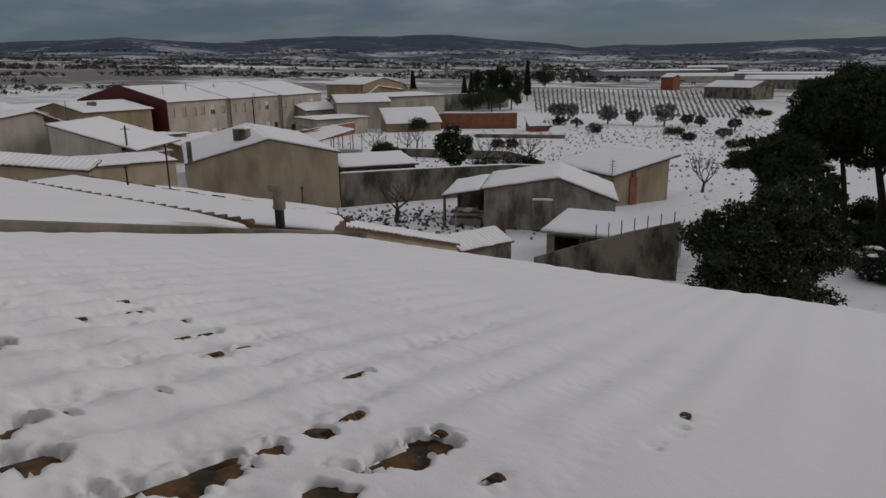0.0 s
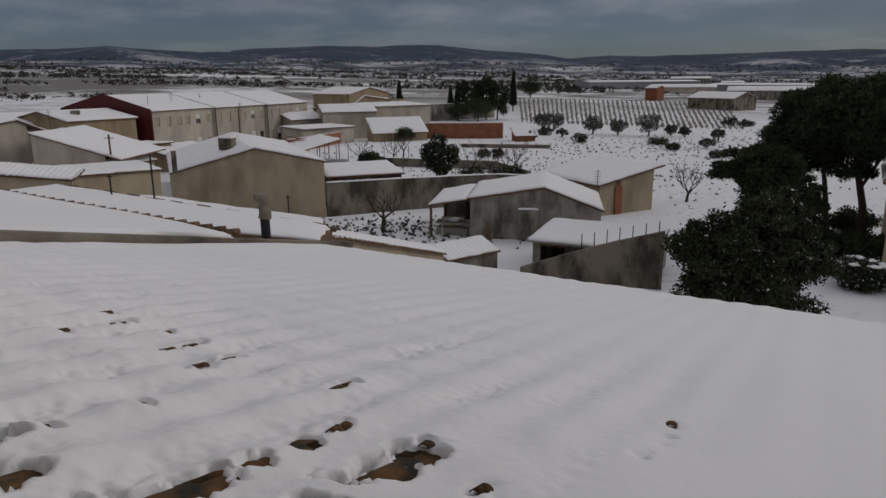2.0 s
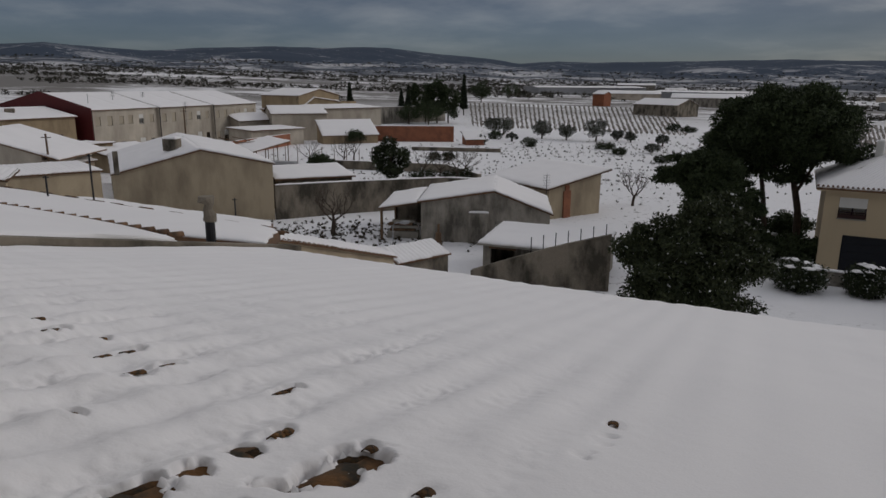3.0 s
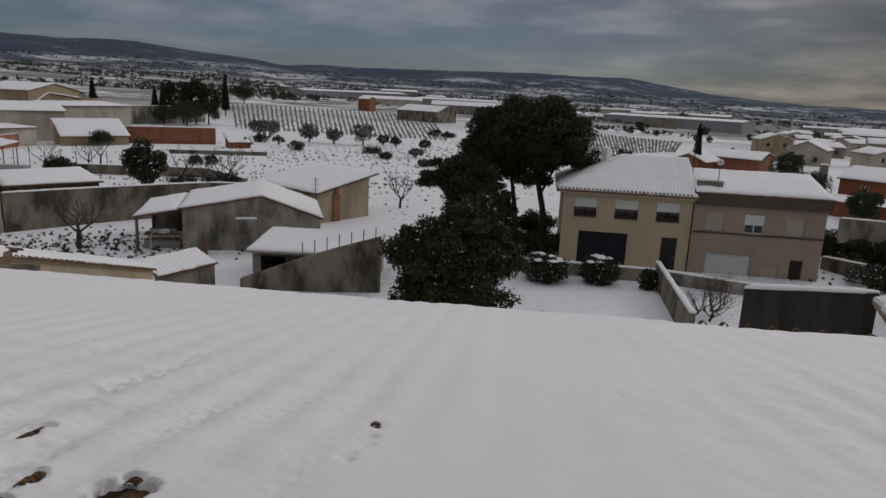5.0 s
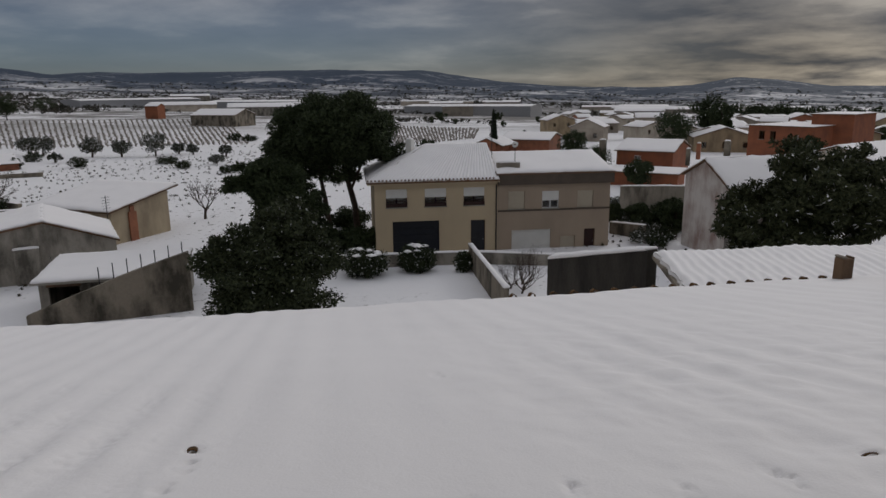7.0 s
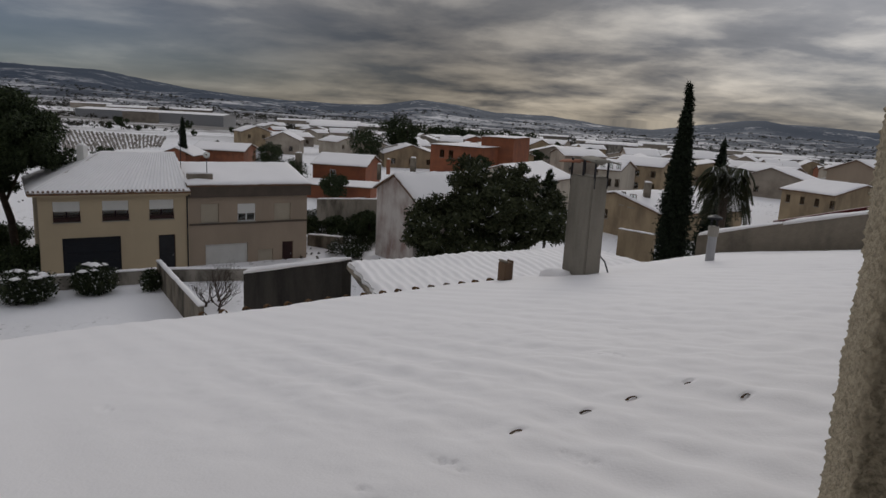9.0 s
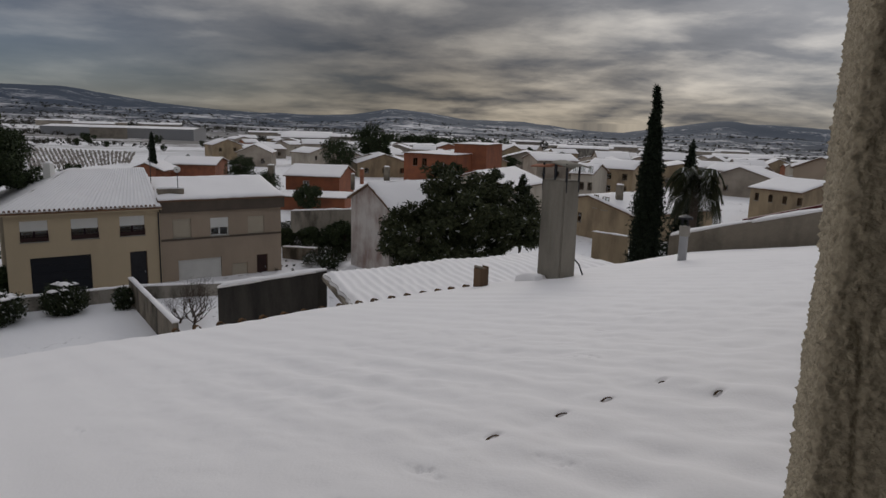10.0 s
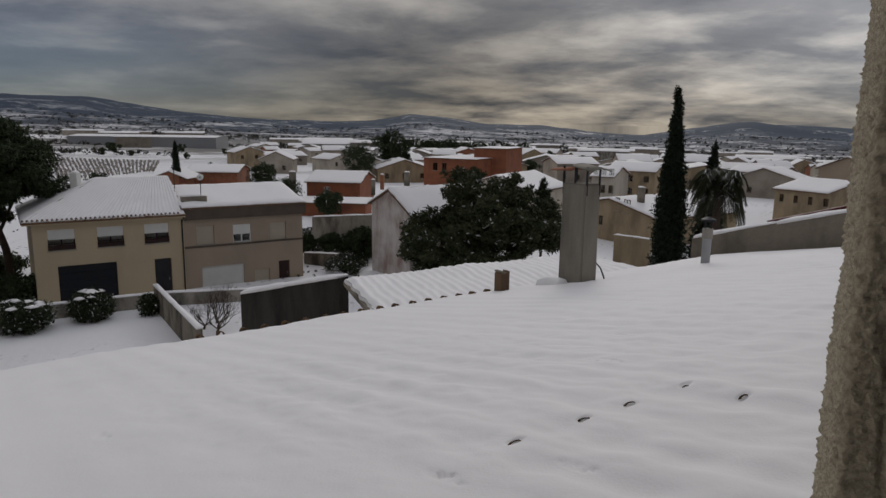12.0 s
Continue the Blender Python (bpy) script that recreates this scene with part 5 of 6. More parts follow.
def build_chimney():
    at, rz = local_on_roof(7.5, 6.62)
    c = thing("chimney", "rendered concrete chimney with a tile cap on metal posts", "chimney", at, rz)
    bm = bevel_box(0, 0.32, 0.04, 0.50, -0.5, 1.42, 0.02, 2)
    for v in bm.verts:
        q = 1 + 0.05 * (1.42 - v.co.z) / 1.9
        v.co.x, v.co.y = 0.16 + (v.co.x - 0.16) * q, 0.27 + (v.co.y - 0.27) * q
    part("shaft", bm, CHIMNEY, c)
    part("snow_drift", snow_data([(-0.3, 0.2, -0.25), (0.0, 0.2, -0.2), (0.0, 0.75, -0.3), (-0.3, 0.75, -0.32)], 0.22, 0.06, 2), SNOW, c, "small snow drift at the foot")
    for x, y in ((0.04, 0.05), (0.30, 0.05), (0.04, 0.51), (0.30, 0.51), (0.04, 0.28)):
        part("post", tube([(x, y, 1.25), (x, y, 1.66)], 0.018, 6), DARKMETAL, c)
    vs, fs = half_tile(0.44, 0.20, 0.19, 8, 0.02)
    vs = [(x, y, z * 0.32) for x, y, z in vs]
    t1 = part("cap_tile", mesh_of("cap_tile", vs, fs, BRICK, True), BRICK, c, "orange clay cap tile")
    t1.matrix_basis = pose(0.17, 0.30, 1.60, -3, 0, 0)
    t2 = part("cap_tile", mesh_of("cap_tile", vs, fs, CHIMNEY, True), CHIMNEY, c, "grey cap tile")
    t2.matrix_basis = pose(0.17, -0.12, 1.60, 8, 0, 0)
    at, rz = local_on_roof(7.95, 6.62)
    w = thing("loose_wire", "bent wire standing in the roof snow", "wire", at, rz)
    part("wire", tube([(0.05, 0, -0.2), (0.0, 0, 0.02), (-0.03, 0.05, 0.16), (-0.02, 0.25, 0.28), (-0.2, 0.3, 0.24)], 0.012, 5), DARKMETAL, w)


build_chimney()
at_, rz_ = local_on_roof(6.68, 7.45)
stub = thing("brick_stub", "small broken brick flue stub in the snow", "flue", at_, rz_)
part("body", bevel_box(-0.08, 0.07, -0.08, 0.10, -0.2, 0.27, 0.015), WOOD, stub)
part("broken_brick", bevel_box(-0.08, -0.02, -0.08, 0.10, 0.274, 0.30, 0.01), OLDWALL, stub)
part("board", bevel_box(0.074, 0.09, -0.06, 0.08, -0.1, 0.29, 0.004), WOOD, stub)
at_, rz_ = local_on_roof(10.05, 6.35)
vent = thing("vent_pipe", "grey metal vent pipe with a small cowl", "vent pipe", at_, rz_)
part("pipe", tube([(0, 0, -0.3), (0, 0, 0.42)], 0.07, 14), GREYMETAL, vent)
part("sleeve", tube([(0, 0, 0.42), (0, 0, 0.58)], 0.085, 14), CONCRETE, vent)
for k in range(4):
    part("stay", tube([(0.06 * math.cos(k * 1.57), 0.06 * math.sin(k * 1.57), 0.58), (0.06 * math.cos(k * 1.57), 0.06 * math.sin(k * 1.57), 0.72)], 0.008, 5), DARKMETAL, vent)
part("cowl", tube([(0, 0, 0.70), (0, 0, 0.73), (0, 0, 0.77)], [0.12, 0.11, 0.01], 14), DARKMETAL, vent)


def build_near_wall():
    """The roughcast corner right beside the camera."""
    e = Vector((0.95, -0.356, 12.12))
    rz = -94.0
    root = thing("roughcast_wall", "rough grainy roughcast wall corner", "wall", (e.x, e.y, 0), rz, kind="structure")
    vs, fs = [], []
    # outline in plan: along the hidden side, round the corner, along the seen face
    face = []
    for k in range(60):
        face.append((0.012, 0.35 * (1 - k / 60) ** 1.8))
    for k in range(9):
        t = math.pi / 2 * k / 8
        face.append((0.024 - 0.012 * math.cos(t), -0.012 * math.sin(t)))
    for k in range(1, 76):
        face.append((0.024 + 0.0032 * k, -0.012))
    face += [(0.3 + 0.05 * k, -0.012) for k in range(13)]
    zs = [10.9, 11.1, 11.3] + list(np.arange(11.45, 12.95, 0.0032)) + [13.1, 13.3]
    n = len(face)
    for z in zs:
        for i, (x, y) in enumerate(face):
            calm = ramp01((x - 0.03) / 0.05) * ramp01(0.75 + 2.0 * noise.noise((x * 7, z * 4, 3.0)))
            f = (1 - 0.72 * calm) * (noise.fractal((x * 80, y * 80, z * 80), 0.8, 2.0, 2) * 0.0030 + 0.009 * max(0, noise.noise((x * 170, y * 170, z * 170)) - 0.05)) + 0.003 * noise.noise((x * 9, y * 9, z * 6))
            cr = abs(noise.noise((x * 9 + 3, z * 3.2, 7.7)))
            f -= 0.005 * max(0, 1 - cr / 0.022)
            nx, ny = (-1, 0) if i < 60 else ((-math.cos(math.pi / 2 * (i - 60) / 8), -math.sin(math.pi / 2 * (i - 60) / 8)) if i < 69 else (0, -1))
            vs.append((x + nx * f, y + ny * f, z))
    for j in range(len(zs) - 1):
        for i in range(n - 1):
            a = j * n + i
            fs.append((a, a + 1, a + n + 1, a + n))
    part("render_coat", mesh_of("render_coat", vs, fs, ROUGHCAST, True), ROUGHCAST, root)
    part("core", box_data((0.03, 1.2, 0.004, 0.35, 10.6, 13.3)), ROUGHCAST, root)


ROUGHCAST = surface("roughcast", (0.44, 0.375, 0.27), (0.12, 0.10, 0.07), 0.95, 210, 90.0, 0.62, 0.8, 0.006)
build_near_wall()


def build_unseen_house():
    """The upper room assumed round the viewpoint, unseen, added to keep sky light off the near snow: walls beside its
    opening, a lintel and a back wall.
    """
    root = thing("unseen_house_wall", "unseen rendered walls round the viewpoint, blocking sky light", "wall", (0, 0, 0), kind="structure")
    m = pose(0, 0, 0, 0, 0, -math.degrees(ROOF_AZ))
    for nm, b in (("wall", (1.36, 7.0, -2.5, 0.29, 10.3, 15.2)), ("wall", (-6.3, -0.95, -2.5, -0.10, 10.3, 15.2)), ("lintel", (-0.946, 1.356, -2.2, -0.10, 13.6, 15.2)), ("back_wall", (-0.946, 1.356, -2.5, -2.204, 10.3, 15.2))):
        part(nm, moved(box_data(b), m), CONCRETE, root)


build_unseen_house()

# bare clay tiles where the snow has gone, and the tile row at the eave
_vs, _fs = half_tile(0.46, 0.105, 0.085)
ROOF_TILE = mesh_of("roof_tile", _vs, _fs, MOSSY, True)
SLOPE = math.degrees(math.atan(PITCH_M))


def lay_tile(u, s, h, yaw=0.0):
    t = part("roof_tile", ROOF_TILE, MOSSY, OUR_ROOF)
    p = roof_at(u, s, h)
    # narrow end up the slope
    t.matrix_basis = Matrix.Translation(p) @ pose(0, 0, 0, 0, 0, -math.degrees(ROOF_AZ) + 180 + yaw) @ pose(0, 0, 0, SLOPE + 1.5, 0, 0)


_rg = random.Random(2)
for i in range(-10, 3):
    for j in range(7):
        u = -0.94 + i * TILE_PITCH + {-2: -0.05, -4: -0.03, -6: 0.015}.get(i, 0.0)
        s = (0.45 if i == 0 else 0.67 if i == -1 else 0.40 if i == -2 else 0.55) + j * 0.36
        lay_tile(u + _rg.uniform(-0.008, 0.008), s, -0.096 + _rg.uniform(-0.004, 0.003), _rg.uniform(-2, 2))


def tile_tip(u, s, h, sx, sy, sz, yaw=0.0):
    """A tile's worn lip just breaking through the snow."""
    t = part("roof_tile", ROOF_TILE, MOSSY, OUR_ROOF)
    t.matrix_basis = Matrix.Translation(roof_at(u, s, h)) @ pose(0, 0, 0, 0, 0, -math.degrees(ROOF_AZ) + 180 + yaw) @ pose(0, 0, 0, SLOPE + 1.5, 0, 0) @ Matrix.Diagonal((sx, sy, sz, 1))


for u, s, w, l, d in BARE:
    if w <= 0.03 and (l <= 0.033 or s >= 1.35):
        tile_tip(-0.935 + TILE_PITCH * round((u + 0.94) / TILE_PITCH), s + 0.4 * l, -0.006, 0.20, 0.5 * l / 0.46 + 0.08, 0.17, _rg.uniform(-12, 12))
for u, s in LIPS:
    tile_tip(u, s + 0.001, -0.006, 0.34, 0.016, 0.15, _rg.uniform(-14, 14))
for i in range(17):
    tile_tip(2.35 + i * TILE_PITCH + _rg.uniform(-0.02, 0.02), EAVE_S + 0.03, -0.034, 0.46, 0.20, 0.75)

# ---- the neighbours' roofs beside ours ----


def build_neighbour_roofs():
    root = thing("neighbour_roof", "neighbour's snowy tile roof behind a low grey parapet", "roof", kind="structure")
    def quad(c, thick, seed):
        r = part("roof", slab_data(c, 0.2), TILE, root)
        part("snow_cover", snow_data(c, thick, 0.4, seed), SNOW, r)
    quad([(-9.64, 12.77, 9.97), (-1.69, 10.26, 9.76), (-1.93, 13.36, 9.30), (-9.77, 18.02, 9.51)], 0.08, 2.2)
    quad([(-9.93, 18.28, 9.27), (-2.18, 14.03, 9.01), (-2.90, 18.78, 8.33), (-9.09, 23.29, 8.25)], 0.08, 7.2)
    quad([(-4.67, 5.61, 10.91), (-2.49, 8.54, 10.20), (-2.60, 8.93, 10.14), (-11.65, 14.37, 10.41)], 0.10, 4.2)
    d0, d1 = Vector((-7.81, 11.98, 10.28)), Vector((-2.73, 8.99, 10.13))
    for k in range(24):
        t = part("roof_tile", EAVE_TILE, TILE, root)
        t.matrix_basis = Matrix.Translation(d0.lerp(d1, k / 23.0) + Vector((0, 0, 0.05))) @ pose(0, 0, 0, 0, 0, -60) @ Matrix.Diagonal((0.75, 0.45, 0.8, 1))
    e0, e1 = Vector((-9.56, 17.91, 9.47)), Vector((-2.05, 13.24, 9.29))
    for k in range(30):
        t = part("ridge_tile", EAVE_TILE, TILE, root)
        t.matrix_basis = Matrix.Translation(e0.lerp(e1, k / 29.0) + Vector((0, 0, 0.02 + 0.03 * math.sin(k * 2.3)))) @ pose(0, 0, 0, 0, 0, facing(e0, e1)[0] - 90) @ Matrix.Diagonal((0.8, 0.8, 0.8, 1))
    # parapet strip between the two roofs
    vs, fs = [], []
    w0, w1, w2, w3 = roof_at(VERGE_U - 0.02, -2.2, -0.3), roof_at(VERGE_U - 0.02, 8.4, -0.3), roof_at(VERGE_U - 0.02, 8.4, 0.02), roof_at(VERGE_U - 0.02, -2.2, 0.17)
    off = Vector((-math.cos(ROOF_AZ), math.sin(ROOF_AZ), 0)) * 0.2
    vs = [tuple(v) for v in (w0, w1, w2, w3, w0 + off, w1 + off, w2 + off, w3 + off)]
    fs = [(0, 1, 2, 3), (7, 6, 5, 4), (0, 4, 5, 1), (1, 5, 6, 2), (2, 6, 7, 3), (3, 7, 4, 0)]
    part("parapet", (vs, fs), OLDWALL, root, "grey mortar parapet")
    f = Vector((-2.27, 9.33, 10.06))
    flue = thing("flue_pot", "blackened flue pipe with a worn clay pot", "flue", f)
    part("pipe", tube([(0, 0, -0.3), (0, 0, 0.28)], 0.065, 12), DARKMETAL, flue)
    part("pot", tube([(0, 0, 0.26), (0.01, 0, 0.34), (-0.02, 0.01, 0.42), (0.01, 0, 0.50), (-0.03, 0, 0.56), (-0.03, 0, 0.60)], [0.09, 0.085, 0.06, 0.065, 0.12, 0.10], 12), OLDWALL, flue)
    for (x, y, z), h in (((-7.36, 15.88, 9.44), 0.62), ((-6.53, 16.24, 9.30), 1.2), ((-4.06, 19.58, 8.15), 0.75)):
        r = thing("aerial_pole", "thin dark metal pole on the roof", "pole", (x, y, z))
        part("pole", tube([(0, 0, -0.4), (0, 0, h)], 0.022, 6), DARKMETAL, r)
        part("clamp", tube([(-0.06, 0, h - 0.04), (0.06, 0, h - 0.04)], 0.015, 5), DARKMETAL, r)


build_neighbour_roofs()


def tile_capped(name, label, p0, p1, h0, h1, mat, depth=1.2, drop=0.25, z0=0.0):
    """A low wall or outbuilding with a narrow snowy tile roof, its tile ends showing."""
    rz, ln = facing(p0, p1)
    root = thing(name, label, "wall", (p0[0], p0[1], z0), rz)
    part("wall", wall_data(ln, [(0, h0), (ln, h1)], (), 0.25), mat, root)
    q = [(-0.1, -0.15, h0 + 0.05), (ln + 0.1, -0.15, h1 + 0.05), (ln + 0.1, depth, h1 + 0.05 + drop), (-0.1, depth, h0 + 0.05 + drop)]
    r = part("roof", slab_data(q, 0.08), TILE, root)
    part("snow_cover", snow_data(q, 0.12, 0.3, 1.0, 0.26, 0.014), SNOW, r)
    k = int(ln / 0.27)
    for i in range(min(k, 60)):
        t = part("roof_tile", EAVE_TILE, TILE, root)
        t.matrix_basis = Matrix.Translation((0.1 + i * ln / k, -0.17, h0 + (h1 - h0) * i / k - 0.02)) @ pose(0, 0, 0, 12, 0, 0)
    return root


tile_capped("tile_capped_wall", "sand-coloured wall with a snowy tile cap", (-4.65, 23.55), (0.64, 30.99), 6.95, 4.12, SAND)
tile_capped("small_tiled_store", "little store with a snowy tile roof", (0.90, 33.99), (3.70, 35.81), 2.98, 3.02, OLDWALL, 1.6, 0.5)
tile_capped("brown_wall", "brown rendered wall with a snow-topped tile edge", (-23.36, 32.47), (-17.48, 33.74), 8.10, 7.38, SAND, 2.2, 0.25)
tile_capped("brown_wall", "brown rendered wall with scalloped snowy tile edge", (-20.15, 39.12), (-16.71, 42.86), 6.84, 6.69, SAND, 3.0, 0.3)

# the low corrugated roof, its dark wall and the boundary wall beyond our roof
LR = thing("low_corrugated_roof", "lower roof with snow in ridges over its corrugations", "roof", kind="structure")
_q0, _q3, _q2 = Vector((11.02, 6.13, 8.90)), Vector((13.48, 8.24, 8.72)), Vector((16.76, 3.39, 9.24))
_near = (_q0 - _q3) * 0.35
_q = [tuple(v - Vector((0, 0, 0.12))) for v in (_q0 + _near, _q2 - (_q3 - _q0) + _near, _q2, _q3)]
part("roof", slab_data(_q, 0.08), OLDWALL, LR)
part("snow_cover", snow_data(_q, 0.13, 0.25, 6.0, 0.19, 0.010), SNOW, LR)
wall_run("dark_stained_wall", "dark weather-stained wall topped with snow", [(14.87, 12.52), (13.73, 8.52)], [7.50, 8.61], surface("black_stained_wall", (0.055, 0.049, 0.042), (0.016, 0.015, 0.013), 0.95, 12, 0.9, 1.0, 0.5, 0.03, streak=0.3), 0.3, 0.12)
wall_run("boundary_wall", "grey mortar boundary wall with patchy snow on top", [(15.12, 0.74), (14.44, -0.77), (13.34, -2.65)], [10.03, 10.52, 11.15], OLDWALL, 0.3, 0.07)
RR = thing("red_roof_ridge", "dark red sheet roof edge patched with snow", "roof", (15.74, -0.92) + (0,), 0)
_a, _b = Vector((15.65, -0.76, 10.44)), Vector((14.52, -2.86, 11.20))
_o = Vector((0.35, 0.1, -0.06))
part("sheet", slab_data([tuple(v - RR.matrix_basis.translation) for v in (_a, _b, _b + _o, _a + _o)], 0.14), REDWALL, RR)
lamp = thing("yard_lamp", "grey yard lamp on a thin bent pole", "lamp post", (0.92, 46.49) + (0,))
part("pole", tube([(0, 0, -0.2), (0, 0, 2.35), (0.12, 0, 2.55), (0.6, 0, 2.6)], 0.035, 6), GREYMETAL, lamp)
part("lamp_head", tube([(0.5, 0, 2.58), (0.8, 0, 2.60), (1.15, 0, 2.62)], [0.08, 0.16, 0.10], 10), GREYMETAL, lamp)

# bushes among the gardens
BUSHES = [(47.6, 30.4), (48.4, 29.4), (46.9, 29.0), (49.9, 31.6), (50.6, 30.2), (24.66, 144.82), (27.15, 139.29), (19.92, 132.70), (28.23, 128.43), (7.02, 146.74), (4.03, 147.03), (2.17, 143.26), (-4.17, 140.01), (-6.02, 88.37), (-7.24, 95.16), (8.13, 83.20), (5.44, 84.43), (10.41, 85.00), (8.55, 105.84), (10.71, 105.64), (43.79, 102.56), (47.59, 116.31), (41.12, 114.22), (41.44, 123.81), (52.47, 35.26), (55.29, 35.73), (58.07, 36.09), (53.42, 31.75), (63.13, 38.09), (63.43, 41.87), (61.40, 43.21), (58.40, 34.27), (88.32, 56.52), (93.51, 61.38), (55.49, 33.83), (53.41, 33.46), (54.26, 30.07), (-48.45, 110.84), (-19.23, 167.34), (-15.50, 163.75), (73.26, 167.01), (77.19, 166.66)]
_b = random.Random(77)
for i, (x, y) in enumerate(BUSHES):
    k = 1 + math.hypot(x, y) / 160
    w, h = _b.uniform(0.7, 1.5) * k, _b.uniform(0.7, 1.3) * k
    leafy_tree("garden_bush", "dark evergreen bush flecked with snow", (x, y), clumps((0, 0, h * 0.42), (w * 0.8, w * 0.8, h * 0.4), 22, 200 + i, w * 0.16, w * 0.32), 2200, 0.055 * k, SHRUB if i % 3 else OLIVE, 200 + i, [([(0, 0, -0.1), (0, 0, h * 0.6)], [0.06, 0.03])], group="garden bushes", category="bush")

_t = random.Random(41)
for i in range(46):
    az, r = radians(_t.uniform(38, 98)), _t.uniform(95, 330)
    x, y = r * math.sin(az), r * math.cos(az)
    h = _t.uniform(2.2, 6.5)
    w = h * _t.uniform(0.35, 0.6)
    leafy_tree("town_tree", "dark evergreen between the town's roofs", (x, y), clumps((0, 0, h * 0.5), (w * 0.8, w * 0.8, h * 0.4), 22, 300 + i, w * 0.18, w * 0.34), 2200, 0.035 * h, PINE, 300 + i, [([(0, 0, -0.2), (0, 0, h * 0.6)], [0.14, 0.07])], group="town trees")

# ---- houses of the village, left to right ----
W2 = [(1.0, 1.9, 3.4, 4.7, "wood"), (3.6, 4.5, 3.4, 4.7, "wood")]


def windows(length, rows, n, w=0.9, h=1.25, style="wood", first=0.9):
    """Even rows of windows."""
    return [((i + 0.5) * length / n - w / 2, (i + 0.5) * length / n + w / 2, z, z + h, style) for z in rows for i in range(n)]


house("pale_shed_house", "pale plastered outbuilding with a long sloping snowy roof", (-44.46, 78.25), (-36.37, 77.93), 12.0, 2.6, PALEWALL, [], profile=[(0, 6.19), (9.7, 3.34)], over=(0.1, 0.3), snow=0.2, category="shed")
house("pale_gable_house", "pale plastered house with a snowy roof", (-52.36, 75.64), (-47.65, 83.34), 12.0, 5.0, PALEWALL, [], profile=[(0, 6.44), (8.0, 7.49), (10.9, 6.21)], snow=0.2)
house("back_lane_house", "low plastered house with a flat snowy roof", (-41.11, 91.16), (-36.05, 97.55), 6, 3.41, OCHRE, windows(7.5, (0.8,), 2), roof="m", h_back=3.2)
house("village_house", "low plastered house with chimneys on its snowy roof", (-51.11, 99.66), (-45.35, 108.94), 14, 6.25, OCHRE, windows(10, (2.6,), 3), rise=1.2, group="village houses")
house("village_house", "plastered house with a wide snowy roof", (-61.43, 100.75), (-55.57, 108.61), 14, 5.73, PALEWALL, [], rise=1.3, group="village houses")
house("village_house", "plastered house under thick snow", (-70.40, 103.29), (-65.89, 109.74), 12, 6.05, PALEWALL, [], rise=1.0, group="village houses")
CH = [((-52.33, 104.65, 5.84), 1.2, 1.9), ((-57.94, 108.50, 6.26), 0.5, 1.2), ((-56.58, 109.21, 6.02), 0.5, 1.0), ((-50.14, 105.71, 5.58), 0.5, 1.2)]
for (x, y, z), w, h in CH:
    c = thing("roof_chimney", "brick chimney block capped with snow", "chimney", (x, y, z), 20, "roof chimneys")
    part("shaft", bevel_box(-w / 2, w / 2, -w / 2, w / 2, -1.2, h, 0.04), OLDWALL, c)
    part("snow_cap", snow_data([(-w / 2, -w / 2, h), (w / 2, -w / 2, h), (w / 2, w / 2, h), (-w / 2, w / 2, h)], 0.15, 0.2), SNOW, c)


def build_terrace():
    """The row of houses with the dark red gable."""
    p0, p1 = Vector((-43.29, 109.77, 7.23)), Vector((-24.89, 147.92, 7.00))
    n = 6
    for i in range(n):
        a, b = p0.lerp(p1, i / n), p0.lerp(p1, (i + 1) / n)
        h = a.lerp(b, 0.5).z - 0.1
        rz, ln = facing(a, b)
        m = pose(0, 0, 0, 0, 0, rz) @ Vector((0, 0.5 * (i % 2), 0))
        a2, b2 = (a.x + m.x, a.y + m.y), (b.x + m.x - 0.02, b.y + m.y)
        ops = [(0.7, 1.7, h - 2.3, h - 1.0, "shutter_pale"), (ln / 2 - 0.5, ln / 2 + 0.5, h - 2.4, h - 0.9, "white_blind" if i % 2 else "shutter_pale"), (ln - 1.7, ln - 0.7, h - 2.3, h - 1.0, "shutter_pale"), (0.7, 1.7, 0.8, 2.1, "shutter_pale"), (ln / 2 - 0.6, ln / 2 + 0.6, 0.2, 2.3, "wood_blind"), (ln - 1.7, ln - 0.7, 0.8, 2.1, "wood")]
        r = house("terrace_house", "pale two-storey terraced house with a snowy roof", a2, b2, 20.0, h, PALEWALL, ops, rise=2.3, ridge=0.5, group="terraced houses", over=(0.0, 0.3))
        part("rain_pipe", tube([(0.1, -0.1, 0), (0.1, -0.1, h)], 0.07, 6), DARKMETAL, r)
        if i == 0:
            q = wall_data(20.4, [(0, h + 0.35), (10.2, h + 2.75), (20.4, h + 0.35)], (), 0.12, -0.3)
            part("gable_cladding", moved(q, pose(-0.14, 20.2, 0, 0, 0, -90)), REDWALL, r, "dark red clad gable end")
            part("aerial", tube([(2.5, 3, h + 0.5), (2.5, 3, h + 2.4)], 0.03, 5), DARKMETAL, r)
    for (x, y, z), h in (((-28.62, 106.21, 2.74), 7.8), ((-35.77, 78.21, 1.50), 6.2)):
        t = thing("street_pole", "dark wooden street pole", "pole", (x, y, 0))
        part("pole", tube([(0, 0, 0), (0, 0, h)], [0.14, 0.1], 7), WOOD, t)
        part("crossarm", tube([(-0.5, 0, h - 0.4), (0.5, 0, h - 0.4)], 0.05, 5), WOOD, t)


build_terrace()
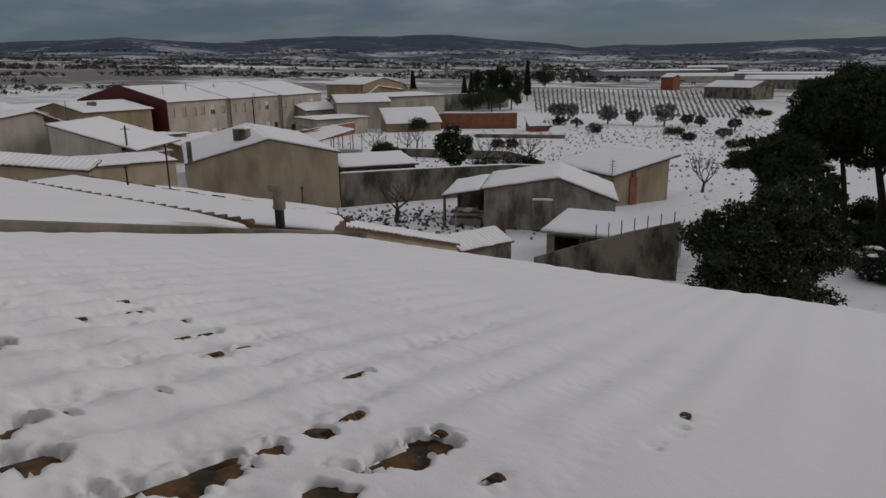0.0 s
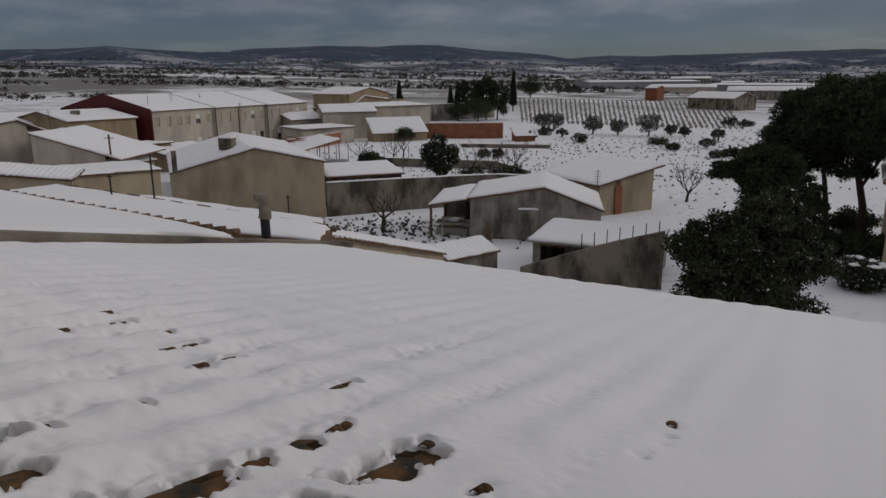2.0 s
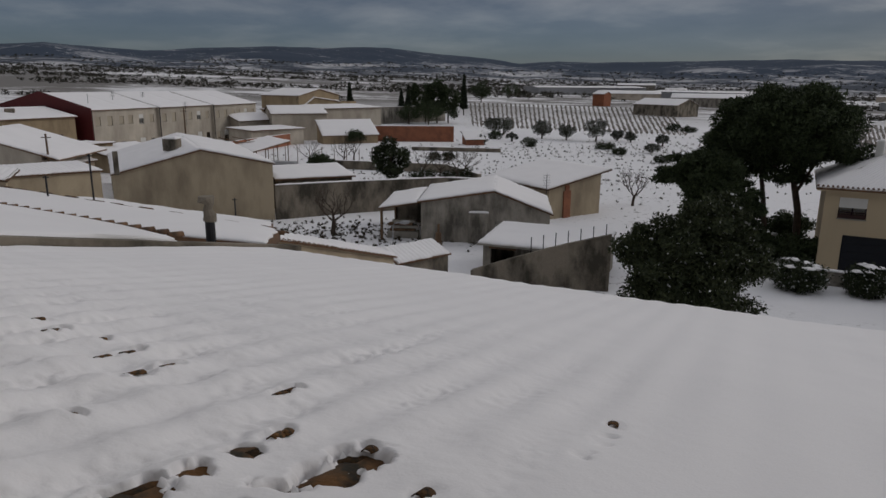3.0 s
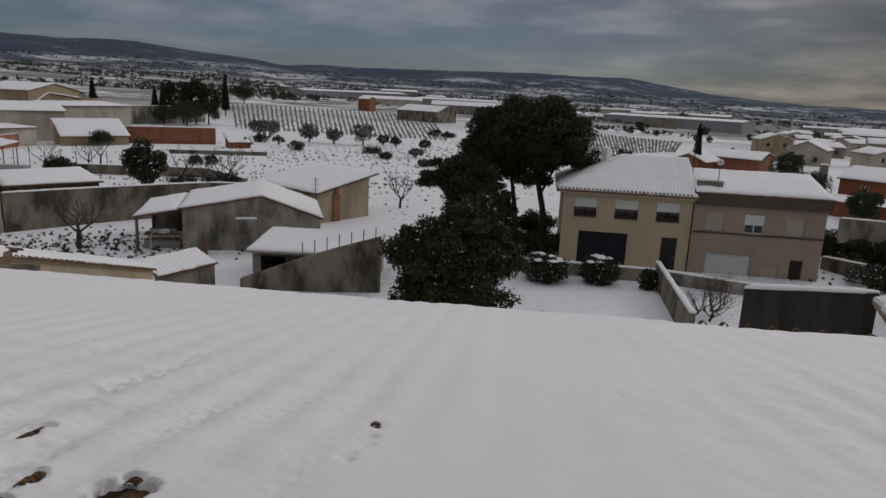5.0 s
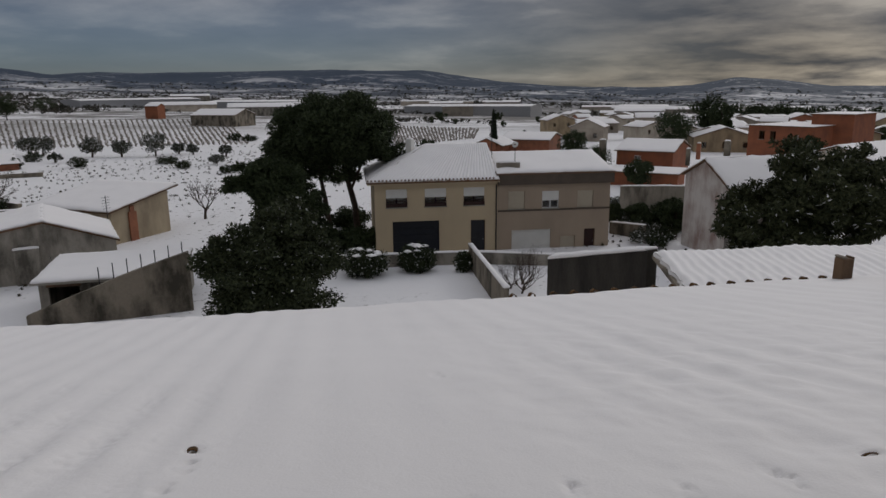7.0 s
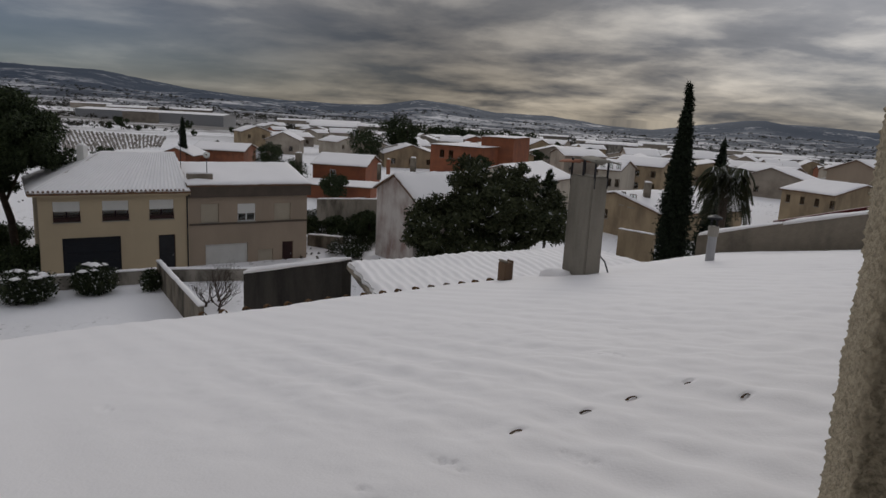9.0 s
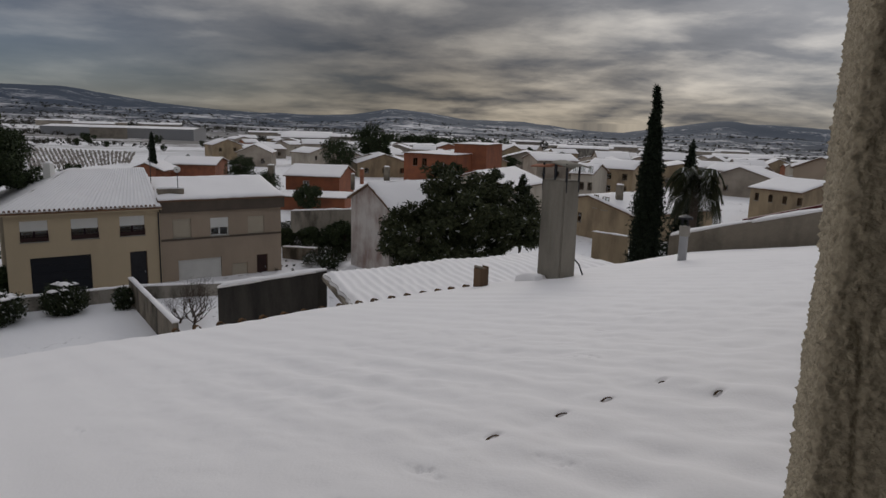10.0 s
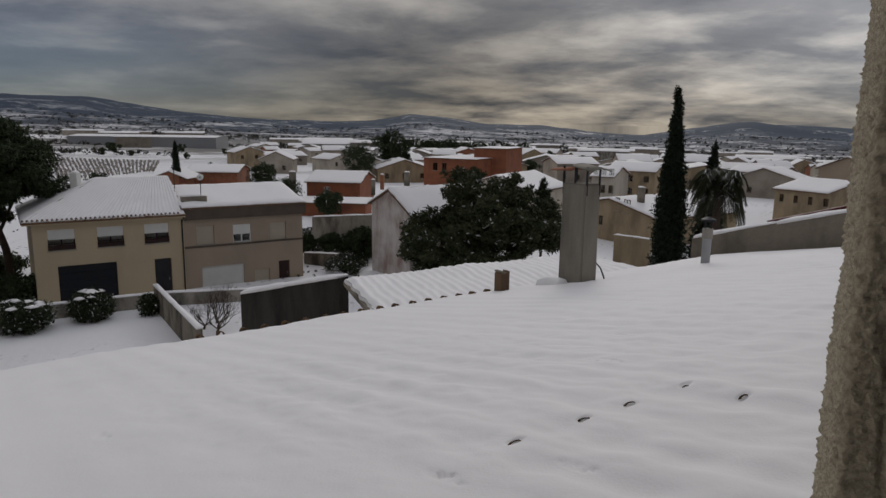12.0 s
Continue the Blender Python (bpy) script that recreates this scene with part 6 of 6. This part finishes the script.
# pergola and brick yard walls behind the gabled house
wall_run("brick_yard_wall", "red brick yard wall with snow", [(-25.73, 100.77), (-23.15, 112.65), (-15.42, 134.12)], [2.6, 2.4, 2.2], BRICK, 0.25, 0.06)
PG = thing("pergola", "rusty pergola frame over a yard", "pergola", (-25.45, 99.81) + (0,), facing((-25.45, 99.81), (-18.97, 104.29))[0])
for i in range(5):
    part("post", tube([(i * 2.2, 0, 0), (i * 2.2, 0, 3.0)], 0.06, 5), WOOD, PG)
    part("rafter", tube([(i * 2.2, 0, 3.0), (i * 2.2 - 1.0, 6, 3.4)], 0.06, 5), WOOD, PG)
part("beam", tube([(0, 0, 3.05), (8.8, 0, 3.05)], 0.07, 5), WOOD, PG)
CN = thing("open_canopy", "open garden canopy with a snowy roof on posts", "canopy", (-17.93, 99.40) + (0,), facing((-17.93, 99.40), (-11.86, 105.33))[0])
_q = [(0, 0, 2.0), (6.8, 0, 3.2), (6.8, 5.5, 3.6), (0, 5.5, 2.4)]
_r = part("roof", slab_data(_q, 0.12), WOOD, CN)
part("snow_cover", snow_data(_q, 0.2, 0.5), SNOW, _r)
for x, y, h in ((0.3, 0.2, 1.95), (2.5, 0.2, 2.3), (4.6, 0.2, 2.7), (6.5, 0.2, 3.0), (6.5, 5.2, 3.4), (0.3, 5.2, 2.2)):
    part("post", tube([(x, y, 0), (x, y, h)], 0.07, 6), WOOD, CN)
TANK = thing("water_trough", "grey metal water tank in the garden", "tank", (-15.47, 97.78) + (0,), -18)
part("body", bevel_box(0, 4.0, 0, 1.2, 0, 0.95, 0.05), GREYMETAL, TANK)
for i in range(9):
    x, y = Vector((-15.39, 102.86)).lerp(Vector((-0.96, 98.00)), i / 8)
    t = thing("fence_post", "thin wooden fence post in the snow", "fence post", (x, y, 0), 0, "garden fence posts")
    part("post", tube([(0, 0, -0.2), (0, 0, 2.6)], 0.05, 5), WOOD, t)
for i in range(7):
    x, y = Vector((9.13, 39.56)).lerp(Vector((13.28, 38.2)), i / 6)
    t = thing("fence_stake", "rusty fence stake on the yard wall", "fence post", (x, y, 2.1 + 0.17 * i), 0, "yard wall stakes")
    part("stake", tube([(0, 0, -0.3), (0, 0, 0.95)], 0.03, 5), DARKMETAL, t)

# far houses beyond the terrace
house("farmhouse", "yellow plastered farmhouse with a snowy roof", (-26.97, 165.82), (-17.71, 159.02), 14, 8.09, OCHRE, windows(9, (0.8, 3.6), 3), rise=1.4)
house("farmhouse", "yellow plastered farmhouse gable with snow", (-17.71, 159.02), (-5.40, 174.92), 12, 8.28, OCHRE, windows(12, (3.4,), 3), profile=[(0, 5.0), (5.0, 7.6), (13.5, 6.6)], snow=0.25)
house("farm_annexe", "low plastered annexe with a snowy roof", (-20.69, 138.46), (-10.42, 141.62), 10, 5.27, PALEWALL, [], rise=1.3)
house("farm_annexe", "long plastered barn with a snowy roof", (-10.96, 149.60), (0.54, 158.00), 10, 5.78, PALEWALL, windows(11, (1.0,), 2), roof="m", h_back=6.2)
house("farm_annexe", "snowy roofed porch under a brick wall", (-22.52, 126.00), (-14.19, 133.25), 8, 2.88, PALEWALL, [], roof="m", h_back=3.0)
wall_run("long_brick_wall", "long orange brick wall with a snowy top", [(-10.04, 134.63), (-0.17, 139.00), (15.08, 138.18)], [2.0, 3.2, 3.2], BRICK, 0.3, 0.1)
house("garden_shed", "ochre garden shed with a snowy lean-to roof", (-10.41, 132.59), (-0.14, 136.00), 5, 1.63, OCHRE, [], roof="m", h_back=4.0, category="shed")
house("brick_hut", "small orange brick hut", (16.73, 130.94), (20.24, 131.45), 3, 1.11, BRICK, [], roof="m", h_back=2.3, snow=0.05, category="hut")
wall_run("grey_field_wall", "long grey wall in the fields", [(0.60, 188.00), (19.68, 204.05)], [5.0, 5.0], GREYWALL, 0.3, 0.1)
house("ochre_field_house", "small orange field house on the plain", (101.2, 323.4), (105.3, 319.2), 7, 5.6, ORANGE, [], rise=1.0)
house("dark_field_barn", "dark stone barn with snow on the roof", (94.91, 252.77), (105.26, 237.74), 14, 4.06, OLDWALL, [], rise=2.0, category="barn")
for i, (a, b) in enumerate((((117.54, 506.54), (204.58, 521.29)), ((191.71, 483.37), (234.86, 418.62)), ((285.10, 373.53), (325.28, 296.19)))):
    rz, ln = facing(a, b)
    house("greenhouse", "long low grey greenhouse on the snowy plain", a, b, 30, 6.6, GREYMETAL, [], rise=1.0, group="long greenhouses", category="greenhouse", res=3.0, snow=0.03, roofmat=GREYMETAL)

# ---- the town on the slope to the south ----
house("orange_house", "orange brick house with a white snowy roof", (81.66, 57.68), (84.09, 50.33), 10, 3.81, ORANGE, [(2.5, 3.4, 2.2, 3.2, "white")], rise=1.2)
house("orange_outhouse", "orange brick outhouse with a snowy ledge", (74.47, 53.97), (77.60, 45.60), 5, 1.7, ORANGE, [], roof="m", h_back=1.9, snow=0.1)
house("red_roof_house", "reddish brick house with a snowy roof", (83.90, 82.88), (87.90, 75.61), 10, 4.00, BRICK, [], rise=0.9)
house("red_gable_hut", "small dark red gabled hut", (75.70, 82.43), (77.64, 77.82), 6, 3.62, BRICK, [], profile=[(0, 3.2), (3.5, 4.6), (6.0, 3.6)], category="hut")
wall_run("terrace_garden_wall", "old stone garden wall under snow", [(54.19, 37.63), (53.88, 30.69)], [3.33, 4.02], GREYWALL, 0.3, 0.12)
wall_run("lower_garden_wall", "low stone retaining wall in the snowy garden", [(48.85, 34.80), (48.80, 31.33)], [1.0, 1.2], OLDWALL, 0.3, 0.1)
# the flaking white house with its gable towards us
WG = [5.73, 6.95, 6.34]
house("flaking_white_house", "flaking white house with a snowy roof beside the evergreens", (49.48, 28.31), (46.98, 23.48), 9.0, 4.5, WHITEWALL, [], profile=[(0, WG[0]), (2.6, WG[1]), (6.0, WG[1] - 1.9)], over=(0.2, 0.3), snow=0.2)
house("brick_block", "large orange brick building with a flat roof", (121.75, 58.40), (121.12, 47.35), 16, 5.81, ORANGE, [(2.0, 3.0, 3.5, 5.0, "wood"), (4.0, 5.0, 3.5, 5.0, "wood")], roof="m", snow=0.05)
house("brick_tower", "tall orange brick block with a snowy flat top", (128.47, 50.52), (128.80, 43.85), 12, 7.73, ORANGE, [], roof="m", snow=0.08)
house("beyond_tree_house", "low house with a wide snowy gable roof", (81.65, 32.94), (80.59, 23.96), 12, 5.97, PALEWALL, [], profile=[(0, 4.6), (4.2, 5.9), (9.0, 4.2)])
house("ochre_house", "old ochre house with peeling render and snowy roof", (76.48, 15.83), (71.63, 8.37), 14.0, 6.0, OCHRE, [(1.4, 2.0, 1.6, 2.6, "wood"), (3.6, 4.2, 3.4, 4.8, "wood"), (4.8, 5.7, 3.3, 4.7, "wood")], profile=[(0, 3.97), (3.0, 4.51), (9.4, 3.11)], snow=0.2)
wall_run("ochre_yard_wall", "ochre yard wall under snow below the old house", [(59.27, 10.00), (57.72, 6.84)], [3.11, 3.18], OCHRE, 0.3, 0.1)
house("white_town_house", "white three-storey house with dark windows and balcony", (109.74, 22.85), (109.40, 19.37), 9, 4.48, PALEWALL, windows(3.8, (2.0, 4.6), 3, 0.7, 1.2), rise=1.3)
house("tawny_house", "long tawny rendered house with a snowy roof", (100.11, -3.39), (95.75, -9.03), 12, 4.58, OCHRE, windows(8, (3.0,), 4, 0.6, 1.0), rise=1.2)
house("tawny_gable", "tawny house with a gable and snowy roof", (111.81, -9.08), (107.06, -15.60), 12, 4.15, BEIGE, [], profile=[(0, 7.0), (4.0, 8.6), (11.0, 6.0)])
# the rest of the town, roof behind roof
_rg = random.Random(31)
TOWN = [(137.15, 106.13), (252.06, 174.06), (182.63, 117.74), (137.69, 81.11), (135.14, 72.38), (168.67, 85.15), (296.18, 165.19), (425.68, 284.26), (495.13, 353.48), (171.82, 128.77), (409.99, 255.39), (180.10, 148.27), (166.47, 96.30), (193.23, 57.91), (168.41, 46.68), (193.78, 48.77), (152.91, 35.07), (163.03, 27.34), (179.38, 26.57), (145.13, 19.60), (124.29, 19.13), (202.77, 23.78), (191.54, 12.95), (152.82, 8.42), (159.75, -0.96), (138.17, -2.93), (203.46, 1.23), (220.94, -7.08), (269.73, -17.60), (455.77, -44.36), (261.04, 8.36), (237.44, 21.61), (213.24, 39.46), (222.61, 71.80), (284.48, 79.27), (331.88, 260.81), (318.22, 230.93), (225.83, 111.81), (130.76, 67.29), (267.79, 58.57), (288.79, 39.81)]
for i, (x, y) in enumerate(TOWN):
    r = math.hypot(x, y)
    ln, dp, h = _rg.uniform(8, 14), _rg.uniform(8, 12), _rg.uniform(2.6, 4.8)
    az = math.atan2(x, y) + radians(_rg.uniform(-25, 25))
    ex = Vector((math.cos(az), -math.sin(az)))
    a, b = (x - ex.x * ln / 2, y - ex.y * ln / 2), (x + ex.x * ln / 2, y + ex.y * ln / 2)
    n = _rg.choice((2, 3, 3))
    rows = (0.7, 2.9) if h > 4.4 else (0.9,)
    kw = dict(rise=_rg.uniform(0.9, 1.7)) if _rg.random() < 0.55 else dict(profile=[(0, h), (ln * _rg.uniform(0.4, 0.6), h + _rg.uniform(1.2, 2.0)), (ln, h)])
    house("town_house", "plastered town house with a snow-covered roof", a, b, dp, h, TOWNWALL if _rg.random() < 0.8 else OCHRE, windows(ln, rows, n, 0.9, 1.1), group="town houses", res=1.2, **kw)
# small houses packed between them
_tr, _made = random.Random(52), 0
_taken = [Vector(q) for q in TOWN]
while _made < 62:
    az, r = radians(_tr.uniform(50, 99)), _tr.uniform(140, 360)
    q = Vector((r * math.sin(az), r * math.cos(az)))
    if min((q - o).length for o in _taken) < 12:
        continue
    _taken.append(q)
    _made += 1
    ln, dp, h = _tr.uniform(5.5, 10), _tr.uniform(6, 9), _tr.uniform(2.4, 4.6)
    az += radians(_tr.choice((-38, -20, 12, 30, 48)) + _tr.uniform(-8, 8))
    ex = Vector((math.cos(az), -math.sin(az))) * ln / 2
    kw = dict(rise=_tr.uniform(0.6, 1.2)) if _tr.random() < 0.6 else dict(profile=[(0, h), (ln * 0.5, h + _tr.uniform(0.9, 1.5)), (ln, h)])
    house("town_house", "small plastered town house with a snow-covered roof", tuple(q - ex), tuple(q + ex), dp, h, _tr.choice((TOWNWALL, TOWNWALL, PALEWALL, OCHRE, BRICK)), windows(ln, (h - 1.7,), 2, 0.8, 1.0), group="town houses", res=1.5, **kw)
# far sheds on the plain
for i in range(46):
    a = radians(_rg.uniform(20, 100))
    r = _rg.uniform(330, 1100)
    x, y = r * math.sin(a), r * math.cos(a)
    ln = _rg.uniform(14, 46)
    ex = Vector((math.cos(a), -math.sin(a)))
    house("plain_building", "distant low building on the snowy plain", (x - ex.x * ln / 2, y - ex.y * ln / 2), (x + ex.x * ln / 2, y + ex.y * ln / 2), 16, _rg.uniform(4, 7.5), TOWNWALL if _rg.random() < 0.7 else GREYWALL, [], rise=_rg.uniform(0.8, 2.0), group="distant buildings", res=4.0)

# low sheds and yards packed between the lanes
house("lane_shed", "low plastered shed under snow in the back lane", (-28.9, 66.2), (-27.9, 69.3), 6, 2.45, SAND, [], roof="m", h_back=3.4, category="shed", group="lane sheds")
house("lane_shed", "low plastered shed with a snowy roof by the lane", (-38.08, 81.55), (-34.66, 87.38), 7, 2.21, BEIGE, windows(6, (0.9,), 2), roof="m", h_back=3.2, category="shed", group="lane sheds")
house("lane_shed", "plastered lean-to with a snowy roof in a yard", (-34.09, 91.88), (-29.58, 99.71), 6, 2.04, SAND, [], roof="m", h_back=3.0, category="shed", group="lane sheds")
house("lane_house", "small house with a snowy gable roof", (-26.87, 137.40), (-21.04, 143.47), 8, 3.88, PALEWALL, windows(6, (1.0,), 2), rise=1.2, group="lane houses")
house("lane_house", "plastered house wall beyond the terrace", (-26.74, 149.63), (-17.64, 155.00), 8, 4.78, OCHRE, windows(8, (1.0,), 3), roof="m", h_back=4.0, group="lane houses")
wall_run("lane_wall", "old brick lane wall with snow", [(-26.81, 90.10), (-17.77, 97.39)], [1.8, 1.8], BRICK, 0.25, 0.06)
wall_run("field_terrace_wall", "dark dry stone terrace wall in the field", [(-6.53, 96.78), (8.91, 91.57), (12.22, 83.11)], [1.2, 1.2, 1.0], OLDWALL, 0.4, 0.06)
wall_run("field_terrace_wall", "dark dry stone terrace wall in the field", [(5.83, 121.86), (21.13, 118.13)], [0.7, 0.7], OLDWALL, 0.4, 0.05)


def aerial(at, h, rz=0.0):
    """A television aerial: mast and rods."""
    t = thing("tv_aerial", "thin metal television aerial on the roof", "aerial", at, rz, "television aerials")
    part("mast", tube([(0, 0, -0.6), (0, 0, h)], 0.03, 5), DARKMETAL, t)
    for k in range(5):
        z = h - 0.15 - 0.22 * k
        part("rod", tube([(-0.35, 0, z), (0.35, 0, z)], 0.016, 4), DARKMETAL, t)


aerial((14.57, 58.20, 2.88), 1.5, 20)
aerial((-30.45, 114.00, 5.25), 3.2, 30)
aerial((-43.71, 120.31, 8.04), 2.0, 30)
aerial((-41.19, 127.51, 7.74), 2.0, 10)
aerial((-16.91, 149.04, 6.99), 2.0, 10)
aerial((-45.01, 83.66, 6.35), 2.4, 10)
aerial((38.64, 39.03, 7.81), 2.2, 40)
HATCH = thing("roof_hatch", "dark open roof hatch in the snow", "roof hatch", (-19.45, 67.24, 6.06), -18)
part("frame", bevel_box(-0.7, 0.7, -0.5, 0.5, -0.6, 0.55, 0.04), OLDWALL, HATCH)
part("snow_cap", snow_data([(-0.75, -0.55, 0.55), (0.75, -0.55, 0.55), (0.75, 0.55, 0.55), (-0.75, 0.55, 0.55)], 0.18, 0.2), SNOW, HATCH)
for nm, at, w, h, mt in (("roof_chimney", (-23.48, 63.82, 4.87), 0.45, 0.9, OLDWALL), ("roof_chimney", (34.35, 44.11, 7.11), 0.55, 1.3, WHITEPAINT), ("roof_chimney", (79.86, 45.69, 3.9), 0.5, 0.9, OLDWALL), ("roof_chimney", (78.45, 39.91, 4.92), 0.7, 1.2, OLDWALL), ("roof_chimney", (83.94, 46.60, 4.3), 0.5, 0.9, BRICK), ("roof_chimney", (75.43, 10.23, 4.62), 0.7, 1.3, OLDWALL), ("roof_chimney", (78.90, 58.07, 4.09), 0.8, 1.3, OLDWALL)):
    c = thing(nm, "small chimney capped with snow", "chimney", at, 20, "roof chimneys")
    part("shaft", bevel_box(-w / 2, w / 2, -w / 2, w / 2, -1.2, h, 0.03), mt, c)
    part("snow_cap", snow_data([(-w / 2, -w / 2, h), (w / 2, -w / 2, h), (w / 2, w / 2, h), (-w / 2, w / 2, h)], 0.14, 0.15), SNOW, c)
DISH = thing("satellite_dish", "pale satellite dish on the roof edge", "satellite dish", (37.75, 35.65, 7.77), -60)
_bm = bmesh.new()
bmesh.ops.create_cone(_bm, cap_ends=False, segments=18, radius1=0.24, radius2=0.06, depth=0.08)
part("dish", _bm, ROLLER, DISH).matrix_basis = pose(0, 0, 0.5, 70, 0, 0)
part("mast", tube([(0, 0.05, -0.8), (0, 0.05, 0.5)], 0.03, 6), DARKMETAL, DISH)
